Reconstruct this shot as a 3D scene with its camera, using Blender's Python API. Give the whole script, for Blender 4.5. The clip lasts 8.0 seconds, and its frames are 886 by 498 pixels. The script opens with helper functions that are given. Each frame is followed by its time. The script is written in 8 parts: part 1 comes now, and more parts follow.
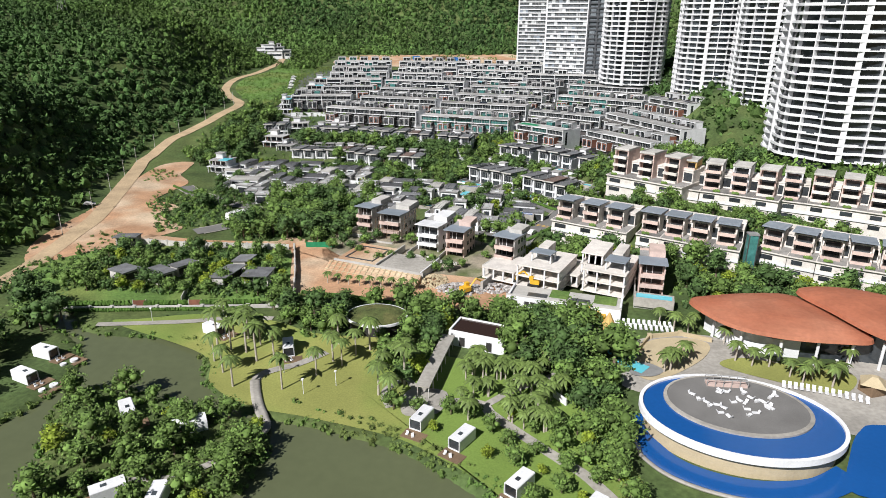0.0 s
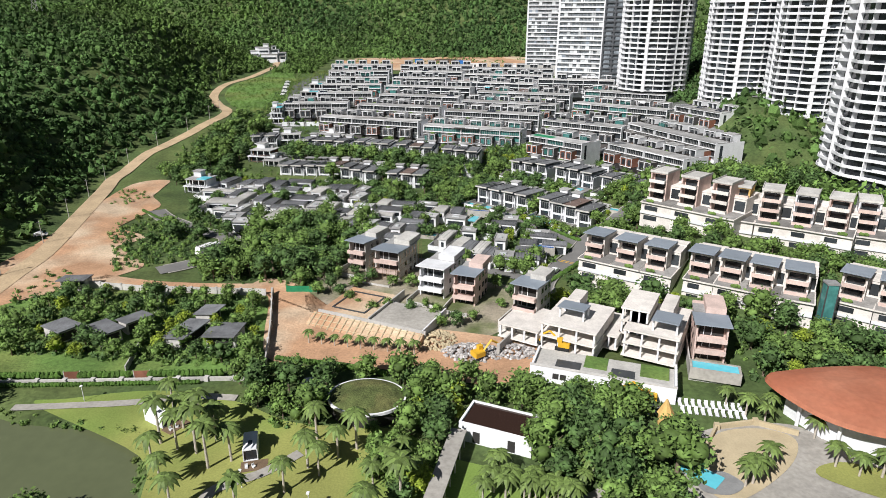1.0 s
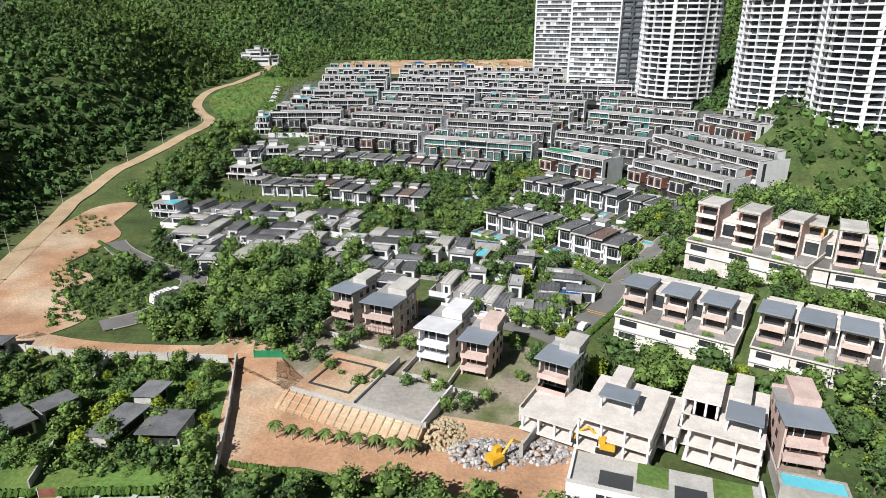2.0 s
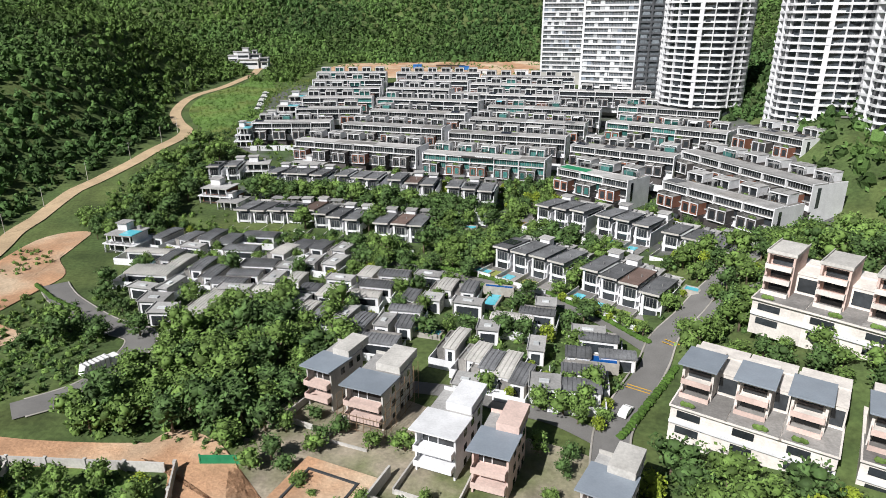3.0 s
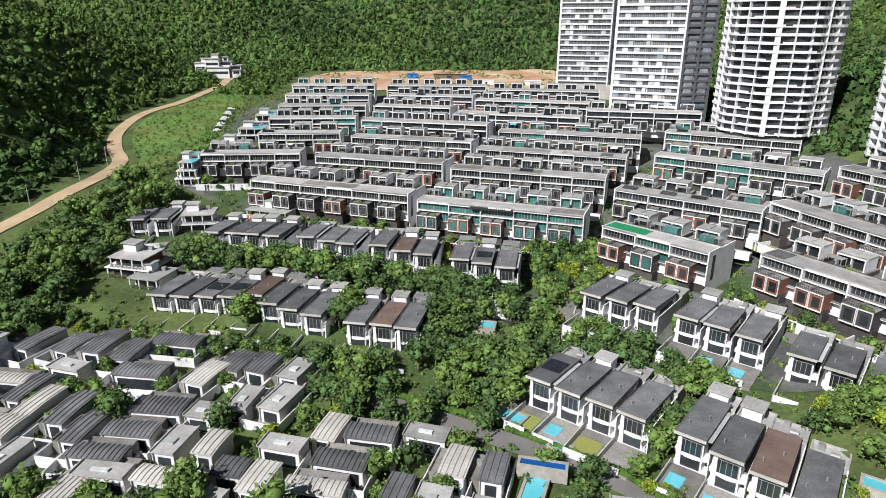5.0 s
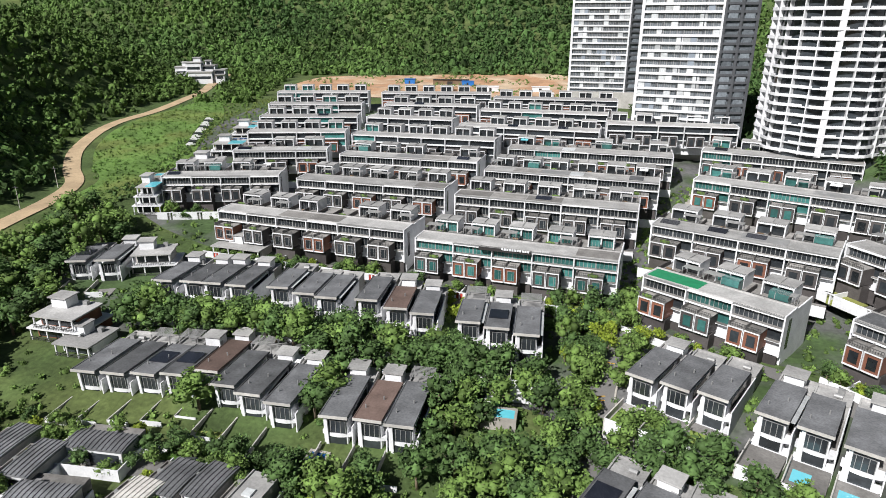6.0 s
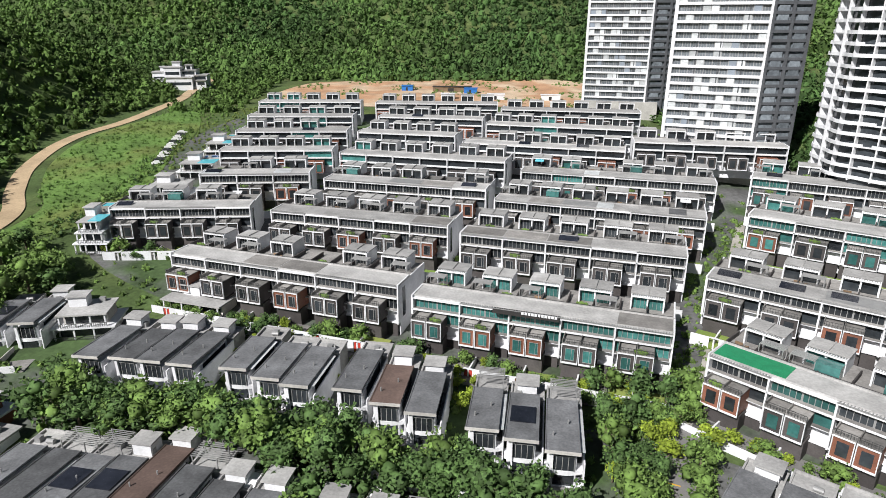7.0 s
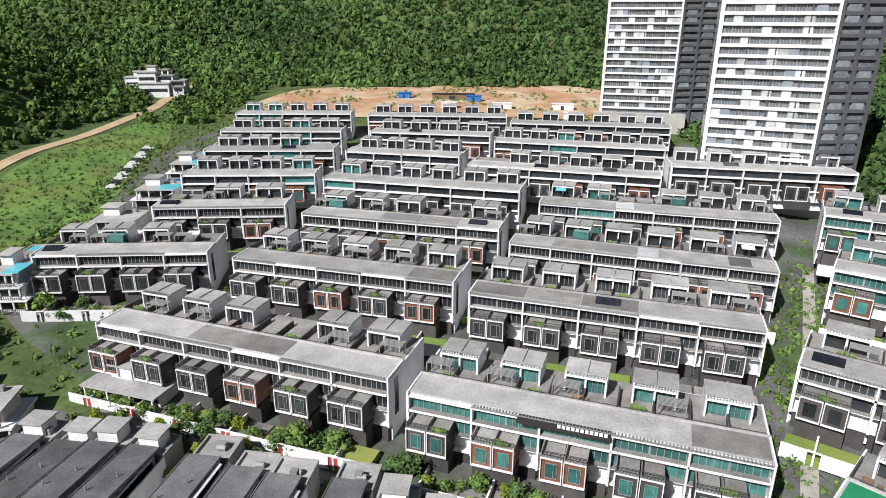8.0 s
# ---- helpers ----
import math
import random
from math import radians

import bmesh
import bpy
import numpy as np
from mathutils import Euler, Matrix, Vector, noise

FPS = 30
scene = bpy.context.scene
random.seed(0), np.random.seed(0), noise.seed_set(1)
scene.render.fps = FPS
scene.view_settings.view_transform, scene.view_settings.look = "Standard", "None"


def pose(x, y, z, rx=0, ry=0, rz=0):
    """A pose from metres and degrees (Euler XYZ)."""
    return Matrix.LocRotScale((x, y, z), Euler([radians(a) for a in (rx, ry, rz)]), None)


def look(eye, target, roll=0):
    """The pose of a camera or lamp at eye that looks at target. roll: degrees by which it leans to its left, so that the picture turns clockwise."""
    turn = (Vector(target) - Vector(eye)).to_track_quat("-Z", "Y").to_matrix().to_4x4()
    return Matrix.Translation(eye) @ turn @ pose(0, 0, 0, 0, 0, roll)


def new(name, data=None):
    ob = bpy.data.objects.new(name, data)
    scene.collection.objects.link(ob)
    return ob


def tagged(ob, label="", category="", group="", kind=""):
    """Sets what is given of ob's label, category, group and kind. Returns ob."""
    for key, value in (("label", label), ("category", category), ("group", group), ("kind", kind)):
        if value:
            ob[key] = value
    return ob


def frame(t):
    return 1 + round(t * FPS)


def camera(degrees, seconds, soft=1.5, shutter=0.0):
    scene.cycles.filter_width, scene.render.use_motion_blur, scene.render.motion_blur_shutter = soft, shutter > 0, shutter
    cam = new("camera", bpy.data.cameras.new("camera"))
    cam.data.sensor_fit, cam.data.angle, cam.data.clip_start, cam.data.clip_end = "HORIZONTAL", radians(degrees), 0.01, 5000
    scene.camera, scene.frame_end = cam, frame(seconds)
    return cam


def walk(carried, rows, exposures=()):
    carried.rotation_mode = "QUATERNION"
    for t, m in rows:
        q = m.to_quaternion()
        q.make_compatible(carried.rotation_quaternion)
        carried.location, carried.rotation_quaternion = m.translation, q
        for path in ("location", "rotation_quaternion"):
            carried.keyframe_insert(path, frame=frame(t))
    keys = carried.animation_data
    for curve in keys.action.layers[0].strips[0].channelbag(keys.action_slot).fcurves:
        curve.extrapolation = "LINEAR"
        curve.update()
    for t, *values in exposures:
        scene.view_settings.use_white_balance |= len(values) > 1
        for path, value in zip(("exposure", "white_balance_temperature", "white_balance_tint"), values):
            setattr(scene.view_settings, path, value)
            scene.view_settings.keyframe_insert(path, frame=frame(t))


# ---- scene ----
cam = camera(69.5, 8.0, soft=0.7)
METRES, EYE, TILT, LEAN, TURN = 300.0, 100.0, 0.0, 0.0, 5.8
ROWS = [
    (0.0, 0.0, 0.0, 0.0, 0.1, -19.99, -0.28),
    (0.5, -0.0016, 0.0622, -0.0001, 0.24, -19.98, -0.19),
    (1.0, -0.0034, 0.1244, -0.0003, 0.34, -19.94, -0.11),
    (1.5, -0.0051, 0.1869, -0.0003, 0.4, -19.92, -0.05),
    (3.0, -0.0101, 0.3727, 0.0004, 0.34, -19.96, 0.07),
    (3.5, -0.0118, 0.4351, 0.0007, 0.25, -19.93, 0.05),
    (4.0, -0.0141, 0.4979, 0.0006, 0.13, -19.88, 0.03),
    (4.5, -0.0156, 0.5607, 0.0008, 0.07, -19.85, 0.01),
    (6.0, -0.0221, 0.7482, 0.0011, -0.15, -19.75, -0.06),
    (6.5, -0.0237, 0.8107, 0.0012, -0.2, -19.71, -0.11),
    (7.0, -0.0257, 0.8735, 0.0015, -0.27, -19.65, -0.15),
    (7.5, -0.0275, 0.9363, 0.0022, -0.34, -19.67, -0.2),
    (8.0, -0.0292, 0.9996, 0.0029, -0.4, -19.64, -0.24),
]
walk(cam, [(t, pose(0, 0, EYE, TILT, LEAN, TURN) @ pose(METRES * x, METRES * y, METRES * z, 90 + pitch, roll, yaw)) for t, x, y, z, yaw, pitch, roll in ROWS])

# ---- light: one morning sun and a clear sky ----
SUN_EL = 42.0
SUN_TO = Vector((-0.56 * math.cos(radians(SUN_EL)), -0.828 * math.cos(radians(SUN_EL)), math.sin(radians(SUN_EL))))
world = bpy.data.worlds.new("world")
scene.world = world
world.use_nodes = True
wn = world.node_tree.nodes
sky = wn.new("ShaderNodeTexSky")
sky.sky_type = "NISHITA"
sky.sun_disc = False
sky.sun_elevation = radians(SUN_EL)
sky.sun_rotation = math.atan2(SUN_TO.x, SUN_TO.y)
sky.air_density = 1.3
world.node_tree.links.new(sky.outputs[0], wn["Background"].inputs[0])
wn["Background"].inputs[1].default_value = 0.023
sun = new("sun", bpy.data.lights.new("sun", "SUN"))
sun.data.energy = 5.0
sun.data.angle = radians(0.5)
sun.data.color = (1.0, 0.98, 0.96)
sun.matrix_world = look((0, 0, 300), Vector((0, 0, 300)) - SUN_TO)
scene.view_settings.exposure = 0.33


# ---- materials ----
def mat(name, base, rough=0.8, metal=0.0, vary=0.12, scale=0.6, fine=6.0, bump=0.0, rnd="", rnd_amt=0.25, spec=0.3, tint=None, tint_amt=0.0):
    """A noisy surface: coarse stains and fine grain on the base colour; rnd 'object' or 'island' varies each piece; tint is a second colour in patches."""
    m = bpy.data.materials.new(name)
    m.use_nodes = True
    nt = m.node_tree
    n, li = nt.nodes, nt.links.new
    bs = n["Principled BSDF"]
    bs.inputs["Roughness"].default_value = rough
    bs.inputs["Metallic"].default_value = metal
    bs.inputs["Specular IOR Level"].default_value = spec
    geo = n.new("ShaderNodeNewGeometry")

    def noise_of(s, detail=3.0):
        t = n.new("ShaderNodeTexNoise")
        t.inputs["Scale"].default_value = s
        t.inputs["Detail"].default_value = detail
        li(geo.outputs["Position"], t.inputs["Vector"])
        return t

    def ramp(src, lo, hi, a=0.3, b=0.7):
        r = n.new("ShaderNodeMapRange")
        for k, v in (("From Min", a), ("From Max", b), ("To Min", lo), ("To Max", hi)):
            r.inputs[k].default_value = v
        li(src, r.inputs["Value"])
        return r.outputs[0]

    def times(a, b):
        x = n.new("ShaderNodeMath")
        x.operation = "MULTIPLY"
        li(a, x.inputs[0])
        li(b, x.inputs[1])
        return x.outputs[0]

    coarse, grain = noise_of(scale), noise_of(fine)
    f = times(ramp(coarse.outputs[0], 1 - vary, 1 + vary), ramp(grain.outputs[0], 1 - 0.7 * vary, 1 + 0.7 * vary))
    if rnd:
        src = n.new("ShaderNodeObjectInfo").outputs["Random"] if rnd == "object" else geo.outputs["Random Per Island"]
        f = times(f, ramp(src, 1 - rnd_amt, 1 + rnd_amt, 0, 1))
    colour = n.new("ShaderNodeRGB")
    colour.outputs[0].default_value = (*base, 1)
    col = colour.outputs[0]
    if tint:
        mix = n.new("ShaderNodeMix")
        mix.data_type = "RGBA"
        patch = noise_of(scale * 0.37, 4.0)
        li(ramp(patch.outputs[0], 0, tint_amt, 0.45, 0.62), mix.inputs["Factor"])
        li(col, mix.inputs["A"])
        mix.inputs["B"].default_value = (*tint, 1)
        col = mix.outputs["Result"]
    vm = n.new("ShaderNodeVectorMath")
    vm.operation = "SCALE"
    li(col, vm.inputs[0])
    li(f, vm.inputs["Scale"])
    li(vm.outputs[0], bs.inputs["Base Color"])
    if bump:
        bn = n.new("ShaderNodeBump")
        bn.inputs["Strength"].default_value = bump
        bn.inputs["Distance"].default_value = 0.3
        li(grain.outputs[0], bn.inputs["Height"])
        li(bn.outputs[0], bs.inputs["Normal"])
    return m


M_GROUND = mat("scrub_ground", (0.065, 0.1, 0.032), 0.95, vary=0.35, scale=0.08, fine=0.9, bump=0.6, tint=(0.10, 0.125, 0.04), tint_amt=0.7)
M_LAWN = mat("lawn", (0.17, 0.255, 0.055), 0.9, vary=0.16, scale=0.06, fine=2.5, bump=0.2, tint=(0.30, 0.28, 0.09), tint_amt=0.7)
M_MEADOW = mat("meadow", (0.105, 0.185, 0.044), 0.95, vary=0.3, scale=0.1, fine=1.2, bump=0.7, tint=(0.16, 0.16, 0.05), tint_amt=0.5)
M_EARTH = mat("red_earth", (0.44, 0.26, 0.155), 0.95, vary=0.2, scale=0.12, fine=1.5, bump=0.5, tint=(0.54, 0.43, 0.31), tint_amt=0.85)
M_DIRT = mat("dirt_road", (0.44, 0.33, 0.21), 0.95, vary=0.15, scale=0.15, fine=1.5, bump=0.4)
M_ASPHALT = mat("asphalt", (0.17, 0.165, 0.16), 0.9, vary=0.12, scale=0.2, fine=4, bump=0.1)
M_TERRACE = mat("terrace_tiles", (0.24, 0.23, 0.22), 0.85, vary=0.22, scale=0.3, fine=2.0, rnd="object", rnd_amt=0.35)
M_PAVING = mat("paving", (0.34, 0.32, 0.29), 0.85, vary=0.2, scale=0.12, fine=1.2)
M_LANE = mat("dark_lane_paving", (0.11, 0.11, 0.11), 0.9, vary=0.3, scale=0.12, fine=1.0, tint=(0.05, 0.09, 0.025), tint_amt=0.9)
M_YARD = mat("dusty_yard", (0.30, 0.26, 0.20), 0.95, vary=0.25, scale=0.15, fine=1.4, bump=0.3, tint=(0.09, 0.12, 0.035), tint_amt=0.9)
M_SAND = mat("sand", (0.46, 0.38, 0.25), 0.95, vary=0.1, scale=0.2, fine=3)
M_WHITE = mat("white_render", (0.69, 0.695, 0.715), 0.75, vary=0.09, scale=0.35, fine=2.5, rnd="object", rnd_amt=0.08)
M_CONCRETE = mat("raw_concrete", (0.47, 0.455, 0.43), 0.85, vary=0.16, scale=0.25, fine=2.2, rnd="object", rnd_amt=0.12)
M_ROOF = mat("flat_roof_screed", (0.34, 0.335, 0.33), 0.9, vary=0.2, scale=0.2, fine=2.0, rnd="object", rnd_amt=0.2)
M_DKROOF = mat("dark_roof_felt", (0.135, 0.138, 0.145), 0.8, vary=0.28, scale=0.25, fine=2.4, rnd="object", rnd_amt=0.3)
M_BLUEROOF = mat("blue_grey_roof", (0.24, 0.275, 0.32), 0.55, vary=0.07, scale=0.3, fine=3, rnd="object", rnd_amt=0.1)
M_DARKCLAD = mat("dark_cladding", (0.07, 0.063, 0.062), 0.7, vary=0.15, scale=0.5, fine=3, rnd="object", rnd_amt=0.3)
M_BROWNCLAD = mat("brown_cladding", (0.20, 0.085, 0.055), 0.65, vary=0.15, scale=0.5, fine=3, rnd="object", rnd_amt=0.25)
M_PINK = mat("pink_render", (0.56, 0.43, 0.385), 0.8, vary=0.12, scale=0.4, fine=2.5, rnd="object", rnd_amt=0.12)
M_CREAM = mat("cream_render", (0.64, 0.60, 0.56), 0.8, vary=0.12, scale=0.4, fine=2.5, rnd="object", rnd_amt=0.1)
M_ORANGE = mat("ochre_render", (0.55, 0.36, 0.13), 0.8, vary=0.12, scale=0.4, fine=2.5)
M_BROWNROOF = mat("brown_roof_felt", (0.15, 0.105, 0.09), 0.8, vary=0.2, scale=0.25, fine=2.4, rnd="object", rnd_amt=0.3)
M_SLAT = mat("grey_metal", (0.32, 0.32, 0.32), 0.5, metal=0.3, vary=0.1, scale=0.5, fine=3)
M_RAIL = mat("dark_railing", (0.10, 0.10, 0.10), 0.5, metal=0.4, vary=0.1)
M_WOOD = mat("weathered_wood", (0.20, 0.135, 0.085), 0.8, vary=0.2, scale=0.6, fine=5, rnd="object")
M_REDROOF = mat("rust_red_roof", (0.36, 0.125, 0.07), 0.7, vary=0.13, scale=0.12, fine=1.0, tint=(0.42, 0.18, 0.11), tint_amt=0.7)
M_TRUNK = mat("bark", (0.16, 0.125, 0.09), 0.9, vary=0.2, scale=1, fine=6)
M_PALMTRUNK = mat("pale_palm_bark", (0.40, 0.36, 0.31), 0.9, vary=0.15, scale=1.5, fine=6)
M_LEAF = mat("broad_leaves", (0.108, 0.175, 0.042), 0.75, vary=0.25, scale=0.3, fine=1.2, rnd="island", rnd_amt=0.5, spec=0.25)
M_LEAF_DK = mat("dark_leaves", (0.064, 0.115, 0.034), 0.75, vary=0.25, scale=0.3, fine=1.2, rnd="island", rnd_amt=0.5, spec=0.25)
M_LEAF_YL = mat("yellow_green_leaves", (0.19, 0.25, 0.028), 0.75, vary=0.25, scale=0.3, fine=1.2, rnd="island", rnd_amt=0.4, spec=0.25)
M_PALM = mat("palm_fronds", (0.11, 0.16, 0.042), 0.65, vary=0.2, scale=0.4, fine=2, rnd="island", rnd_amt=0.4)
M_FOREST = mat("forest_canopy", (0.056, 0.108, 0.032), 0.85, vary=0.3, scale=0.012, fine=1.8, bump=1.0, rnd="island", rnd_amt=0.6, spec=0.2, tint=(0.095, 0.155, 0.036), tint_amt=0.7)
M_TURF = mat("rough_roof_turf", (0.085, 0.105, 0.034), 0.95, vary=0.35, scale=0.5, fine=2.5, bump=0.8, tint=(0.14, 0.13, 0.05), tint_amt=0.6)
M_HEDGE = mat("hedge", (0.06, 0.12, 0.02), 0.9, vary=0.35, scale=0.5, fine=2.5, bump=1.0)
M_RUBBLE = mat("rubble", (0.36, 0.34, 0.33), 0.95, vary=0.2, scale=0.5, fine=2, rnd="island", rnd_amt=0.5)
M_YELLOW = mat("yellow_paint", (0.62, 0.36, 0.03), 0.5, vary=0.1)
M_BLUE = mat("blue_tarp", (0.03, 0.16, 0.48), 0.5, vary=0.1)
M_RED = mat("red_paint", (0.42, 0.05, 0.035), 0.6, vary=0.1)
M_GREENSHEET = mat("green_sheet", (0.02, 0.22, 0.10), 0.7, vary=0.15)
M_DARK = mat("shaded_opening", (0.035, 0.033, 0.032), 0.8, vary=0.1)
M_CARWHITE = mat("white_car_paint", (0.78, 0.78, 0.78), 0.3, vary=0.03, spec=0.5)
M_CARDARK = mat("dark_car_paint", (0.05, 0.055, 0.06), 0.3, vary=0.05, spec=0.5)
M_TYRE = mat("tyre_rubber", (0.03, 0.03, 0.03), 0.9, vary=0.1)


def glass(name, base, rough=0.12):
    """Window glass over a dark room: a glossy dark pane."""
    m = mat(name, base, rough, vary=0.25, scale=0.35, fine=1.1, rnd="object", rnd_amt=0.4, spec=0.7)
    return m


M_GLASS = glass("window_glass", (0.03, 0.035, 0.04))
M_TEAL = glass("teal_glass", (0.045, 0.15, 0.14))
M_TOWERGLASS = glass("tower_glass", (0.06, 0.07, 0.08))
M_SLABGLASS = glass("slab_tower_glass", (0.20, 0.225, 0.25))
M_SOLAR = glass("solar_cells", (0.02, 0.022, 0.03))


M_CURTAIN = mat("curtained_window", (0.52, 0.54, 0.55), 0.35, vary=0.15, scale=0.4, fine=2.0, rnd="object", rnd_amt=0.25)
M_SIDECLAD = mat("grey_cladding", (0.10, 0.105, 0.115), 0.6, vary=0.12, scale=0.4, fine=2.0)


def water(name, base, rough, scale, strength):
    m = mat(name, base, rough, vary=0.06, scale=0.05, fine=scale, bump=strength, spec=0.5)
    return m


M_LAKE = water("lake_water", (0.11, 0.125, 0.065), 0.16, 0.5, 0.03)
M_POOL = water("pool_water", (0.010, 0.085, 0.30), 0.12, 1.2, 0.05)
M_CYAN = water("pale_pool_water", (0.12, 0.50, 0.60), 0.15, 1.2, 0.05)
M_POND = water("dark_pond_water", (0.035, 0.018, 0.012), 0.05, 0.8, 0.02)


# ---- mesh tools ----
class Mb:
    """Collects vertices and faces of one part."""

    def __init__(self):
        self.v, self.f = [], []

    def poly(self, pts):
        n = len(self.v)
        self.v += [tuple(p) for p in pts]
        self.f.append(tuple(range(n, n + len(pts))))
        return self

    def box(self, x0, x1, y0, y1, z0, z1):
        return self.hexa([(x0, y0, z0), (x1, y0, z0), (x1, y1, z0), (x0, y1, z0), (x0, y0, z1), (x1, y0, z1), (x1, y1, z1), (x0, y1, z1)])

    def hexa(self, p):
        n = len(self.v)
        self.v += [tuple(q) for q in p]
        self.f += [tuple(n + i for i in q) for q in ((3, 2, 1, 0), (4, 5, 6, 7), (0, 1, 5, 4), (1, 2, 6, 5), (2, 3, 7, 6), (3, 0, 4, 7))]
        return self

    def prism(self, pts, z0, z1):
        """An upright prism over an outline given anticlockwise."""
        n, k = len(self.v), len(pts)
        self.v += [(p[0], p[1], z0) for p in pts] + [(p[0], p[1], z1) for p in pts]
        self.f.append(tuple(range(n + k - 1, n - 1, -1)))
        self.f.append(tuple(range(n + k, n + 2 * k)))
        self.f += [(n + i, n + (i + 1) % k, n + k + (i + 1) % k, n + k + i) for i in range(k)]
        return self

    def beam(self, a, b, r, sides=4, r2=None):
        """A bar from a to b."""
        a, b = Vector(a), Vector(b)
        d = (b - a).normalized()
        u = d.orthogonal().normalized()
        w = d.cross(u)
        r2 = r if r2 is None else r2
        n = len(self.v)
        for q, rr in ((a, r), (b, r2)):
            for i in range(sides):
                t = 2 * math.pi * (i + 0.5) / sides
                self.v.append(tuple(q + rr * (math.cos(t) * u + math.sin(t) * w)))
        self.f += [(n + i, n + (i + 1) % sides, n + sides + (i + 1) % sides, n + sides + i) for i in range(sides)]
        self.f.append(tuple(range(n + sides - 1, n - 1, -1)))
        self.f.append(tuple(range(n + sides, n + 2 * sides)))
        return self

    def mesh(self, name, material, smooth=False):
        me = bpy.data.meshes.new(name)
        me.from_pydata(self.v, [], self.f)
        me.materials.append(material)
        if smooth:
            me.polygons.foreach_set("use_smooth", [True] * len(me.polygons))
        me.update()
        return me


def part(name, data, material=None, parent=None, label="", at=None):
    """Links one mesh part under its parent; data is an Mb or a ready mesh."""
    me = data.mesh(name, material) if isinstance(data, Mb) else data
    ob = new(name, me)
    if parent is not None:
        ob.parent = parent
    if at is not None:
        ob.matrix_basis = at
    if label:
        ob["label"] = label
    return ob


def thing(name, label, category, m, group="", kind=""):
    ob = new(name)
    ob.empty_display_size = 0.5
    ob.matrix_basis = m
    return tagged(ob, label, category, group, kind)


CACHE = {}


def shared(key, make, material):
    """One mesh made once and then shared by alike pieces."""
    if key not in CACHE:
        CACHE[key] = make().mesh(key, material)
    return CACHE[key]


# ---- the land ----
def sst(a):
    a = np.clip(a, 0, 1)
    return a * a * (3 - 2 * a)


LAKE = [(-118, 150), (-106, 137), (-87.5, 135), (-75, 134.5), (-68, 124), (-61, 113.5), (-50, 106.4), (-38, 103.8), (-27, 101), (-17, 97.6), (-4, 88.5), (8, 76), (0, 40), (-60, 20), (-120, 40), (-104, 88), (-98, 98), (-95.5, 106), (-96, 118), (-105, 130), (-122, 142)]
ISLAND = [(-90, 108), (-84.5, 110.5), (-75, 110), (-66, 107), (-57, 104.5), (-49.5, 103.5), (-44, 99), (-43, 92), (-44, 84), (-47, 77), (-60, 70), (-74, 74), (-79, 82), (-83, 91), (-88, 99)]


def smooth_loop(pts, per=6):
    """A closed Catmull-Rom outline through the points."""
    out, n = [], len(pts)
    for i in range(n):
        p0, p1, p2, p3 = (np.array(pts[(i + k) % n], float) for k in (-1, 0, 1, 2))
        for j in range(per):
            t = j / per
            out.append(tuple(0.5 * (2 * p1 + (p2 - p0) * t + (2 * p0 - 5 * p1 + 4 * p2 - p3) * t * t + (3 * p1 - p0 - 3 * p2 + p3) * t ** 3)))
    return out


def smooth_line(pts, per=8):
    out, n = [], len(pts)
    for i in range(n - 1):
        p0, p1, p2, p3 = (np.array(pts[min(max(i + k, 0), n - 1)], float) for k in (-1, 0, 1, 2))
        for j in range(per):
            t = j / per
            out.append(0.5 * (2 * p1 + (p2 - p0) * t + (2 * p0 - 5 * p1 + 4 * p2 - p3) * t * t + (3 * p1 - p0 - 3 * p2 + p3) * t ** 3))
    out.append(np.array(pts[-1], float))
    return out


def depth_in(pts, x, y):
    """Distance inside a closed outline (negative outside)."""
    x, y = np.atleast_1d(np.asarray(x, float)), np.atleast_1d(np.asarray(y, float))
    inside = np.zeros(x.shape, bool)
    best = np.full(x.shape, 1e9)
    n = len(pts)
    for i in range(n):
        (ax, ay), (bx, by) = pts[i], pts[(i + 1) % n]
        cross = ((ay > y) != (by > y)) & (x < (bx - ax) * (y - ay) / ((by - ay) if by != ay else 1e-9) + ax)
        inside ^= cross
        dx, dy = bx - ax, by - ay
        t = np.clip(((x - ax) * dx + (y - ay) * dy) / (dx * dx + dy * dy + 1e-12), 0, 1)
        best = np.minimum(best, np.hypot(x - ax - t * dx, y - ay - t * dy))
    return np.where(inside, best, -best)


LAKE_S, ISLAND_S = smooth_loop(LAKE), smooth_loop(ISLAND)
SLOPE_Y = [-400, 150, 175, 200, 290, 320, 345, 380, 420, 520, 600, 700, 1500]
SLOPE_Z = [24.6, 24.6, 25, 25.8, 26, 26.6, 30.5, 32.5, 37, 48, 55, 60, 66]
ROAD_Y = [-300, 0, 100, 170, 203, 220, 250, 290, 310, 340, 360, 385, 414, 440, 464, 495, 535, 570, 620, 663, 740]
ROAD_X = [-152, -152, -146, -149, -153, -156, -166, -180, -187, -190, -187, -183, -182, -189, -206, -223, -231, -224, -224, -234, -250]


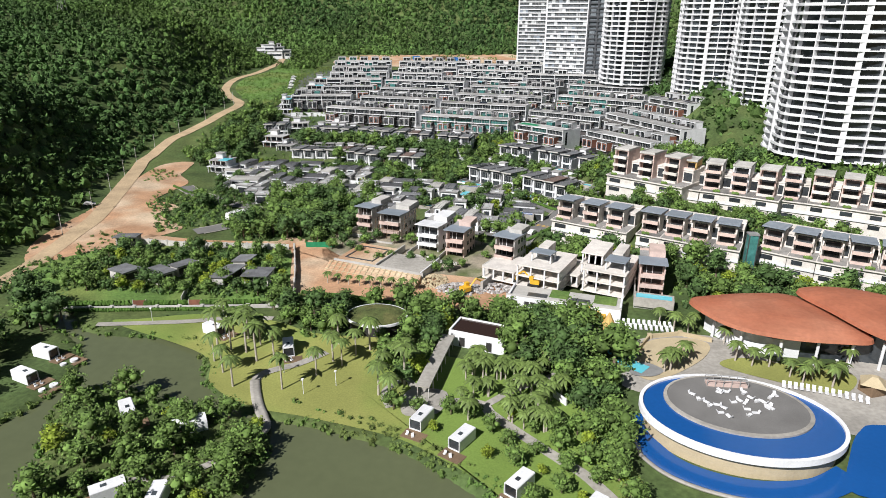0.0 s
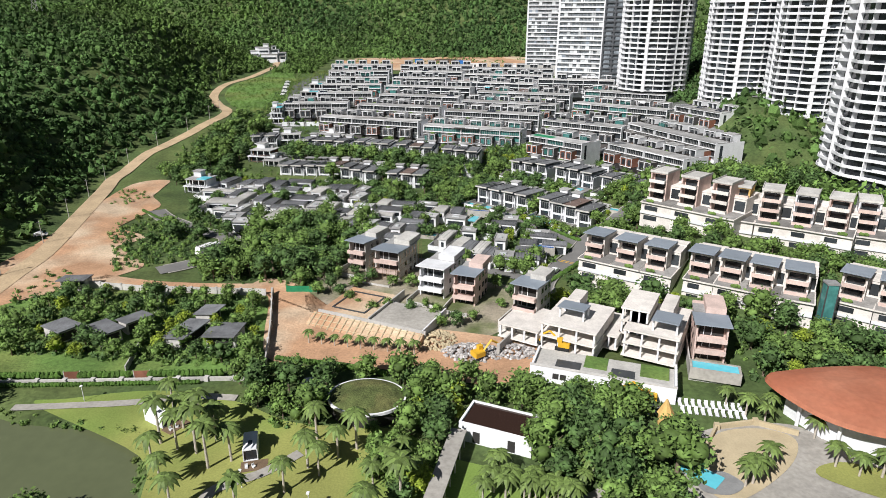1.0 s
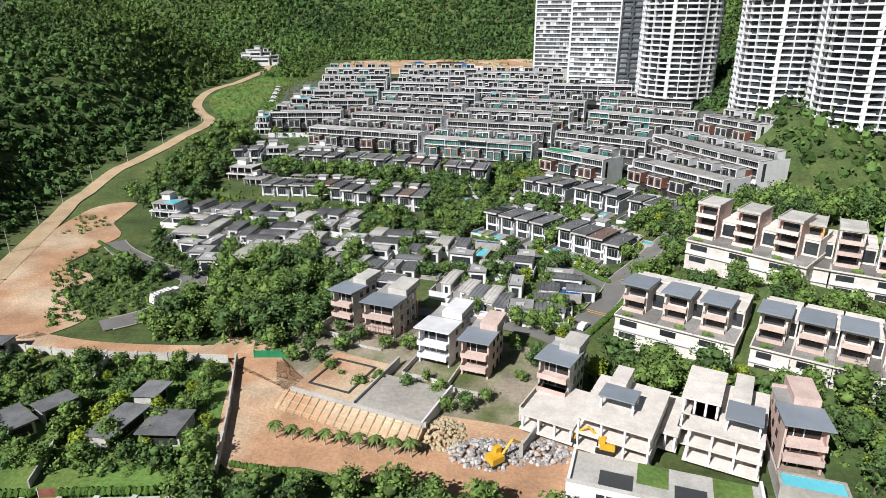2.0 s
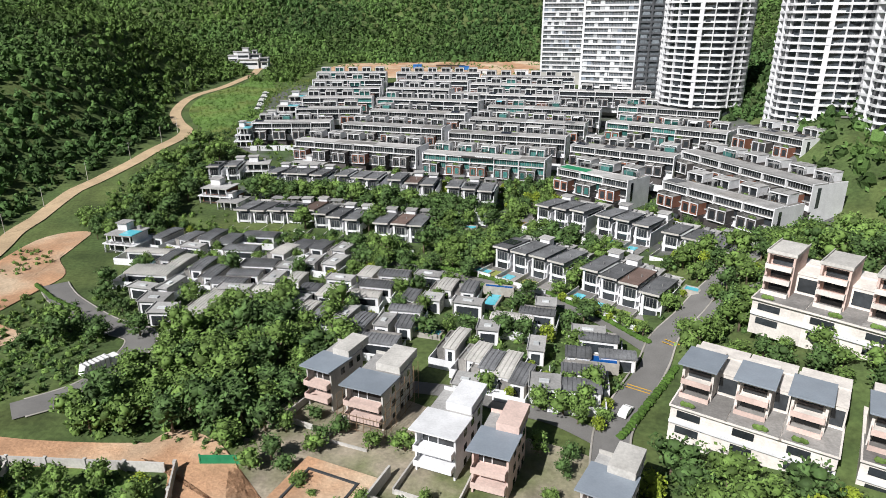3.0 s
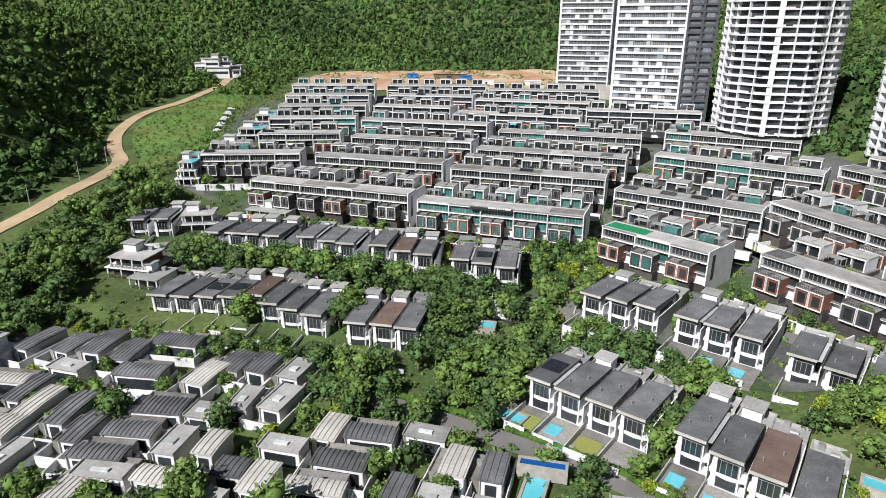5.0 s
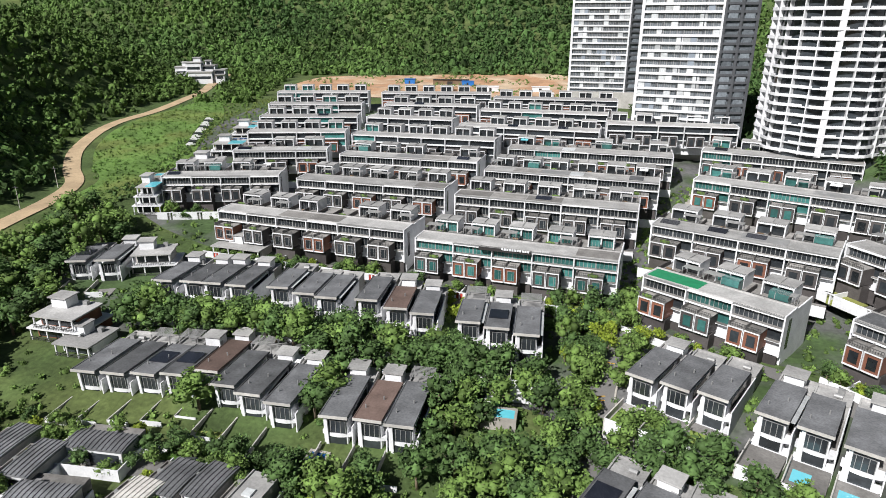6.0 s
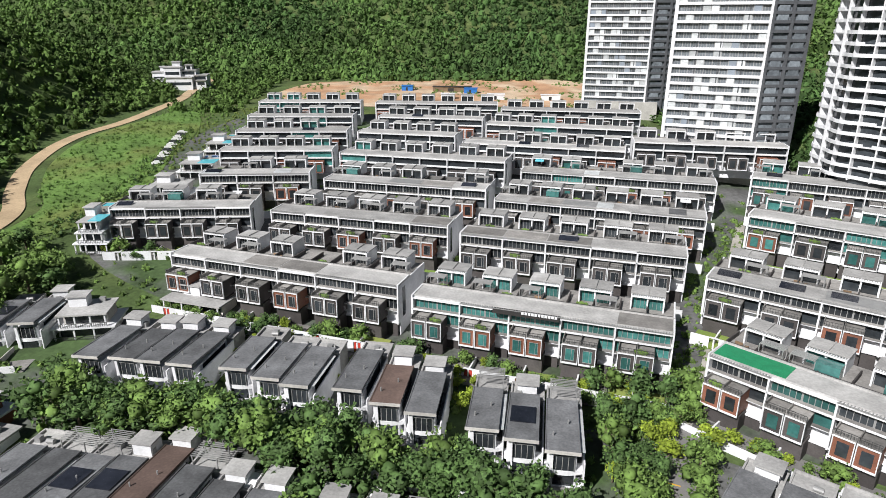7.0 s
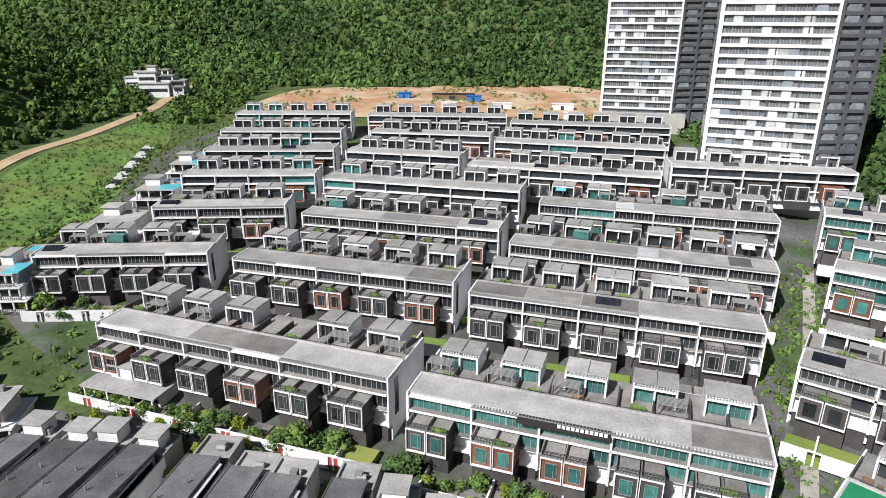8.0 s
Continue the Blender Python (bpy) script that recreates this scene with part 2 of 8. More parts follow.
def land(x, y):
    """Height of the ground."""
    x, y = np.asarray(x, float), np.asarray(y, float)
    z = np.interp(y, SLOPE_Y, SLOPE_Z)
    z = z + 3.0 * sst((x + 14) / 24) * sst((y - 296 + 0.6 * x) / 16) * (1 - sst((y - 335) / 20))
    z = z + 14 * sst((x - 16) / 44) * sst((y - 170) / 70) * (1 - sst((y - 265) / 65))
    z = z + 3 * sst((-130 - x) / 60) * sst((y - 170) / 60) * (1 - sst((y - 420) / 80))
    z = z + 4.0 * np.exp(-((y - 395) / 35.0) ** 2) * sst((-145 - x) / 25)
    xr = np.interp(y, ROAD_Y, ROAD_X)
    ridge = 1 + 0.16 * np.sin(y / 47.0 + x / 83.0) + 0.10 * np.sin(y / 23.0 - x / 31.0 + 1.3)
    fade = 1 - 0.75 * sst((y - 560) / 160)
    z = z + (52 * sst((xr - 7 - x) / 290) + 36 * sst((xr - 4 - x) / 64)) * ridge * fade
    wob = 1 + 0.18 * np.sin(x / 120.0 + 0.6) + 0.09 * np.sin(x / 47.0 + y / 90.0) + 0.05 * np.sin(x / 21.0 - y / 40.0)
    z = z + 215 * sst((y - 690 - 0.06 * np.abs(x)) / 560) * wob
    z = z + 17 * sst((x - 55) / 45) * sst((y - 300) / 90) * (1 - sst((y - 520) / 100))
    z = z + 12 * sst((x - 94) / 24) * sst((y - 300) / 60) * (1 - sst((y - 470) / 60))
    east = sst((x - 120) / 260) * sst((y - 280) / 160)
    z = z + 95 * east * (1 + 0.1 * np.sin(y / 60.0))
    return z


def land_full(x, y):
    z = land(x, y)
    x, y = np.broadcast_arrays(np.asarray(x, float), np.asarray(y, float))
    near = (x > -140) & (x < 20) & (y > 10) & (y < 165)
    out = np.array(z, float)
    if near.any():
        d = np.minimum(depth_in(LAKE_S, x[near], y[near]), -depth_in(ISLAND_S, x[near], y[near]))
        out[near] = out[near] - 2.6 * sst((d + 0.6) / 4.0)
    return out


def gz(x, y):
    return float(land(x, y))


def steps(*stops):
    out = []
    for a, b, s in stops:
        out += list(np.arange(a, b, s))
    return np.array(out + [stops[-1][1]])


gx = steps((-1500, -600, 60), (-600, -250, 10), (-250, -130, 5), (-130, 20, 1.5), (20, 130, 4), (130, 500, 10), (500, 1700, 60))
gy = steps((-700, -100, 60), (-100, 60, 10), (60, 165, 1.5), (165, 700, 5), (700, 1300, 12), (1300, 1700, 50))
GX, GY = np.meshgrid(gx, gy)
GZ = land_full(GX, GY)
nx, ny = len(gx), len(gy)
gm = bpy.data.meshes.new("ground")
idx = np.arange(nx * ny).reshape(ny, nx)
quads = np.stack([idx[:-1, :-1], idx[:-1, 1:], idx[1:, 1:], idx[1:, :-1]], -1).reshape(-1, 4)
gm.from_pydata(np.stack([GX, GY, GZ], -1).reshape(-1, 3).tolist(), [], quads.tolist())
gm.materials.append(M_GROUND)
gm.polygons.foreach_set("use_smooth", [True] * len(gm.polygons))
tagged(new("ground", gm), "green scrub-covered land rising to wooded hills", "ground", kind="structure")


def patch(name, pts, material, label, lift=0.12, rings=14, z=None, category="ground", per=6):
    """A smooth-edged sheet draped on the land."""
    loop = smooth_loop(pts, per)
    cx, cy = np.mean([p[0] for p in loop]), np.mean([p[1] for p in loop])
    mb = Mb()
    k = len(loop)
    for r in range(1, rings + 1):
        for p in loop:
            x, y = cx + (p[0] - cx) * r / rings, cy + (p[1] - cy) * r / rings
            mb.v.append((x, y, (gz(x, y) + lift) if z is None else z))
    mb.v.append((cx, cy, (gz(cx, cy) + lift) if z is None else z))
    c = len(mb.v) - 1
    mb.f += [(c, i, (i + 1) % k) for i in range(k)]
    for r in range(rings - 1):
        a, b = r * k, (r + 1) * k
        mb.f += [(a + i, b + i, b + (i + 1) % k, a + (i + 1) % k) for i in range(k)]
    me = mb.mesh(name, material, True)
    return tagged(new(name, me), label, category, kind="structure")


def ribbon(name, pts, width, material, label, lift=0.16, z=None, thick=0.0, category="road"):
    """A strip of even width along a smooth line, draped on the land."""
    line = smooth_line(pts)
    mb = Mb()
    for i, p in enumerate(line):
        d = line[min(i + 1, len(line) - 1)] - line[max(i - 1, 0)]
        d = d / (np.hypot(*d) + 1e-9)
        for s in (-1.0, -0.33, 0.33, 1.0):
            x, y = p[0] - d[1] * width / 2 * s, p[1] + d[0] * width / 2 * s
            mb.v.append((x, y, (gz(x, y) + lift) if z is None else z))
    for i in range(len(line) - 1):
        for k in range(3):
            mb.f.append((4 * i + k + 1, 4 * i + k, 4 * i + 4 + k, 4 * i + 5 + k))
    me = mb.mesh(name, material, True)
    ob = tagged(new(name, me), label, category, kind="structure")
    if thick:
        so = ob.modifiers.new("thick", "SOLIDIFY")
        so.thickness = thick
    return ob


# ground covers
patch("water", [(-140, 165), (30, 140), (60, 60), (0, -20), (-90, -30), (-150, 60)], M_LAKE, "still olive-green lake water", z=23.9, category="lake")
patch("lawn", [(-70, 127), (-62.5, 115), (-51, 107.6), (-38.5, 105.2), (-26, 102.4), (-16, 99), (-2.5, 90), (10, 79), (26, 80), (24, 100), (20, 118), (5, 128), (-14, 133), (-25, 140), (-45, 140), (-60, 146), (-78, 148), (-95, 143), (-100, 140)], M_LAWN, "mown lawn with worn yellow patches beside the lake", category="lawn", rings=20)
patch("lawn", [(-150, 172), (-120, 196), (-75, 194), (-62, 160), (-118, 150)], M_MEADOW, "overgrown garden ground", category="grass")
patch("earth", [(-160, 190), (-150, 175), (-140, 185), (-122, 205), (-120, 216), (-138, 226), (-133, 240), (-150, 250), (-147, 275), (-158, 290), (-162, 312), (-174, 300), (-168, 255), (-163, 225)], M_EARTH, "bare red-brown building earth", category="earth", lift=0.2)
patch("earth", [(-71, 195), (-60, 164), (-45, 164), (-24, 160), (-8, 158), (5, 163), (5, 176), (-24, 182), (-44, 182), (-57, 188), (-64, 203), (-76, 208), (-79, 200)], M_EARTH, "bare red earth of a building site", category="earth", lift=0.22)
patch("building_yard", [(-62, 200), (-52, 186), (-24, 178), (-8, 180), (6, 200), (2, 208), (-20, 216), (-44, 226), (-58, 220)], M_YARD, "dusty grey building yard with weeds", category="yard", lift=0.16)
ribbon("road", [(-132, 203), (-110, 199), (-90, 199), (-72, 201)], 7, M_EARTH, "red earth track", 0.2)
patch("earth", [(-175, 640), (-150, 620), (-100, 612), (-40, 618), (20, 620), (40, 660), (10, 715), (-60, 718), (-120, 712), (-165, 700)], M_EARTH, "orange earth of a cleared building site", category="earth", lift=0.35)
ribbon("road", list(zip(ROAD_X[2:], ROAD_Y[2:])), 6.5, M_DIRT, "pale dirt road along the wooded hill", 0.3)
patch("meadow", [(-177, 418), (-166, 426), (-160, 450), (-164, 480), (-172, 515), (-182, 560), (-205, 600), (-216, 572), (-224, 535), (-216, 498), (-199, 468), (-183, 446)], M_MEADOW, "bright green meadow beside the dirt road", category="meadow", lift=0.25)
patch("pavement", [(-155, 424), (-100, 390), (-50, 372), (0, 362), (40, 340), (70, 300), (95, 330), (95, 420), (85, 470), (66, 520), (40, 570), (-40, 590), (-110, 592), (-165, 585), (-176, 530), (-165, 470)], M_LANE, "dark grey paved lanes between the terraces", category="pavement", lift=0.12, rings=30)
patch("pavement", [(-140, 352), (-100, 348), (-60, 338), (-20, 330), (0, 316), (20, 306), (34, 300), (44, 304), (36, 330), (0, 355), (-40, 364), (-110, 388), (-150, 395)], M_LANE, "paved and planted courts round the villas", category="pavement", lift=0.1, rings=24)
ribbon("road", [(4, 200), (5.5, 210), (7.2, 217.3), (11.1, 225.7), (19.2, 240.6), (24.3, 254), (32, 263), (40.6, 273), (53, 281), (66, 288)], 6.5, M_ASPHALT, "grey asphalt estate road", 0.3)
ribbon("road", [(29, 257), (44, 262), (62, 262), (80, 250)], 6, M_ASPHALT, "grey asphalt road to a turning court", 0.27)
ribbon("road", [(22, 246), (12, 262), (-2, 276), (-22, 286), (-50, 297), (-80, 307), (-115, 313), (-150, 314)], 5, M_ASPHALT, "grey asphalt lane", 0.24)
ribbon("road", [(-22, 292), (-16, 305), (-10, 322), (-9, 336), (-4, 349), (2, 362), (8, 372)], 6, M_ASPHALT, "grey asphalt lane between the villas", 0.26)
ribbon("road", [(-40, 228), (-22, 226), (-15, 222.8), (-3.7, 218.9), (5.5, 212)], 4.5, M_ASPHALT, "grey asphalt lane", 0.28)
ribbon("road", [(-146, 270), (-141, 265), (-134, 259.4), (-117.4, 248.7), (-104, 243.5), (-100.8, 232), (-103, 219), (-112, 210)], 7, M_ASPHALT, "grey asphalt lane", 0.3)
ribbon("road", [(119, 384), (126, 410), (132, 440)], 5, M_ASPHALT, "grey service road in the trees", 0.3)
ribbon("road", [(-110, 392), (-70, 381), (-40, 373), (-2, 364), (30, 340), (52, 312), (70, 285)], 5, M_ASPHALT, "grey lane in front of the terraces", 0.26)
ribbon("path", [(0, 362), (8, 378), (16, 398), (25, 420), (33, 440), (40, 458)], 2.6, M_PAVING, "pale stepped path beside the terraces", 0.3, category="path")
ribbon("path", [(-104, 138.5), (-91.6, 140.8), (-80.4, 143.1), (-70, 146.5), (-60, 147)], 2.2, M_PAVING, "grey stone lakeside path", 0.25, category="path")
ribbon("path", [(-53, 116), (-52.8, 119.4), (-50.1, 122.1), (-45.8, 125.1), (-41, 131)], 2.2, M_PAVING, "grey stone garden path", 0.25, category="path")
ribbon("path", [(-15.5, 113), (-4.2, 113.6), (-1.1, 109.9), (4.5, 104.1), (11.5, 97.3), (16, 93), (22, 84)], 2.4, M_PAVING, "pale stone garden path", 0.25, category="path")
ribbon("path", [(-3, 112.5), (3, 119), (8, 123), (13, 127)], 1.8, M_PAVING, "pale stone garden path", 0.24, category="path")
ribbon("path", [(-22, 110), (-24, 116), (-20, 121), (-16, 113)], 1.6, M_PAVING, "curving stone garden path", 0.24, category="path")
patch("plaza", [(26, 126), (30, 140), (36, 147), (52, 150), (60, 141), (72, 135), (84, 142), (95, 142), (92, 112), (70, 110), (58, 122), (44, 125), (33, 121)], M_PAVING, "pale paved pool surround", category="plaza", lift=0.16)
patch("sand", [(32.8, 137.9), (36.9, 145.4), (45.6, 147.8), (50.9, 144.9), (46.8, 136.8), (36, 127.4), (31, 128.4)], M_SAND, "pale sand beach of a play pool", category="sand", lift=0.3)
patch("lawn", [(51, 134.5), (66, 127), (74, 126), (79, 134), (66, 137), (56, 139)], M_LAWN, "lawn with palms beside the pool", category="lawn", lift=0.3)


def kerbs(pts, width, lift=0.34):
    """Pale kerb lines along both edges of a road."""
    line = smooth_line(pts)
    for side in (-1, 1):
        edge = []
        for i, q in enumerate(line):
            d = line[min(i + 1, len(line) - 1)] - line[max(i - 1, 0)]
            d = d / (np.hypot(*d) + 1e-9)
            edge.append((q[0] - d[1] * width / 2 * side, q[1] + d[0] * width / 2 * side))
        ribbon("kerb", edge[::3], 0.4, M_PAVING, "pale stone kerb along the road", lift, thick=0.18, category="kerb")


kerbs([(4, 200), (5.5, 210), (7.2, 217.3), (11.1, 225.7), (19.2, 242), (24.3, 254), (32, 263), (40.6, 273), (53, 281), (66, 288)], 6.9, 0.4)
kerbs([(-22, 292), (-16, 305), (-10, 322), (-9, 336), (-4, 349), (2, 362), (8, 372)], 6.4)
kerbs([(-146, 270), (-141, 265), (-134, 259.4), (-117.4, 248.7), (-104, 243.5), (-100.8, 232), (-103, 219), (-112, 210)], 7.4)
for x, y, a in ((-8.6, 334, 8), (-8.3, 335.2, 8), (-5.5, 346, -20), (24.8, 249, -40), (25.6, 249.8, -40), (14, 231, -28), (14.5, 232, -28)):
    tagged(part("road_marking", Mb().box(-2.6, 2.6, -0.12, 0.12, 0.3, 0.34), M_YELLOW, at=pose(x, y, gz(x, y), 0, 0, a)), "yellow painted stripe across the road", "road marking", kind="structure")


# ---- terraced houses on the slope ----
BUILT = []


def built(x, y, ang, w, d, y0=0.0, margin=1.5):
    """Keeps a footprint, so that no tree grows in a house."""
    BUILT.append((x, y, math.cos(radians(ang)), math.sin(radians(ang)), -margin, w + margin, y0 - margin, d + margin))


def free(x, y, grow=0.0):
    for bx, by, c, s, u0, u1, v0, v1 in BUILT:
        dx, dy = x - bx, y - by
        if u0 - grow < dx * c + dy * s < u1 + grow and v0 - grow < dy * c - dx * s < v1 + grow:
            return False
    return True


PAIR = 10.4


def wall_band(w):
    """The body of a terrace: party walls, floors and stepped storeys."""
    mb = Mb()
    mb.box(0, w, 1.62, 6.6, 0.0, 11.55)
    mb.box(0, w, 6.6, 16.0, 0.0, 11.2)
    return mb


def roof_plate(w):
    mb = Mb()
    mb.box(-0.3, w + 0.3, 0.9, 6.9, 11.55, 11.95)
    mb.box(-0.3, w + 0.3, 6.55, 6.9, 11.95, 12.25)
    return mb


def terrace_deck(w):
    return Mb().box(0, w, 6.9, 16.2, 11.2, 11.35)


def end_wall():
    """A stepped white end wall."""
    mb = Mb()
    mb.v += [(0, y, z) for y, z in ((0.1, 2.6), (0.1, 12.1), (6.9, 12.1), (6.9, 11.7), (16.3, 11.7), (16.3, -1.5), (1.4, -1.5), (1.4, 2.6))]
    mb.v += [(0.3, y, z) for _, y, z in mb.v[:8]]
    mb.f += [tuple(range(8)), tuple(range(15, 7, -1))] + [((i + 1) % 8, i, 8 + i, 8 + (i + 1) % 8) for i in range(8)]
    return mb


def end_window():
    return Mb().box(-0.04, 0.34, 2.6, 4.2, 3.6, 10.6)


def pergola():
    mb = Mb()
    mb.box(0, PAIR, 0.05, 0.22, 11.62, 11.86)
    for i in range(21):
        x = (i + 0.5) * PAIR / 21
        mb.box(x - 0.06, x + 0.06, 0.05, 0.95, 11.66, 11.84)
    return mb


def comb(teeth, x0, x1):
    """One folded piece: a thin upright spine at the back with a tooth for each floor (z0, z1, front)."""
    prof = [(1.6, 2.6), (1.6, 11.6)]
    for z0, z1, y in reversed(teeth):
        prof += [(1.52, z1), (y, z1), (y, z0), (1.52, z0)]
    prof.append((1.52, 2.6))
    mb = Mb()
    k = len(prof)
    mb.v += [(x0, y, z) for y, z in prof] + [(x1, y, z) for y, z in prof]
    mb.f += [tuple(range(k)), tuple(range(2 * k - 1, k - 1, -1))] + [((i + 1) % k, i, k + i, k + (i + 1) % k) for i in range(k)]
    return mb


def white_grid():
    """Floor edges and beams of one pair of houses."""
    return comb([(2.75, 3.0, 0.2), (5.7, 5.95, 0.1), (8.7, 9.1, -0.1), (11.3, 11.55, 0.05)], 0, PAIR)


def white_post():
    return Mb().box(-0.16, 0.16, -0.1, 1.5, 2.7, 11.55)


def balcony_floor(z):
    return Mb().box(0.16, PAIR - 0.16, 0.0, 1.0, z, z + 0.05)


def glazing(z0, z1):
    return Mb().box(0.3, PAIR - 0.3, 1.0, 1.15, z0, z1)


def mullions(z0, z1, n):
    mb = Mb()
    for i in range(n + 1):
        x = 0.3 + (PAIR - 0.6) * i / n
        r = 0.16 if i == n // 2 else 0.05
        mb.box(x - r, x + r, 0.9, 1.02, z0, z1)
    return mb


def bay_box():
    return Mb().box(0.06, 3.14, -3.3, 1.4, 3.9, 8.0)


def bay_frame():
    t = 0.14
    mb = Mb()
    mb.box(0, 3.2, -3.6, -3.28, 3.8, 4.05)
    mb.box(0, 3.2, -3.6, -3.28, 7.85, 8.1)
    mb.box(0, t, -3.6, -3.28, 4.05, 7.85)
    mb.box(3.2 - t, 3.2, -3.6, -3.28, 4.05, 7.85)
    return mb


def bay_top():
    """Roof terrace of a bay with a low rim."""
    mb = Mb()
    mb.box(0.02, 3.18, -3.5, 1.0, 8.0, 8.14)
    mb.box(0.0, 0.16, -3.4, 1.0, 8.14, 8.9)
    return mb


def bay_window():
    return Mb().box(0.75, 2.45, -3.4, -3.3, 4.6, 7.1)


def bay_mullion():
    mb = Mb()
    for x in (0.72, 1.9, 2.42):
        mb.box(x, x + 0.07, -3.46, -3.38, 4.6, 7.1)
    mb.box(0.72, 2.49, -3.46, -3.38, 7.08, 7.16).box(0.72, 2.49, -3.46, -3.38, 4.54, 4.62)
    return mb


def railing(x0, x1, y0, z, h=1.0, step=0.45):
    mb = Mb()
    n = max(2, int(abs(x1 - x0) / step))
    for i in range(n + 1):
        x = x0 + (x1 - x0) * i / n
        mb.box(x - 0.03, x + 0.03, y0 - 0.03, y0 + 0.03, z, z + h)
    mb.box(x0, x1, y0 - 0.05, y0 + 0.05, z + h, z + h + 0.08)
    mb.box(x0, x1, y0 - 0.03, y0 + 0.03, z + 0.45, z + 0.5)
    return mb


PX0, PX1, PY0, PY1, PZ0, PZ1 = 1.9, 8.5, 10.2, 15.8, 11.3, 14.5


def pent_box():
    """A white rooftop room: side walls, back and top beam with an open front."""
    mb = Mb()
    mb.box(PX0, PX0 + 0.3, PY0, PY1, PZ0, PZ1).box(PX1 - 0.3, PX1, PY0, PY1, PZ0, PZ1)
    mb.box(PX0 + 0.3, PX1 - 0.3, PY0 + 1.2, PY1, PZ0, PZ1)
    mb.box(PX0 + 0.3, PX1 - 0.3, PY0, PY0 + 0.3, PZ1 - 0.35, PZ1)
    mb.box(5.05, 5.35, PY0 + 0.3, PY0 + 1.2, PZ0, PZ1)
    return mb


def pent_roof():
    mb = Mb()
    mb.box(PX0 - 0.1, PX1 + 0.1, PY0 + 1.0, PY1 + 0.1, PZ1, PZ1 + 0.22)
    mb.box(5.08, 5.32, PY0 + 1.0, PY1, PZ1 + 0.22, PZ1 + 0.45)
    for i in range(15):
        x = PX0 + 0.3 + i * 0.43
        mb.box(x - 0.05, x + 0.05, PY0 + 0.02, PY0 + 1.0, PZ1 + 0.02, PZ1 + 0.18)
    return mb


def pent_window():
    return Mb().box(PX0 + 0.35, 5.0, PY0 + 1.05, PY0 + 1.18, PZ0 + 0.1, PZ1 - 0.45)


def pent_mullion():
    mb = Mb()
    for a in (0.35, 1.1, 1.9, 2.7, 3.6, 4.3, 5.1, 5.85):
        mb.box(PX0 + a, PX0 + a + 0.06, PY0 + 0.96, PY0 + 1.04, PZ0 + 0.1, PZ1 - 0.45)
    return mb


def deck_divider():
    return Mb().box(-0.12, 0.12, 7.0, 13.0, 11.3, 12.35)


def garden_wall():
    mb = Mb()
    mb.box(0.0, 3.6, -8.6, -8.35, -1.0, 1.7)
    mb.box(5.4, PAIR, -8.6, -8.35, -1.0, 1.7)
    mb.box(3.6, 5.4, -8.7, -8.3, 1.55, 1.75)
    mb.box(4.35, 4.65, -8.6, -0.5, -1.0, 1.3)
    return mb


def yard_door():
    return Mb().box(0, 0.6, -8.52, -8.44, -0.6, 1.5)


def ground_storey():
    mb = Mb()
    mb.box(0.2, PAIR - 0.2, 0.6, 1.55, -1.0, 2.7)
    mb.box(1.0, 7.6, -2.6, 0.6, -1.0, 3.7)
    return mb


rng = random.Random(11)


def clutter_seat():
    mb = Mb()
    mb.box(0, 1.4, 0, 0.7, 0, 0.4).box(0, 1.4, 0.55, 0.7, 0.4, 0.8)
    mb.box(1.8, 2.5, 0.1, 0.8, 0, 0.45)
    return mb


def plant_box():
    """A lumpy row of pot plants."""
    mb = Mb()
    n, k = 9, 7
    for i in range(n + 1):
        for j in range(k):
            a = 2 * math.pi * j / k
            r = (0.35 if 0 < i < n else 0.05) * rng.uniform(0.6, 1.3)
            mb.v.append((2.6 * i / n, r * math.cos(a), 0.5 + r * 1.5 * math.sin(a)))
    for i in range(n):
        mb.f += [(i * k + j, i * k + (j + 1) % k, (i + 1) * k + (j + 1) % k, (i + 1) * k + j) for j in range(k)]
    mb.f += [tuple(range(k - 1, -1, -1)), tuple(range(n * k, n * k + k))]
    return mb


def awning():
    return Mb().hexa([(0, 0, 0), (3, 0, 0), (3, 2, 0.35), (0, 2, 0.35), (0, 0, 0.06), (3, 0, 0.06), (3, 2, 0.41), (0, 2, 0.41)])


def deck_frame():
    """An open frame with slats over part of a roof deck."""
    mb = Mb()
    for x in (0.1, 4.1):
        for y in (0.1, 2.5):
            mb.box(x - 0.07, x + 0.07, y - 0.07, y + 0.07, 0, 2.4)
    for i in range(8):
        mb.box(0, 4.2, 0.1 + i * 0.34, 0.2 + i * 0.34, 2.4, 2.5)
    return mb


TERRACE_LABEL = "white and grey terraced house row stepping up the slope"


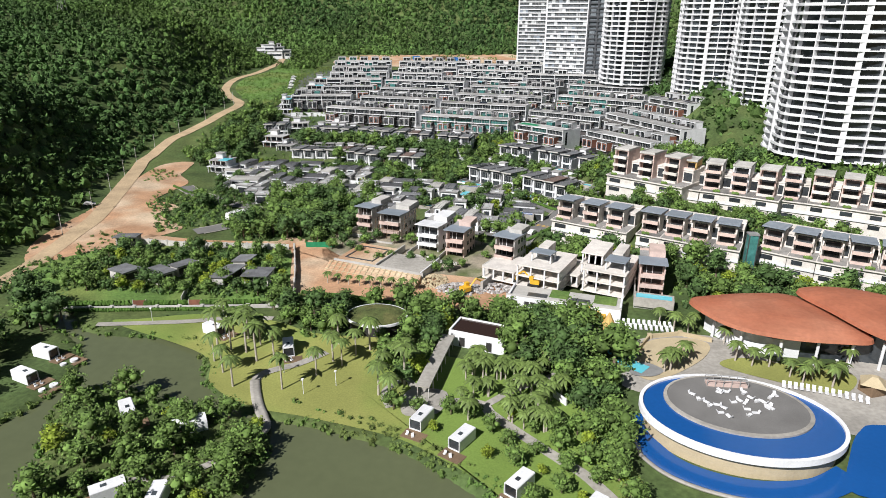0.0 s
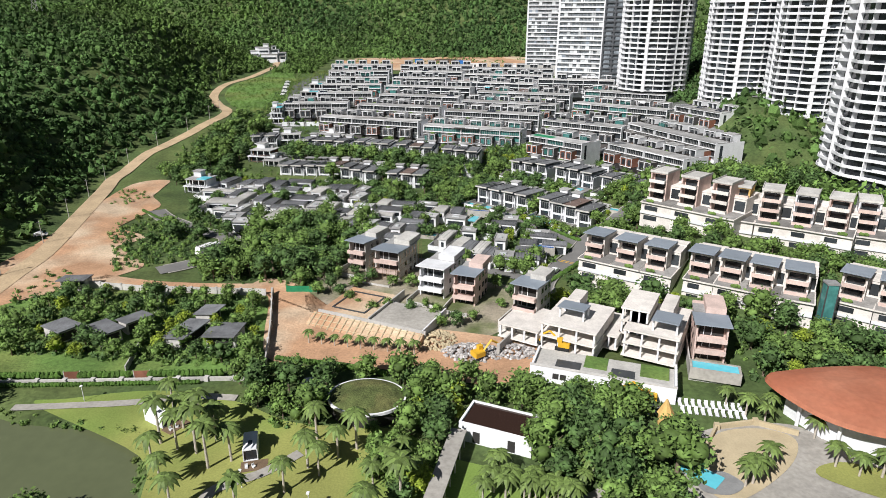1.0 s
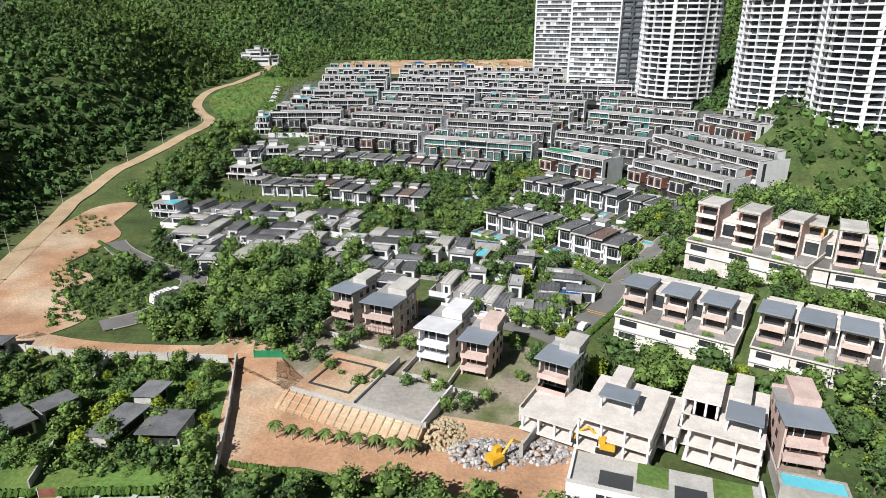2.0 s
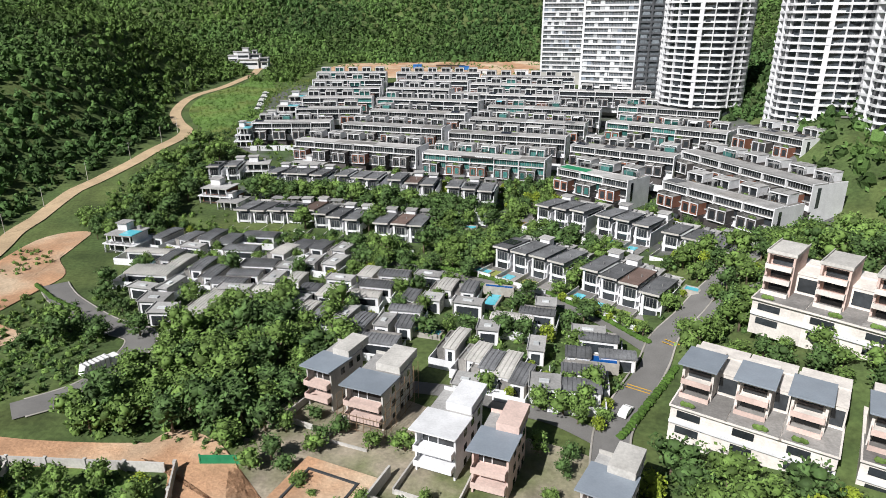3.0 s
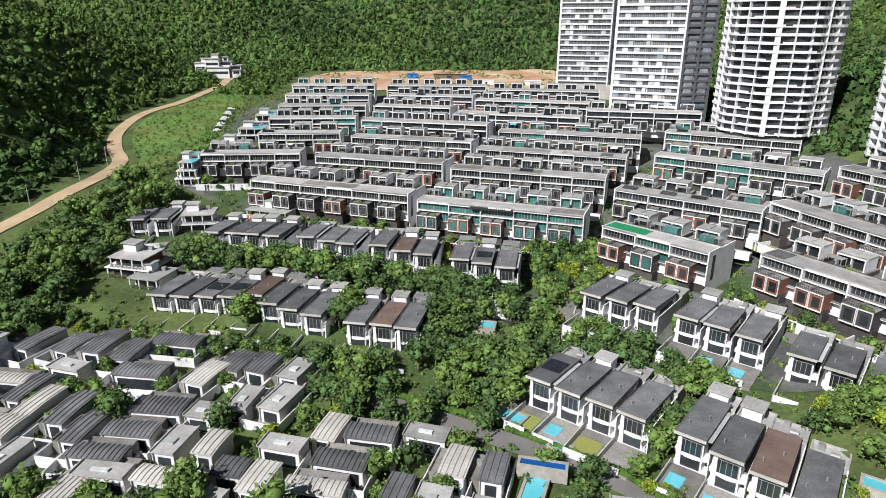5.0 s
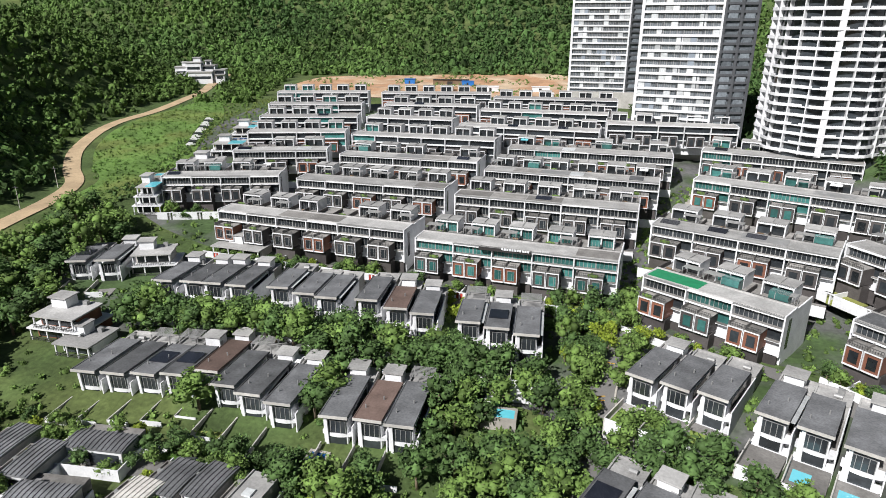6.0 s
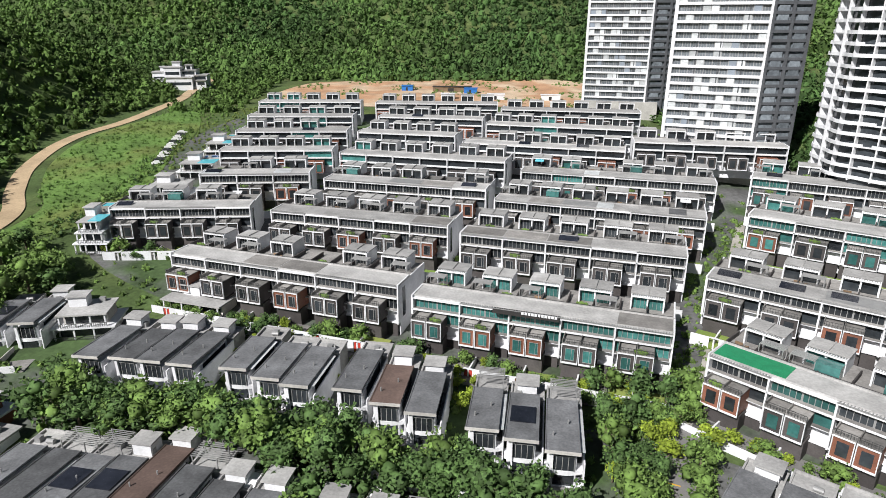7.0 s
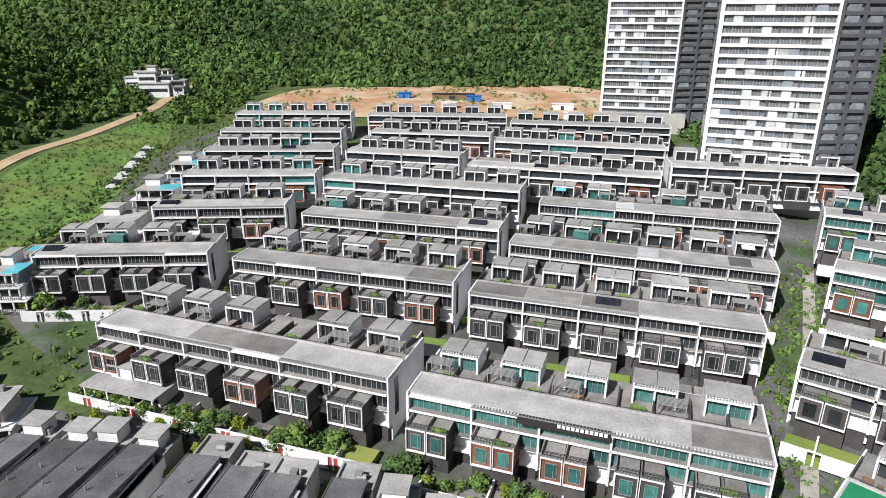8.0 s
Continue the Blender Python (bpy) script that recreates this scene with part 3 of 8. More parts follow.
def terrace(x0, y0, x1, y1, z=None, tint=0.09, near=False):
    """A row of terraced houses whose roof front runs from one point to the other."""
    length = math.hypot(x1 - x0, y1 - y0)
    n = max(2, round(length / PAIR))
    ang = math.degrees(math.atan2(y1 - y0, x1 - x0))
    if z is None:
        z = gz((x0 + x1) / 2, (y0 + y1) / 2)
    row = thing("terraced_house_row", TERRACE_LABEL, "houses", pose(x0, y0, z, 0, 0, ang) @ Matrix.Diagonal((length / (n * PAIR), 1, 1, 1)), "terraced rows")
    w = n * PAIR
    far = y0 > 478
    built(x0, y0, ang, length, 15.5, -4.5, 0.5)
    part("wall", shared(f"wall{n}", lambda: wall_band(w), M_WHITE), parent=row)
    part("roof", shared(f"roof{n}", lambda: roof_plate(w), M_ROOF), parent=row, label="grey flat roof")
    part("roof_deck", shared(f"deck{n}", lambda: terrace_deck(w), M_TERRACE), parent=row)
    part("end_wall", shared("end_wall", end_wall, M_WHITE), parent=row, at=pose(-0.35, 0, 0))
    part("end_wall", shared("end_wall", end_wall, M_WHITE), parent=row, at=pose(w, 0, 0))
    for i in range(n):
        at = pose(i * PAIR, 0, 0)
        brown = rng.random() < 0.4
        teal = rng.random() < tint
        gl, gn = (M_TEAL, "t") if teal else (M_GLASS, "g")
        part("balcony", shared("balcony", white_grid, M_WHITE), parent=row, at=at)
        part("post", shared("white_post", white_post, M_WHITE), parent=row, at=at)
        if not far:
            part("balcony_floor", shared("bfl3", lambda: balcony_floor(9.1), M_TERRACE), parent=row, at=at)
        if not far:
            part("balcony_floor", shared("bfl2", lambda: balcony_floor(5.95), M_TERRACE), parent=row, at=at)
        if not far:
            part("ground_storey", shared("ground_storey", ground_storey, M_DARKCLAD), parent=row, at=at)
        part("window", shared("glz3" + gn, lambda: glazing(9.15, 11.3), gl), parent=row, at=at)
        part("window", shared("glz2" + gn, lambda: glazing(6.0, 8.7), gl), parent=row, at=at)
        if not far:
            part("window_frame", shared("mul3", lambda: mullions(9.15, 11.3, 10), M_SLAT), parent=row, at=at)
        if near:
            part("window_frame", shared("mul2", lambda: mullions(6.0, 8.7, 10), M_SLAT), parent=row, at=at)
        if rng.random() < 0.8 and not far:
            part("pergola", shared("pergola", pergola, M_SLAT), parent=row, at=at)
        for k in (0.95, 4.3):
            b = part("bay", shared("bay_b" if brown else "bay_d", bay_box, M_BROWNCLAD if brown else M_DARKCLAD), parent=row, at=pose(i * PAIR + k, 0, 0), label="brown clad bay" if brown else "dark grey clad bay")
            part("bay_frame", shared("bay_frame", bay_frame, M_WHITE), parent=b)
            part("bay_window", shared("bay_win" + gn, bay_window, gl), parent=b)
            if not far:
                part("bay_terrace", shared("bay_top", bay_top, M_TERRACE), parent=b)
            if near:
                part("bay_mullion", shared("bay_mull", bay_mullion, M_SLAT), parent=b)
        if not far:
            part("bay_railing", shared("bay_rail", lambda: railing(1.0, 7.5, -3.4, 8.14), M_RAIL), parent=row, at=at)
        if not far:
            part("divider", shared("divider", deck_divider, M_DARKCLAD), parent=row, at=at)
        if not far:
            part("divider", shared("divider", deck_divider, M_DARKCLAD), parent=row, at=pose(i * PAIR + PAIR / 2, 0, 0))
        if not far:
            part("deck_railing", shared("deck_rail", lambda: railing(0.2, PAIR - 0.2, 7.2, 11.35, 0.85), M_RAIL), parent=row, at=at)
        if rng.random() < 0.93:
            p = part("rooftop_room", shared("pent", pent_box, M_WHITE), parent=row, at=at)
            part("roof_slab", shared("pent_roof", pent_roof, M_ROOF), parent=p)
            for k in (0, 3.15):
                part("window", shared("pent_win" + gn, pent_window, gl), parent=p, at=pose(k, 0, 0))
            if near:
                part("window_frame", shared("pent_mull", pent_mullion, M_SLAT), parent=p)
        if not far:
            lawn = rng.random() < 0.5
            part("front_garden", shared("fg" + str(lawn), lambda: Mb().box(0.2, PAIR - 0.2, -8.3, -2.7, -1.2, 0.1), M_LAWN if lawn else M_TERRACE), parent=row, at=at)
        if not far:
            part("garden_wall", shared("gwall", garden_wall, M_WHITE), parent=row, at=at)
            q = rng.random()
            if q < 0.45:
                kind = int(q * 9) % 4
                part("roof_sheet", shared(f"rsheet{kind}", lambda: Mb().box(0.15, PAIR / (1 + kind % 2) - 0.15, 1.0, 6.5, 11.96, 12.02 + 0.03 * kind), (M_TERRACE, M_CURTAIN, M_SLAT, M_DKROOF)[kind]), parent=row, at=at)
            if q > 0.5:
                part("roof_frame", shared("rframe", deck_frame, M_SLAT if q < 0.8 else M_WOOD), parent=row, at=pose(i * PAIR + (0.4 if q < 0.7 else 5.6), 7.3, 11.35))
        if near:
            for k in (3.75, 4.75):
                part("yard_door", shared("ydoor", yard_door, M_RED), parent=row, at=pose(i * PAIR + k, 0, 0))
        q = rng.random() if not far else 1.0
        if q < 0.35:
            part("planter", shared("planter", plant_box, M_LEAF), parent=row, at=pose(i * PAIR + rng.uniform(0.5, 7), rng.uniform(7.4, 8.6), 11.35))
        elif q < 0.6:
            part("garden_seat", shared("seat", clutter_seat, M_WOOD), parent=row, at=pose(i * PAIR + rng.uniform(0.5, 7), 8, 11.35))
        elif q < 0.72:
            part("awning", shared("awning" + str(int(q * 100) % 3), awning, (M_SLAT, M_CYAN, M_WHITE)[int(q * 100) % 3]), parent=row, at=pose(i * PAIR + 3.2, 8.4, 13.6))
        elif q < 0.8:
            part("glass_room", shared("grm", lambda: Mb().box(0, 4.0, 0, 2.6, 0, 2.5), M_TEAL), parent=row, at=pose(i * PAIR + 4.4, 7.4, 11.35))
        if rng.random() < 0.5 and not far:
            part("planter", shared("planter", plant_box, M_LEAF), parent=row, at=pose(i * PAIR + rng.uniform(1, 5), -3.1, 8.14))
        if rng.random() < 0.12 and tint < 1:
            part("solar_panel", shared("solar", lambda: Mb().hexa([(0, 0, 0), (4.5, 0, 0), (4.5, 2.6, 0.5), (0, 2.6, 0.5), (0, 0, 0.08), (4.5, 0, 0.08), (4.5, 2.6, 0.58), (0, 2.6, 0.58)]), M_BLUEROOF if rng.random() < 0.6 else M_SOLAR), parent=row, at=pose(i * PAIR + rng.uniform(0.3, 5), 2.6, 11.98))
    for x in (-0.33, w):
        part("end_window", shared("end_window", end_window, M_GLASS), parent=row, at=pose(x, 0, 0))
    return row


ROWS_MID = [(-52.8, 385.5, -0.8, 372.8), (-44.7, 418.5, 9.8, 406.5), (-36.4, 443.5, 20.5, 430), (-28.2, 469.5, 31, 458), (-49.8, 500.9, 8.5, 490), (-41.9, 528.6, 15.9, 519), (-36, 556, 25, 551)]
ROWS_WEST = [(-115.5, 401.3, -56.5, 386.7), (-99.7, 429.5, -48.5, 420), (-91.5, 456.5, -39.5, 448), (-93.3, 484.5, -34, 475), (-92.6, 511.5, -53.5, 506.5), (-89, 537, -44, 534), (-95.5, 564, -38, 566)]
ROWS_LEFT = [(-145.9, 425.5, -107, 431.5), (-132.7, 455.5, -98, 461), (-137.2, 481.6, -97, 487), (-141.1, 506.8, -97.5, 512.3), (-146, 532.4, -101, 537.5), (-151.7, 561.5, -104, 567.5)]
ROWS_EAST = [(4.5, 367.5, 28.6, 347, 31.2), (41, 345, 67, 310.5, 32.2), (12, 397, 51, 374.5, 35), (55.4, 380.3, 84, 326, 36.5), (31, 429, 78.7, 401, 40.5), (40, 455, 85, 436, 45), (82.6, 399.7, 98, 372, 43.5), (12, 492, 62, 486, 48.5)]
for k, r in enumerate(ROWS_MID):
    row = terrace(*r, tint=1.0 if k == 0 else 0.09, near=k < 2)
    if k == 0:
        sg = part("sign_canopy", Mb().box(17.5, 31, -0.9, 1.2, 11.2, 11.75), M_DARK, row, "dark glass canopy with white sign marks")
        for i in range(11):
            part("sign_mark", shared("mark", lambda: Mb().box(0, 0.5, -1.0, -0.9, 11.78, 12.35), M_WHITE), parent=sg, at=pose(23.5 + i * 0.66, 0, 0))
for k, r in enumerate(ROWS_WEST):
    terrace(*r, near=k < 2)
for k, r in enumerate(ROWS_LEFT):
    terrace(*r)
for k, r in enumerate(ROWS_EAST):
    row = terrace(*r)
    if k == 0:
        part("roof_turf", Mb().box(0.2, 12.5, 1.2, 6.3, 11.96, 12.02), M_GREENSHEET, row, "green artificial turf on the flat roof")


# ---- villas with long tilted roofs ----
UNIT = 6.15


def villa_body():
    mb = Mb()
    mb.box(0.4, 4.9, 1.2, 14.4, -2.5, 6.4)
    mb.box(4.9, UNIT - 0.2, 4.0, 14.4, -2.5, 3.4)
    return mb


def villa_roof(d):
    """A long thin mono-pitch roof plate, higher at the front."""
    a, b, w = 8.2, 7.3, 5.35
    prof = [(0, -0.32), (w, -0.32), (w, 0.13), (w - 0.16, 0.13), (w - 0.16, 0), (0.16, 0), (0.16, 0.13), (0, 0.13)]
    mb = Mb()
    mb.v += [(x, 0, a + z) for x, z in prof] + [(x, d, b + z) for x, z in prof]
    mb.f += [tuple(range(8)), tuple(range(15, 7, -1))] + [((i + 1) % 8, i, 8 + i, 8 + (i + 1) % 8) for i in range(8)]
    return mb


def villa_rim():
    return Mb().box(-0.06, 5.41, -0.14, -0.004, 7.74, 8.3)


def curved_slab(z, out, h):
    """A curved balcony with its upstand, one extruded outline."""
    pts = [(0.0, 3.2)] + [(UNIT * i / 10, 2.8 - out * (0.5 + 0.5 * math.sin(math.pi * (i / 10) * 0.9 + 0.2))) for i in range(11)] + [(UNIT, 3.2)]
    return Mb().prism(pts, z, z + h)


def villa_base():
    """Terrace base of a villa with a straight front."""
    return Mb().box(0.0, UNIT, -1.8, 3.0, -4.0, 0.3)


def villa_post():
    return Mb().hexa([(1.0, 0.9, -2.5), (1.5, 0.9, -2.5), (1.5, 1.4, -2.5), (1.0, 1.4, -2.5), (0.7, 0.5, 7.7), (1.3, 0.5, 7.7), (1.3, 1.3, 7.6), (0.7, 1.3, 7.6)])


def villa_window(z, h):
    return Mb().box(0.9, 4.6, 1.0, 1.18, z, z + h)


def window_bars(z, h):
    mb = Mb()
    for i in range(5):
        x = 0.9 + 3.7 * i / 4
        mb.box(x - 0.05, x + 0.05, 0.9, 0.99, z, z + h)
    return mb.box(0.85, 4.65, 0.9, 0.99, z + h, z + h + 0.1)


def side_window():
    return Mb().box(4.9, 4.98, 4.4, 13.6, 4.0, 6.0)


def villa_flat():
    """The lower side roof with a raised edge and a roof light."""
    mb = Mb().box(4.98, UNIT - 0.15, 3.6, 14.4, 3.4, 3.6)
    return mb.box(5.2, UNIT - 0.4, 6.5, 8.3, 3.6, 3.9).box(5.2, UNIT - 0.4, 10.5, 11.4, 3.6, 3.85)


def court_wall():
    return Mb().box(UNIT - 0.2, UNIT + 0.02, 0.4, 15, -2.5, 6.0)


def villa_rear():
    """A flat-roofed rear block with a raised rim."""
    mb = Mb()
    mb.box(0.3, UNIT - 0.1, 15.2, 20.2, -2.5, 6.0)
    mb.box(0.1, UNIT, 15.0, 15.3, 6.0, 6.45).box(0.1, UNIT, 20.0, 20.3, 6.0, 6.45).box(0.1, 0.4, 15.3, 20.0, 6.0, 6.45).box(UNIT - 0.3, UNIT, 15.3, 20.0, 6.0, 6.45)
    return mb


def villa_hut():
    return Mb().box(1.2, 4.6, 16.2, 19.4, 6.0, 8.3)


def hut_roof():
    return Mb().box(0.8, 5.0, 15.8, 19.7, 8.3, 8.6)


def forecourt():
    return Mb().box(0.1, UNIT - 0.1, -8.5, 0.5, -4.0, 1.3)


def fore_wall():
    return Mb().box(0.0, 0.22, -8.6, 0.0, -4.0, 2.6)


def street_wall():
    return Mb().box(0.22, UNIT - 1.6, -8.6, -8.35, -4.0, 2.5)


def air_unit():
    return Mb().box(1.2, 2.3, 0, 1.0, 6.02, 7.1)


def roof_tank():
    return Mb().beam((3.2, 17.2, 6.5), (4.6, 17.2, 6.5), 0.45, 10).box(3.3, 3.5, 16.9, 17.5, 6.0, 6.2).box(4.3, 4.5, 16.9, 17.5, 6.0, 6.2)


def roof_pipe(n):
    """Vents and a small dish on the roof plate."""
    mb = Mb()
    for k in range(n):
        mb.beam((1.2 + 2.4 * (k % 2), 4.0 + 3.6 * k, 7.6), (1.2 + 2.4 * (k % 2), 4.0 + 3.6 * k, 8.7 - 0.2 * k), 0.13, 7)
    return mb


def roof_glass():
    """A glazed strip lying beside the roof plate."""
    return Mb().hexa([(5.4, 1.0, 7.6), (6.1, 1.0, 7.6), (6.1, 13.0, 6.9), (5.4, 13.0, 6.9), (5.4, 1.0, 7.7), (6.1, 1.0, 7.7), (6.1, 13.0, 7.0), (5.4, 13.0, 7.0)])


def roof_garden():
    """Posts and slats of a light roof frame on the rear wing."""
    mb = Mb()
    for x in (0.8, 5.2):
        for y in (15.8, 19.4):
            mb.box(x - 0.08, x + 0.08, y - 0.08, y + 0.08, 6.0, 8.4)
    for i in range(9):
        y = 15.7 + i * 0.47
        mb.box(0.6, 5.4, y - 0.05, y + 0.05, 8.4, 8.52)
    return mb


def villa(x, y, zr, head, label="grey villa with long tilted dark roof and white balconies"):
    """One villa of a joined row; the front corner of its roof plate stands at the point."""
    zz = zr - 8.2 + rng.uniform(-0.25, 0.25)
    v = thing("villa", label, "house", pose(x, y, zz, 0, 0, head) @ Matrix.Diagonal((1, rng.uniform(0.95, 1.05), 1, 1)), "villas with tilted roofs")
    built(x, y, head, UNIT, 20.5, -4, 0.2)
    part("wall", shared("vbody", villa_body, M_WHITE), parent=v)
    q = rng.random()
    rm, rn = (M_BLUEROOF, "b") if q < 0.06 else (M_BROWNROOF, "r") if q < 0.17 else (M_DKROOF, "d")
    d = rng.choice((14.2, 15.0, 15.6))
    part("roof", shared(f"vroof{rn}{d}", lambda: villa_roof(d), rm), parent=v)
    part("roof_rim", shared("vrim", villa_rim, M_CONCRETE), parent=v)
    part("balcony", shared("vbal1", lambda: curved_slab(3.2, 2.0, 0.75), M_WHITE), parent=v)
    part("balcony", shared("vbal0", lambda: curved_slab(0.5, 2.9, 0.7), M_WHITE), parent=v)
    part("terrace_base", shared("vbase", villa_base, M_CONCRETE), parent=v)
    part("post", shared("vpost", villa_post, M_WHITE), parent=v)
    part("window", shared("vwin1", lambda: villa_window(4.0, 2.6), M_GLASS), parent=v)
    part("window", shared("vwin0", lambda: villa_window(1.2, 2.0), M_GLASS), parent=v)
    part("window_frame", shared("vbar1", lambda: window_bars(4.0, 2.6), M_SLAT), parent=v)
    part("window", shared("vwins", side_window, M_GLASS), parent=v)
    part("flat_roof", shared("vflat", villa_flat, M_TERRACE), parent=v)
    part("court_wall", shared("vcourt", court_wall, M_WHITE), parent=v)
    part("rear_wing", shared("vrear", villa_rear, M_ROOF), parent=v, label="flat-roofed rear wing")
    q1 = rng.random()
    if q1 < 0.35:
        at = pose(rng.uniform(-0.6, 0.9), 0, 0)
        part("stair_hut", shared("vhut", villa_hut, M_WHITE), parent=v, at=at)
        part("hut_roof", shared("vhutr", hut_roof, M_ROOF), parent=v, at=at)
    elif q1 < 0.6:
        part("roof_frame", shared("vrgar", roof_garden, M_SLAT), parent=v)
    else:
        part("water_tank", shared("vtank", roof_tank, M_SLAT), parent=v)
    part("forecourt", shared("vfore", forecourt, M_TERRACE), parent=v)
    part("garden_wall", shared("vfwall", fore_wall, M_CONCRETE), parent=v)
    part("street_wall", shared("vswall", street_wall, M_WHITE), parent=v)
    q2 = rng.random()
    if q2 < 0.25:
        part("garden_pool", shared("vgp", lambda: Mb().box(0.8, 3.6, -5.5, -2.2, 1.0, 1.42), M_CYAN), parent=v, label="pale blue garden pool")
    elif q2 < 0.6:
        part("garden_lawn", shared("vgl", lambda: Mb().box(0.5, 5.2, -7.5, -2.2, 1.0, 1.36), M_LAWN), parent=v)
    if q2 > 0.2:
        part("garden_shrub", shared("planter", plant_box, M_LEAF), parent=v, at=pose(1.0, -7.6, 1.3))
    if rng.random() < 0.6:
        part("air_unit", shared("vair", air_unit, M_SLAT), parent=v, at=pose(rng.uniform(-0.4, 2.6), rng.uniform(15.6, 18.6), 0))
    if rng.random() < 0.7:
        part("roof_vent", shared("vpipe", lambda: roof_pipe(2), M_SLAT), parent=v)
    if rng.random() < 0.25:
        part("skylight", shared("vsky", roof_glass, M_CURTAIN), parent=v)
    if rng.random() < 0.15:
        part("solar_panel", shared("vsol", lambda: Mb().hexa([(0.6, 5, 8.0), (4.7, 5, 8.0), (4.7, 10, 7.75), (0.6, 10, 7.75), (0.6, 5, 8.12), (4.7, 5, 8.12), (4.7, 10, 7.87), (0.6, 10, 7.87)]), M_SOLAR), parent=v)


LOWER_STREET = [(-115.8, 328.6), (-109.5, 328.6), (-103.1, 328.8), (-97, 329.1), (-91.2, 331.5), (-85.4, 326.1), (-79.6, 324.2), (-72.8, 321.6), (-61.3, 318.3), (-54.9, 317.9), (-49, 316.8)]
UPPER_STREET = [(-115.9, 361.8), (-108.7, 362), (-103.1, 361.4), (-96.7, 361.2), (-85.7, 360.1), (-78.6, 357.7), (-72.6, 355.7), (-62.9, 355.4), (-55.6, 352.1), (-49.2, 349.8), (-38.8, 346.1), (-32.6, 344.1), (-26.4, 341.8)]
POOL_STREET = [(-18.9, 297.4), (-13.5, 294.2), (-8, 290.8), (-2.7, 287.5), (6.2, 282.1), (10.7, 277.2), (15.3, 272.2), (19.8, 267.1)]
HIGH_STREET = [(-5.2, 331.4), (0.6, 328.8), (6.4, 325.7), (14.4, 320.3), (19.9, 316.6), (25.4, 312.6), (32.8, 304.8), (37.6, 299.7), (42.9, 294.4), (47.3, 288.6)]
for street, zr, head in ((LOWER_STREET, 33.3, -5), (UPPER_STREET, 39.4, -3), (POOL_STREET, 33.6, -31), (HIGH_STREET, 37.7, -33), ([(-147, 373.3), (-139.1, 374.1)], 39.0, 12)):
    for x, y in street:
        villa(x, y, zr, head + rng.uniform(-1.5, 1.5))


# ---- residential towers ----
def round_tower(cx, cy, r, z0, top, seg=56, squash=1.0, name="round_tower"):
    t = thing("tower", "tall curved white apartment tower with banded balconies", "tower", pose(cx, cy, z0), "apartment towers")
    h = top - z0
    core = Mb().prism([(0.93 * r * math.cos(2 * math.pi * i / seg), 0.93 * r * squash * math.sin(2 * math.pi * i / seg)) for i in range(seg)], -20, h)
    part("glass_wall", core, M_TOWERGLASS, t)
    floors = int(h / 3.0)
    for f in range(floors):
        z = 0.4 + f * 3.0
        mb = Mb()
        n0 = seg
        ring = []
        for i in range(n0):
            a = 2 * math.pi * i / n0
            wob = 1.0 + 0.035 * math.cos(9 * a) + (0.012 if (i + f) % 7 < 3 else 0)
            ring.append((r * wob * math.cos(a), r * wob * squash * math.sin(a)))
        mb.prism(ring, z, z + 0.3)
        for i in range(n0):
            (ax, ay), (bx, by) = ring[i], ring[(i + 1) % n0]
            hh = 1.0 if (i * 7 + f * 3) % 13 else 0.42
            mb.hexa([(ax, ay, z + 0.3), (bx, by, z + 0.3), (bx * 0.99, by * 0.99, z + 0.3), (ax * 0.99, ay * 0.99, z + 0.3), (ax, ay, z + hh), (bx, by, z + hh), (bx * 0.99, by * 0.99, z + hh), (ax * 0.99, ay * 0.99, z + hh)])
        part("balcony", mb, M_WHITE, t)
    fins = 22
    for i in range(fins):
        a = 2 * math.pi * i / fins
        wdt = 1.9 if i % 5 == 0 else 0.35
        m = pose(0, 0, 0, 0, 0, math.degrees(a))
        mb = Mb().box(0.9 * r, 0.995 * r + (0.5 if i % 5 == 0 else 0), -wdt / 2, wdt / 2, 0, h)
        part("pier", mb, M_WHITE, t, at=m)
    return t


round_tower(131, 268, 27, 50, 150)
round_tower(81, 460, 21, 58, 150)
round_tower(118, 411, 20, 56, 150)
round_tower(141, 374, 22, 56, 150)


def upright_bars(x0, x1, n, z0):
    """Upright window bars of one storey, joined by a top rail."""
    mb = Mb().box(x0, x1, 0.36, 0.48, 2.8, 2.98)
    for i in range(n + 1):
        x = x0 + (x1 - x0) * i / n
        r = 0.14 if i % 3 == 0 else 0.05
        mb.box(x - r, x + r, 0.3, 0.5, z0, 2.85)
    return mb


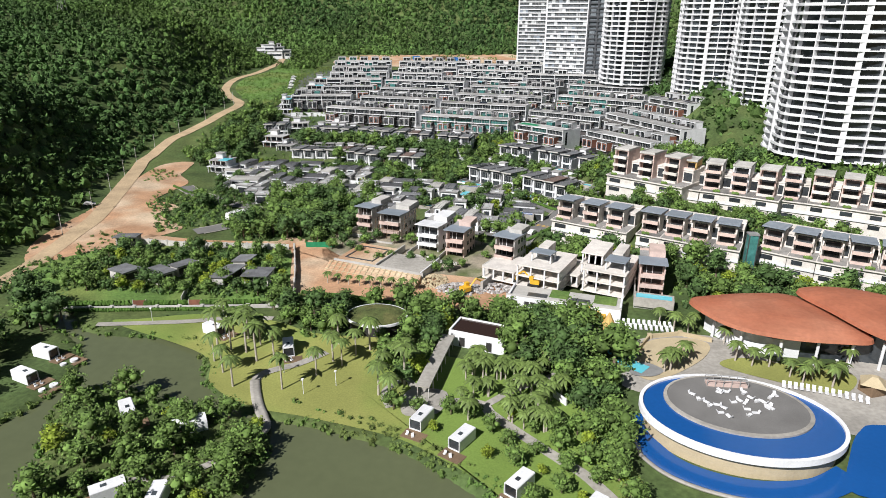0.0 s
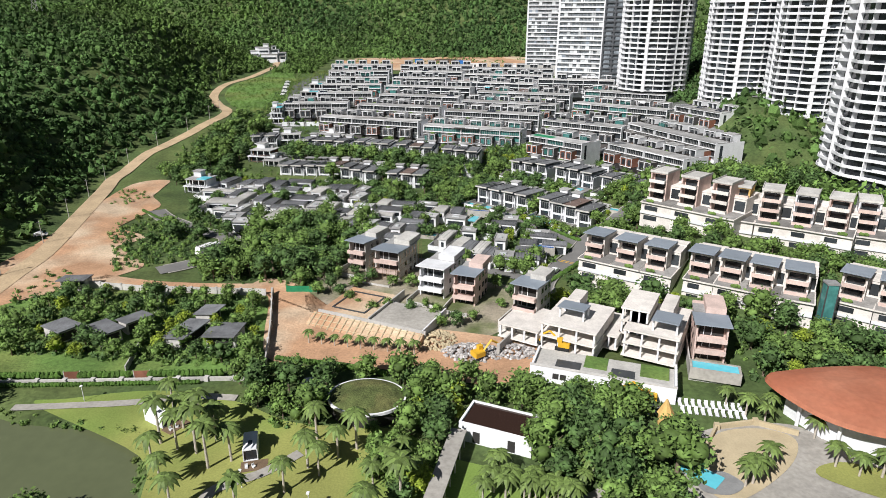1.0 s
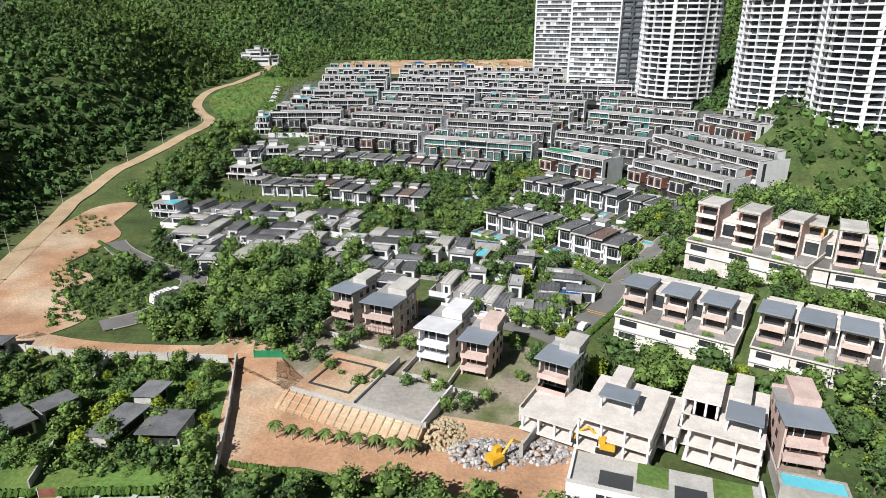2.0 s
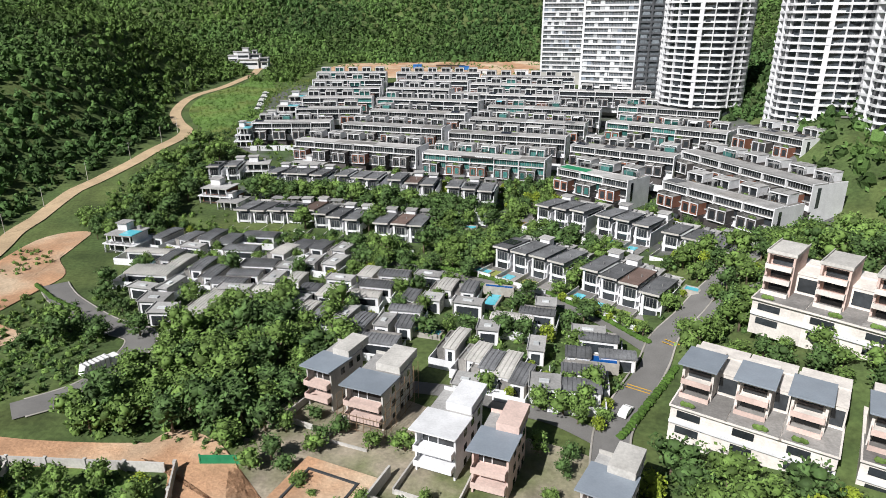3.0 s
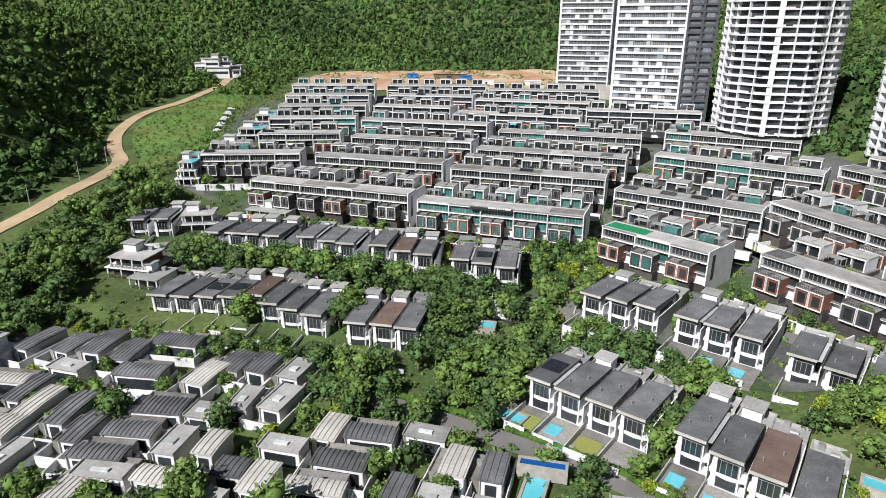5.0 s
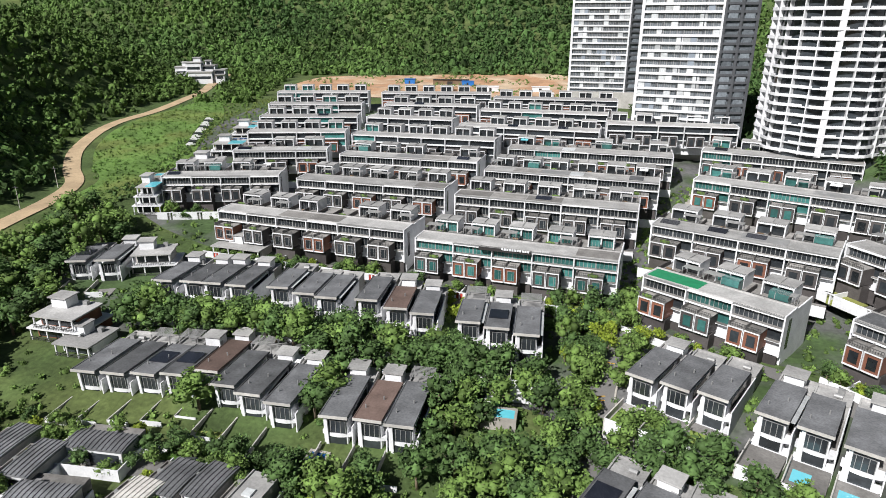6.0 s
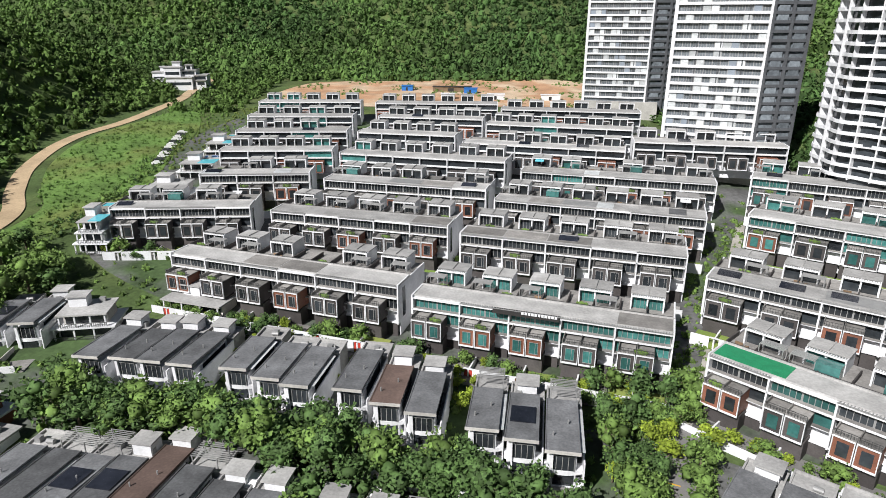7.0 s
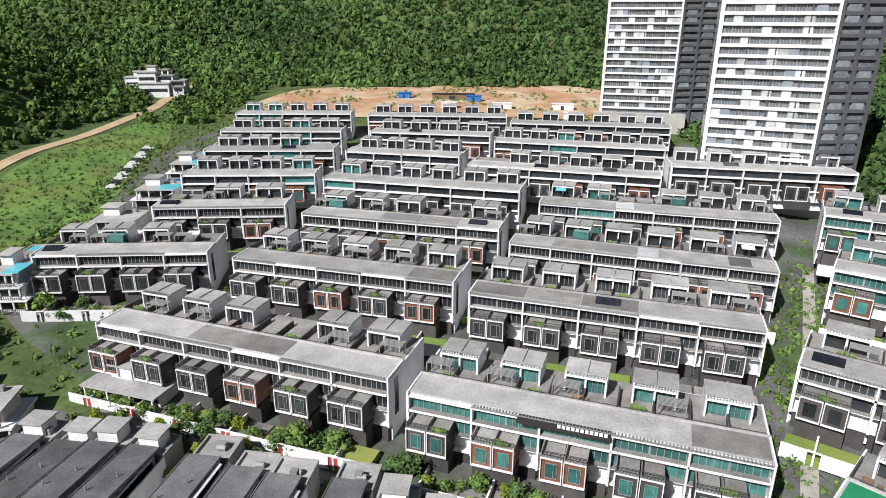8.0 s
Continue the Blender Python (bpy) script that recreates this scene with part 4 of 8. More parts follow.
def slab_tower(left, corner, right, depth, z0, top, label, band):
    """A tower with a white banded front and a dark clad side with window bays."""
    t = thing("tower", label, "tower", pose(0, 0, z0), "apartment towers")
    h = top - z0
    (ax, ay), (bx, by), (cx, cy) = left, corner, right
    part("glass_wall", Mb().prism([(ax + 0.3, ay + 0.6), (bx, by + 0.7), (cx - 0.3, cy + 0.6), (cx + 3, cy + depth), (ax + 4, ay + depth)], -18, h), M_SLABGLASS, t)
    floors = int(h / 3.0)
    w, ang = math.hypot(bx - ax, by - ay), math.degrees(math.atan2(by - ay, bx - ax))
    w2, ang2 = math.hypot(cx - bx, cy - by), math.degrees(math.atan2(cy - by, cx - bx))
    f0, f1 = pose(ax, ay, 0, 0, 0, ang), pose(bx, by, 0, 0, 0, ang2)
    part("corner_pier", Mb().box(-0.5, 0.7, -0.35, 1.4, -18, h), M_WHITE, t, at=f0)
    part("corner_pier", Mb().box(w - 0.7, w + 0.1, -0.35, 1.0, -18, h), M_WHITE, t, at=f0)
    key = f"{w:.1f}"
    cells = 11
    cw = (w - 1.4) / cells
    for f in range(floors):
        z = f * 3.0
        up = f0 @ pose(0, 0, z)
        part("balcony", shared("sb" + key, lambda: Mb().box(0.7, w - 0.7, -0.3, 0.75, 0, band), M_WHITE), parent=t, at=up)
        part("side_band", shared("ss" + key, lambda: Mb().box(0.1, w2, -0.1, 0.75, 0, 1.0), M_SIDECLAD), parent=t, at=f1 @ pose(0, 0, z))
        part("window_frame", shared("wf" + key, lambda: upright_bars(0.7, w - 0.7, 3 * cells, band), M_SLAT), parent=t, at=up)
        for i in range(cells):
            q = rng.random()
            if q < 0.26:
                tone = "w" if q < 0.2 else ("g" if q < 0.27 else "d")
                part("balcony_window", shared("bw" + key + tone, lambda: Mb().box(0.12, cw - 0.12, 0.15, 0.65, band, 2.95), {"w": M_CURTAIN, "g": M_BLUEROOF, "d": M_DARK}[tone]), parent=t, at=up @ pose(0.7 + cw * i, 0, 0))
        for i in (0.14, 0.62):
            if rng.random() < 0.6:
                part("side_window", shared("sw" + key, lambda: Mb().box(0, w2 * 0.26, 0.1, 0.7, 1.0, 2.9), M_SLABGLASS), parent=t, at=f1 @ pose(w2 * i, 0, z))
    for i in (0.0, 0.47, 0.93):
        part("side_pier", Mb().box(w2 * i, w2 * i + 1.0, -0.2, 0.75, -18, h), M_SIDECLAD, t, at=f1)
    for i in (0.27, 0.52, 0.77):
        part("pier", Mb().box(w * i - 0.2, w * i + 0.2, 0.0, 0.7, -18, h), M_SIDECLAD, t, at=f0)
    part("podium", Mb().box(-1, w + 6, -3.5, 2, -18, -1.5), M_CONCRETE, t, at=f0)


slab_tower((24.5, 506.5), (53.5, 496.5), (67.5, 498.5), 18, 58, 140, "rectangular apartment tower with white balconies and dark side", 0.95)
slab_tower((4.8, 598.5), (34.9, 593.5), (51.5, 597.5), 20, 64, 150, "striped rectangular apartment tower with dark glass side", 0.8)


# ---- trees ----
def blob(mb, c, r, rg, lat=4, lon=7, sq=0.8):
    """An uneven clump of foliage."""
    n = len(mb.v)
    ph = rg.uniform(0, 6)
    for i in range(1, lat):
        th = math.pi * i / lat
        for j in range(lon):
            a = 2 * math.pi * (j + 0.5 * (i % 2)) / lon + ph
            q = r * rg.uniform(0.72, 1.2)
            mb.v.append((c[0] + q * math.sin(th) * math.cos(a), c[1] + q * math.sin(th) * math.sin(a), c[2] + sq * q * math.cos(th)))
    mb.v.append((c[0], c[1], c[2] + sq * r))
    mb.v.append((c[0], c[1], c[2] - sq * r))
    t, b = len(mb.v) - 2, len(mb.v) - 1
    for j in range(lon):
        k = (j + 1) % lon
        mb.f.append((t, n + j, n + k))
        mb.f.append((b, n + (lat - 2) * lon + k, n + (lat - 2) * lon + j))
        for i in range(lat - 2):
            mb.f.append((n + i * lon + j, n + (i + 1) * lon + j, n + (i + 1) * lon + k, n + i * lon + k))


def leaf(mb, c, r, rg):
    """One leafy spray, facing more up than down."""
    u = Vector((rg.gauss(0, 0.55), rg.gauss(0, 0.55), 0.75)).normalized()
    w = u.orthogonal().normalized()
    w.rotate(Matrix.Rotation(rg.uniform(0, 6.28), 3, u))
    v = u.cross(w)
    c = Vector(c)
    mb.poly([c - r * w, c + 0.6 * r * v, c + r * w, c - 0.6 * r * v])


def crown(rg, height, width, lobes=10, leaves=400):
    mb = Mb()
    spots = []
    for i in range(lobes):
        a, q = rg.uniform(0, 6.28), math.sqrt(rg.uniform(0, 1)) * 0.62
        zz = rg.uniform(0.42, 0.86) * height * (1 - 0.22 * q)
        r = width * rg.uniform(0.2, 0.33)
        spots.append(((math.cos(a) * q * width * 0.62, math.sin(a) * q * width * 0.62, zz), r))
    spots.append(((0, 0, height * 0.78), width * 0.3))
    for c, r in spots:
        blob(mb, c, r * 0.66, rg)
    for i in range(leaves):
        c, r = rg.choice(spots)
        d = Vector((rg.gauss(0, 1), rg.gauss(0, 1), rg.gauss(0.25, 0.9))).normalized() * r * rg.uniform(0.8, 1.25)
        leaf(mb, (c[0] + d.x, c[1] + d.y, c[2] + 0.85 * d.z), rg.uniform(0.28, 0.58) * (width / 7) ** 0.5, rg)
    return mb


def trunk(rg, height, width):
    mb = Mb()
    mb.beam((0, 0, -0.6), (0.15, 0.1, height * 0.5), 0.035 * width + 0.08, 7, 0.02 * width + 0.06)
    for i in range(5):
        a = i * 1.257 + rg.uniform(-0.3, 0.3)
        mb.beam((0.1, 0.05, height * (0.32 + 0.03 * i)), (math.cos(a) * width * 0.3, math.sin(a) * width * 0.3, height * 0.68), 0.016 * width + 0.03, 5, 0.03)
    return mb


TREES = {}
rgt = random.Random(5)
for kind, (ht, wd, m_leaf, lab) in {"broad": (8.5, 8.0, M_LEAF, "broad leafy tree with a rounded green crown"), "round": (6.5, 6.0, M_LEAF, "small bushy green tree with dense leaves"), "dark": (8.0, 7.5, M_LEAF_DK, "dark green leafy tree with spreading crown"), "yellow": (5.5, 5.0, M_LEAF_YL, "young tree with bright yellow-green leaves")}.items():
    TREES[kind] = [(crown(rgt, ht, wd).mesh("crown", m_leaf, True), trunk(rgt, ht, wd).mesh("trunk", M_TRUNK), lab) for _ in range(3)]


def tree(x, y, kind="broad", s=1.0, z=None):
    c, k, lab = rgt.choice(TREES[kind])
    t = thing("tree", lab, "tree", pose(x, y, gz(x, y) if z is None else z, 0, 0, rgt.uniform(0, 360)) @ Matrix.Diagonal((s, s, s * rgt.uniform(0.85, 1.15), 1)), "trees")
    part("crown", c, parent=t)
    part("trunk", k, parent=t)


def palm_fronds(rg, h, n=13, length=2.6):
    mb = Mb()
    for i in range(n):
        a = 2 * math.pi * i / n + rg.uniform(-0.2, 0.2)
        lift = rg.uniform(0.1, 0.8)
        pts = []
        for k in range(5):
            q = k / 4
            pts.append(Vector((math.cos(a) * length * q, math.sin(a) * length * q, h + length * (lift * q - 0.95 * q * q))))
        side = Vector((-math.sin(a), math.cos(a), 0))
        for k in range(4):
            w0, w1 = (0.28, 0.5, 0.5, 0.34, 0.04)[k], (0.28, 0.5, 0.5, 0.34, 0.04)[k + 1]
            for s in (1, -1):
                mb.poly([pts[k], pts[k + 1], pts[k + 1] + s * side * w1 - Vector((0, 0, 0.28 * w1)), pts[k] + s * side * w0 - Vector((0, 0, 0.28 * w0))])
    return mb


PALMS = []
for i in range(3):
    hh = (7.0, 8.2, 5.2)[i]
    PALMS.append((palm_fronds(rgt, hh).mesh("fronds", M_PALM), Mb().beam((0, 0, -0.5), (0.1, 0, hh), 0.24, 8, 0.15).mesh("trunk", M_PALMTRUNK)))


def palm(x, y, s=1.0, k=None, z=None):
    f, q = PALMS[rgt.randrange(3) if k is None else k]
    t = thing("palm_tree", "tall palm tree with a pale trunk", "tree", pose(x, y, gz(x, y) if z is None else z, 0, 0, rgt.uniform(0, 360)) @ Matrix.Diagonal((s, s, s, 1)), "palms")
    part("crown", f, parent=t)
    part("trunk", q, parent=t)


def forest(name, label, spots, lo, hi, material, seed=3, sprays=40):
    """Uncounted canopy: one mesh of many uneven crowns."""
    rg = random.Random(seed)
    vv, ff = [], []
    proto = []
    for k in range(8):
        mb = Mb()
        blob(mb, (0, 0, 0.15), 0.6, rg, 4, 6, 1.0)
        knots = [((0, 0, 0.25), 0.8)]
        for i in range(4):
            a = rg.uniform(0, 6.28)
            knots.append(((0.5 * math.cos(a), 0.5 * math.sin(a), rg.uniform(0.05, 0.6)), rg.uniform(0.35, 0.6)))
        for i in range(sprays):
            c, q = knots[i % 5]
            d = Vector((rg.gauss(0, 1), rg.gauss(0, 1), rg.gauss(0.4, 0.7))).normalized() * q * rg.uniform(0.85, 1.15)
            leaf(mb, (c[0] + d.x, c[1] + d.y, c[2] + d.z), rg.uniform(0.16, 0.34), rg)
        proto.append((np.array(mb.v), mb.f))
    n = 0
    for x, y, z in spots:
        pv, pf = proto[rg.randrange(8)]
        s, a = rg.uniform(lo, hi), rg.uniform(0, 6.28)
        c, q = math.cos(a) * s, math.sin(a) * s
        w = np.empty_like(pv)
        w[:, 0] = pv[:, 0] * c - pv[:, 1] * q + x
        w[:, 1] = pv[:, 0] * q + pv[:, 1] * c + y
        w[:, 2] = pv[:, 2] * s * rg.uniform(0.9, 1.6) + z
        vv.append(w)
        ff.append([tuple(i + n for i in f) for f in pf])
        n += len(pv)
    me = bpy.data.meshes.new(name)
    me.from_pydata(np.concatenate(vv).tolist(), [], [f for q in ff for f in q])
    me.materials.append(material)
    return tagged(new(name, me), label, "trees", kind="stuff")


def scatter(x0, x1, y0, y1, step, keep, seed):
    rs = np.random.RandomState(seed)
    X, Y = np.meshgrid(np.arange(x0, x1, step), np.arange(y0, y1, step))
    X = X + rs.uniform(-0.45, 0.45, X.shape) * step
    Y = Y + rs.uniform(-0.45, 0.45, Y.shape) * step
    X, Y = X.ravel(), Y.ravel()
    ok = keep(X, Y)
    X, Y = X[ok], Y[ok]
    return list(zip(X, Y, land(X, Y)))


def west_hill(X, Y):
    return (X < np.interp(Y, ROAD_Y, ROAD_X) - 9) & (Y < 720) & (X > -560 + 0.1 * Y)


forest("hill_forest", "dense dark green forest on the hillside", scatter(-480, -140, 120, 720, 5.2, west_hill, 1), 2.5, 4.4, M_FOREST, 1, 24)
forest("mountain_forest", "dense green forest on the far mountain", scatter(-520, 420, 715, 1180, 7.6, lambda X, Y: (Y > 715 + 0.02 * X) & (np.abs(X + 50) < 240 + 0.45 * (Y - 300)), 2), 3.6, 6.2, M_FOREST, 2, 24)
forest("east_forest", "green forest behind the towers", scatter(95, 330, 250, 720, 7.5, lambda X, Y: (X > 100) & ((X - 131) ** 2 + (Y - 268) ** 2 > 32 ** 2), 4), 3.2, 5.4, M_FOREST, 4, 15)

ringt = [(131 + q * math.cos(a), 268 + q * math.sin(a)) for q in (31, 36, 41) for a in np.arange(2.4, 5.6, 0.13)]
forest("tower_base_trees", "dark trees round the foot of a tower", [(x, y, float(land(x, y)) + 2.5) for x, y in ringt if not (x < 128 and y < 232)], 3.0, 4.6, M_FOREST, 7, 42)
forest("valley_forest", "green trees filling the valley", scatter(-330, 120, 592, 716, 6.5, lambda X, Y: (np.abs(X - np.interp(Y, ROAD_Y, ROAD_X) - 2) > 7) & ((X < -178 - 0.1 * (Y - 592)) | (X > 56)) & (np.hypot(X + 246, Y - 664) > 26), 5), 2.6, 4.6, M_FOREST, 5, 36)
forest("tower_trees", "green trees round the towers", scatter(34, 110, 425, 600, 5.5, lambda X, Y: (X > 92 - 0.35 * (Y - 425)) & (np.hypot(X - 81, Y - 460) > 23) & ((X > 70) | (Y > 520)), 6), 2.2, 4.0, M_FOREST, 6, 40)


def grove(name, label, spots, seed):
    """Trees past counting, with the same crowns and trunks as the single ones, joined into one piece of greenery each for crowns and trunks."""
    rg = random.Random(seed)
    pool = {k: [(np.array([tuple(v.co) for v in c.vertices]), [tuple(q.vertices) for q in c.polygons], np.array([tuple(v.co) for v in t.vertices]), [tuple(q.vertices) for q in t.polygons], c.materials[0]) for c, t, _ in TREES[k]] for k in TREES}
    sets = {}
    for x, y, kind, s in spots:
        cv, cf, tv, tf, m = rg.choice(pool[kind])
        a, h = rg.uniform(0, 6.28), rg.uniform(0.85, 1.2)
        for key, v, f, mm in ((kind, cv, cf, m), ("trunk", tv, tf, M_TRUNK)):
            store = sets.setdefault(key, [[], [], 0, mm])
            w = np.empty_like(v)
            w[:, 0] = (v[:, 0] * math.cos(a) - v[:, 1] * math.sin(a)) * s + x
            w[:, 1] = (v[:, 0] * math.sin(a) + v[:, 1] * math.cos(a)) * s + y
            w[:, 2] = v[:, 2] * s * h + gz(x, y)
            store[0].append(w)
            store[1] += [tuple(i + store[2] for i in q) for q in f]
            store[2] += len(v)
    for key, (vv, ff, n, m) in sets.items():
        me = bpy.data.meshes.new(name)
        me.from_pydata(np.concatenate(vv).tolist(), [], ff)
        me.materials.append(m)
        me.polygons.foreach_set("use_smooth", [True] * len(me.polygons))
        tagged(new(name, me), label, "trees", kind="stuff")


# ---- low courtyard houses ----
def low_roof(w, d):
    """A shallow curved dark roof with standing ribs, in one folded sheet."""
    mb = Mb()
    n = int(w / 0.9)
    xs = [-0.4]
    for i in range(n + 1):
        x = w * i / n
        xs += [x - 0.09, x - 0.07, x + 0.07, x + 0.09]
    xs.append(w + 0.4)
    k = 6
    for j in range(k + 1):
        b = j / k
        z = 3.5 + 0.55 * math.sin(math.pi * (0.15 + 0.6 * b))
        for i, x in enumerate(xs):
            up = 0.14 if (i - 1) % 4 in (1, 2) and 0 < i < len(xs) - 1 else 0
            mb.v.append((x, b * d, z + up))
    m = len(xs)
    for j in range(k):
        mb.f += [(j * m + i, j * m + i + 1, (j + 1) * m + i + 1, (j + 1) * m + i) for i in range(m - 1)]
    z0 = 3.5 + 0.55 * math.sin(math.pi * 0.15)
    z1 = 3.5 + 0.55 * math.sin(math.pi * 0.75)
    q = len(mb.v)
    mb.v += [(-0.4, 0, z0 - 0.25), (w + 0.4, 0, z0 - 0.25), (w + 0.4, d, z1 - 0.25), (-0.4, d, z1 - 0.25)]
    mb.f += [tuple([q, q + 1] + list(range(m - 1, -1, -1))), tuple([q + 2, q + 3] + list(range(k * m, k * m + m))), (q + 3, q + 2, q + 1, q), tuple([q + 3, q] + [j * m for j in range(k + 1)]), tuple([q + 1, q + 2] + [j * m + m - 1 for j in range(k, -1, -1)])]
    return mb


def low_body(w, d):
    return Mb().box(0, w, 0.4, d - 0.4, -1.5, 3.55)


def low_wing(w, d, side=False):
    """A flat-roofed wing beside the house, or behind a broad one."""
    x0, x1, y0, y1 = (0.3, w - 0.3, d - 0.4, d + 2.6) if side else (-2.2, 0.0, 1.0, d - 0.8)
    mb = Mb().box(x0, x1, y0, y1, -1.5, 2.75)
    mb.box(x0 - 0.1, x0 + 0.12, y0, y1 + 0.1, 2.75, 3.1).box(x1 - 0.12, x1, y0, y1 + 0.1, 2.75, 3.1).box(x0 + 0.12, x1 - 0.12, y1 - 0.15, y1 + 0.1, 2.75, 3.1)
    return mb


def low_wall(w, d):
    mb = Mb()
    mb.box(-2.8, -2.6, -2.7, d + 1.0, -1.5, 2.2)
    mb.box(-2.6, w + 1.0, -2.7, -2.5, -1.5, 2.2)
    mb.box(w + 1.0, w + 1.2, -2.7, d + 1.0, -1.5, 2.2)
    return mb


def low_window(w, d):
    return Mb().box(0.8, w - 0.8, 0.28, 0.38, 0.2, 2.7)


def low_gable(w, d):
    return Mb().box(-0.15, 0, 0.1, d - 0.1, -1.5, 3.75)


def courtyard_house(x, y, w, d, ang, roof="dark", walled=True):
    """A low house; the front corner of its roof stands at the point."""
    w, d = round(w * 2) / 2, round(d * 2) / 2
    key = f"{w}_{d}"
    z = gz(x + w / 2, y + d / 2)
    v = thing("courtyard_house", "low white courtyard house under a flat pale roof" if roof == "white" else "low white courtyard house under a ribbed grey roof", "house", pose(x, y, z, 0, 0, ang) @ Matrix.Diagonal((1, 1, rng.uniform(0.92, 1.12), 1)), "courtyard houses")
    built(x, y, ang, w, d, 0, 0.6)
    part("wall", shared("lb" + key, lambda: low_body(w, d), M_WHITE), parent=v)
    for gx0 in (0, w + 0.15):
        part("gable", shared("lg" + key, lambda: low_gable(w, d), M_CONCRETE), parent=v, at=pose(gx0, 0, 0))
    if roof == "white":
        part("roof", shared("lf" + key, lambda: Mb().box(-0.3, w + 0.3, -0.2, d + 0.2, 3.76, 3.95).box(-0.3, -0.1, -0.2, d + 0.2, 3.95, 4.25).box(w + 0.1, w + 0.3, -0.2, d + 0.2, 3.95, 4.25), M_ROOF), parent=v)
        part("roof_light", shared("lk" + key, lambda: Mb().box(w * 0.3, w * 0.65, d * 0.3, d * 0.5, 3.95, 4.3), M_CURTAIN), parent=v)
    else:
        part("roof", shared("lr" + key + roof, lambda: low_roof(w, d), {"dark": M_DKROOF, "pale": M_CONCRETE}[roof]), parent=v)
    side = w > d
    if walled:
        part("wing", shared("lw" + key, lambda: low_wing(w, d, side), M_TERRACE), parent=v, label="flat-roofed wing with a raised rim")
        part("courtyard_wall", shared("lc" + key, lambda: low_wall(w, d), M_WHITE), parent=v)
        part("courtyard", shared("lq" + key, lambda: Mb().box(-2.6, w + 1.0, -2.5, d + 0.9, -1.5, 0.06), rng.choice((M_PAVING, M_TERRACE))), parent=v)
        part("air_unit", shared("lair", lambda: Mb().box(0, 1.0, 0, 0.5, 0, 0.9), M_SLAT), parent=v, at=pose(rng.uniform(0, max(0.5, w - 2)) if side else -1.6, d + 0.3 if side else rng.uniform(1.5, d - 2), 2.76))
    part("window", shared("lx" + key, lambda: low_window(w, d), M_GLASS), parent=v)


LOW_WEST = [(-125.7, 273.2, 13, 7, -2, "pale"), (-136, 290.9, 14, 3.5, -2, "pale"), (-110.6, 264, 3.2, 9.5, -7, "white"), (-96.1, 249.5, 4.4, 17, -4, "pale"), (-111, 255, 7.2, 6, 3, "white"), (-104.7, 248.6, 6.2, 6, 5, "white"),
            (-120.9, 284.1, 3.2, 9.8, -6, "dark"), (-116, 279.6, 3.6, 10.4, -6, "pale"), (-108.1, 278, 3.6, 11, -4, "dark"), (-101.8, 273.1, 3.6, 9.3, -5, "dark"), (-97.7, 269.3, 9.5, 4.2, -1, "dark"), (-95.7, 276.3, 9.2, 4.7, -1, "dark")]
LOW_MID = [(-94.4, 283, 9.8, 5.3, -1, "dark"), (-93.5, 264.8, 9.1, 3.3, -2, "white"), (-133.8, 303.3, 3.5, 11, -14, "dark"), (-125.2, 304.2, 4, 9.2, -14, "dark"), (-117.8, 303.3, 4.5, 11, -8, "dark"), (-109.7, 300.9, 4.5, 9.5, -5, "dark"),
           (-105.5, 295.5, 10, 5, -2, "dark"), (-104.5, 309, 11, 5, -4, "dark"), (-89.1, 294.1, 4.5, 9.7, -14, "pale"), (-84.8, 300.3, 5, 8.5, -14, "dark"), (-78.2, 299.6, 4.5, 8.5, -14, "dark"), (-70.4, 298, 4.5, 8, -13, "white")]
LOW_EAST = [(-70.4, 287.3, 4.3, 9, -14, "white"), (-51.3, 279.3, 8.4, 4.6, -5, "dark"), (-55.2, 271.6, 8.8, 4.4, -7, "dark"), (-58.1, 265.6, 9.4, 3.7, -5, "pale"), (-71.4, 254.3, 2.8, 10.4, -11, "white"), (-67.2, 253.9, 3.2, 7.2, -12, "pale"),
            (-62.7, 252.9, 2.6, 7.3, -11, "dark"), (-56.7, 251.3, 3.2, 7.9, -14, "white"), (-52.2, 246.7, 3.8, 8, -14, "dark"), (-44, 257, 8.2, 3.6, -5, "dark"), (-26.8, 270.7, 3.3, 8.1, -10, "dark"), (-10.7, 259, 8.4, 3.4, -10, "dark")]
LOW_SOUTH = [(-17.9, 254.5, 10, 3.4, -9, "pale"), (3, 245.6, 8.3, 3.6, -9, "dark"), (-1.9, 230.6, 8.6, 4, -4, "dark"), (-2.4, 223.6, 7.6, 5.1, -3, "dark"), (-9, 223.8, 5.8, 5.6, -4, "white"), (-19.5, 230.5, 2.8, 8.5, -17, "dark"),
             (-16.3, 228.2, 2.8, 11.5, -16, "pale"), (-13, 226, 2.8, 8.8, -17, "dark"), (-22.6, 233.9, 2.8, 9, -18, "pale"), (-27.8, 238.2, 2.6, 10.4, -16, "pale"), (-49, 240.5, 9.5, 4.6, -8, "dark"), (-33.5, 271.5, 4, 8, -12, "pale")]
for group in (LOW_WEST, LOW_MID, LOW_EAST, LOW_SOUTH):
    for x, y, w, d, ang, roof in group:
        courtyard_house(x, y, w, d, ang, roof, walled=max(w, d) > 7.5)
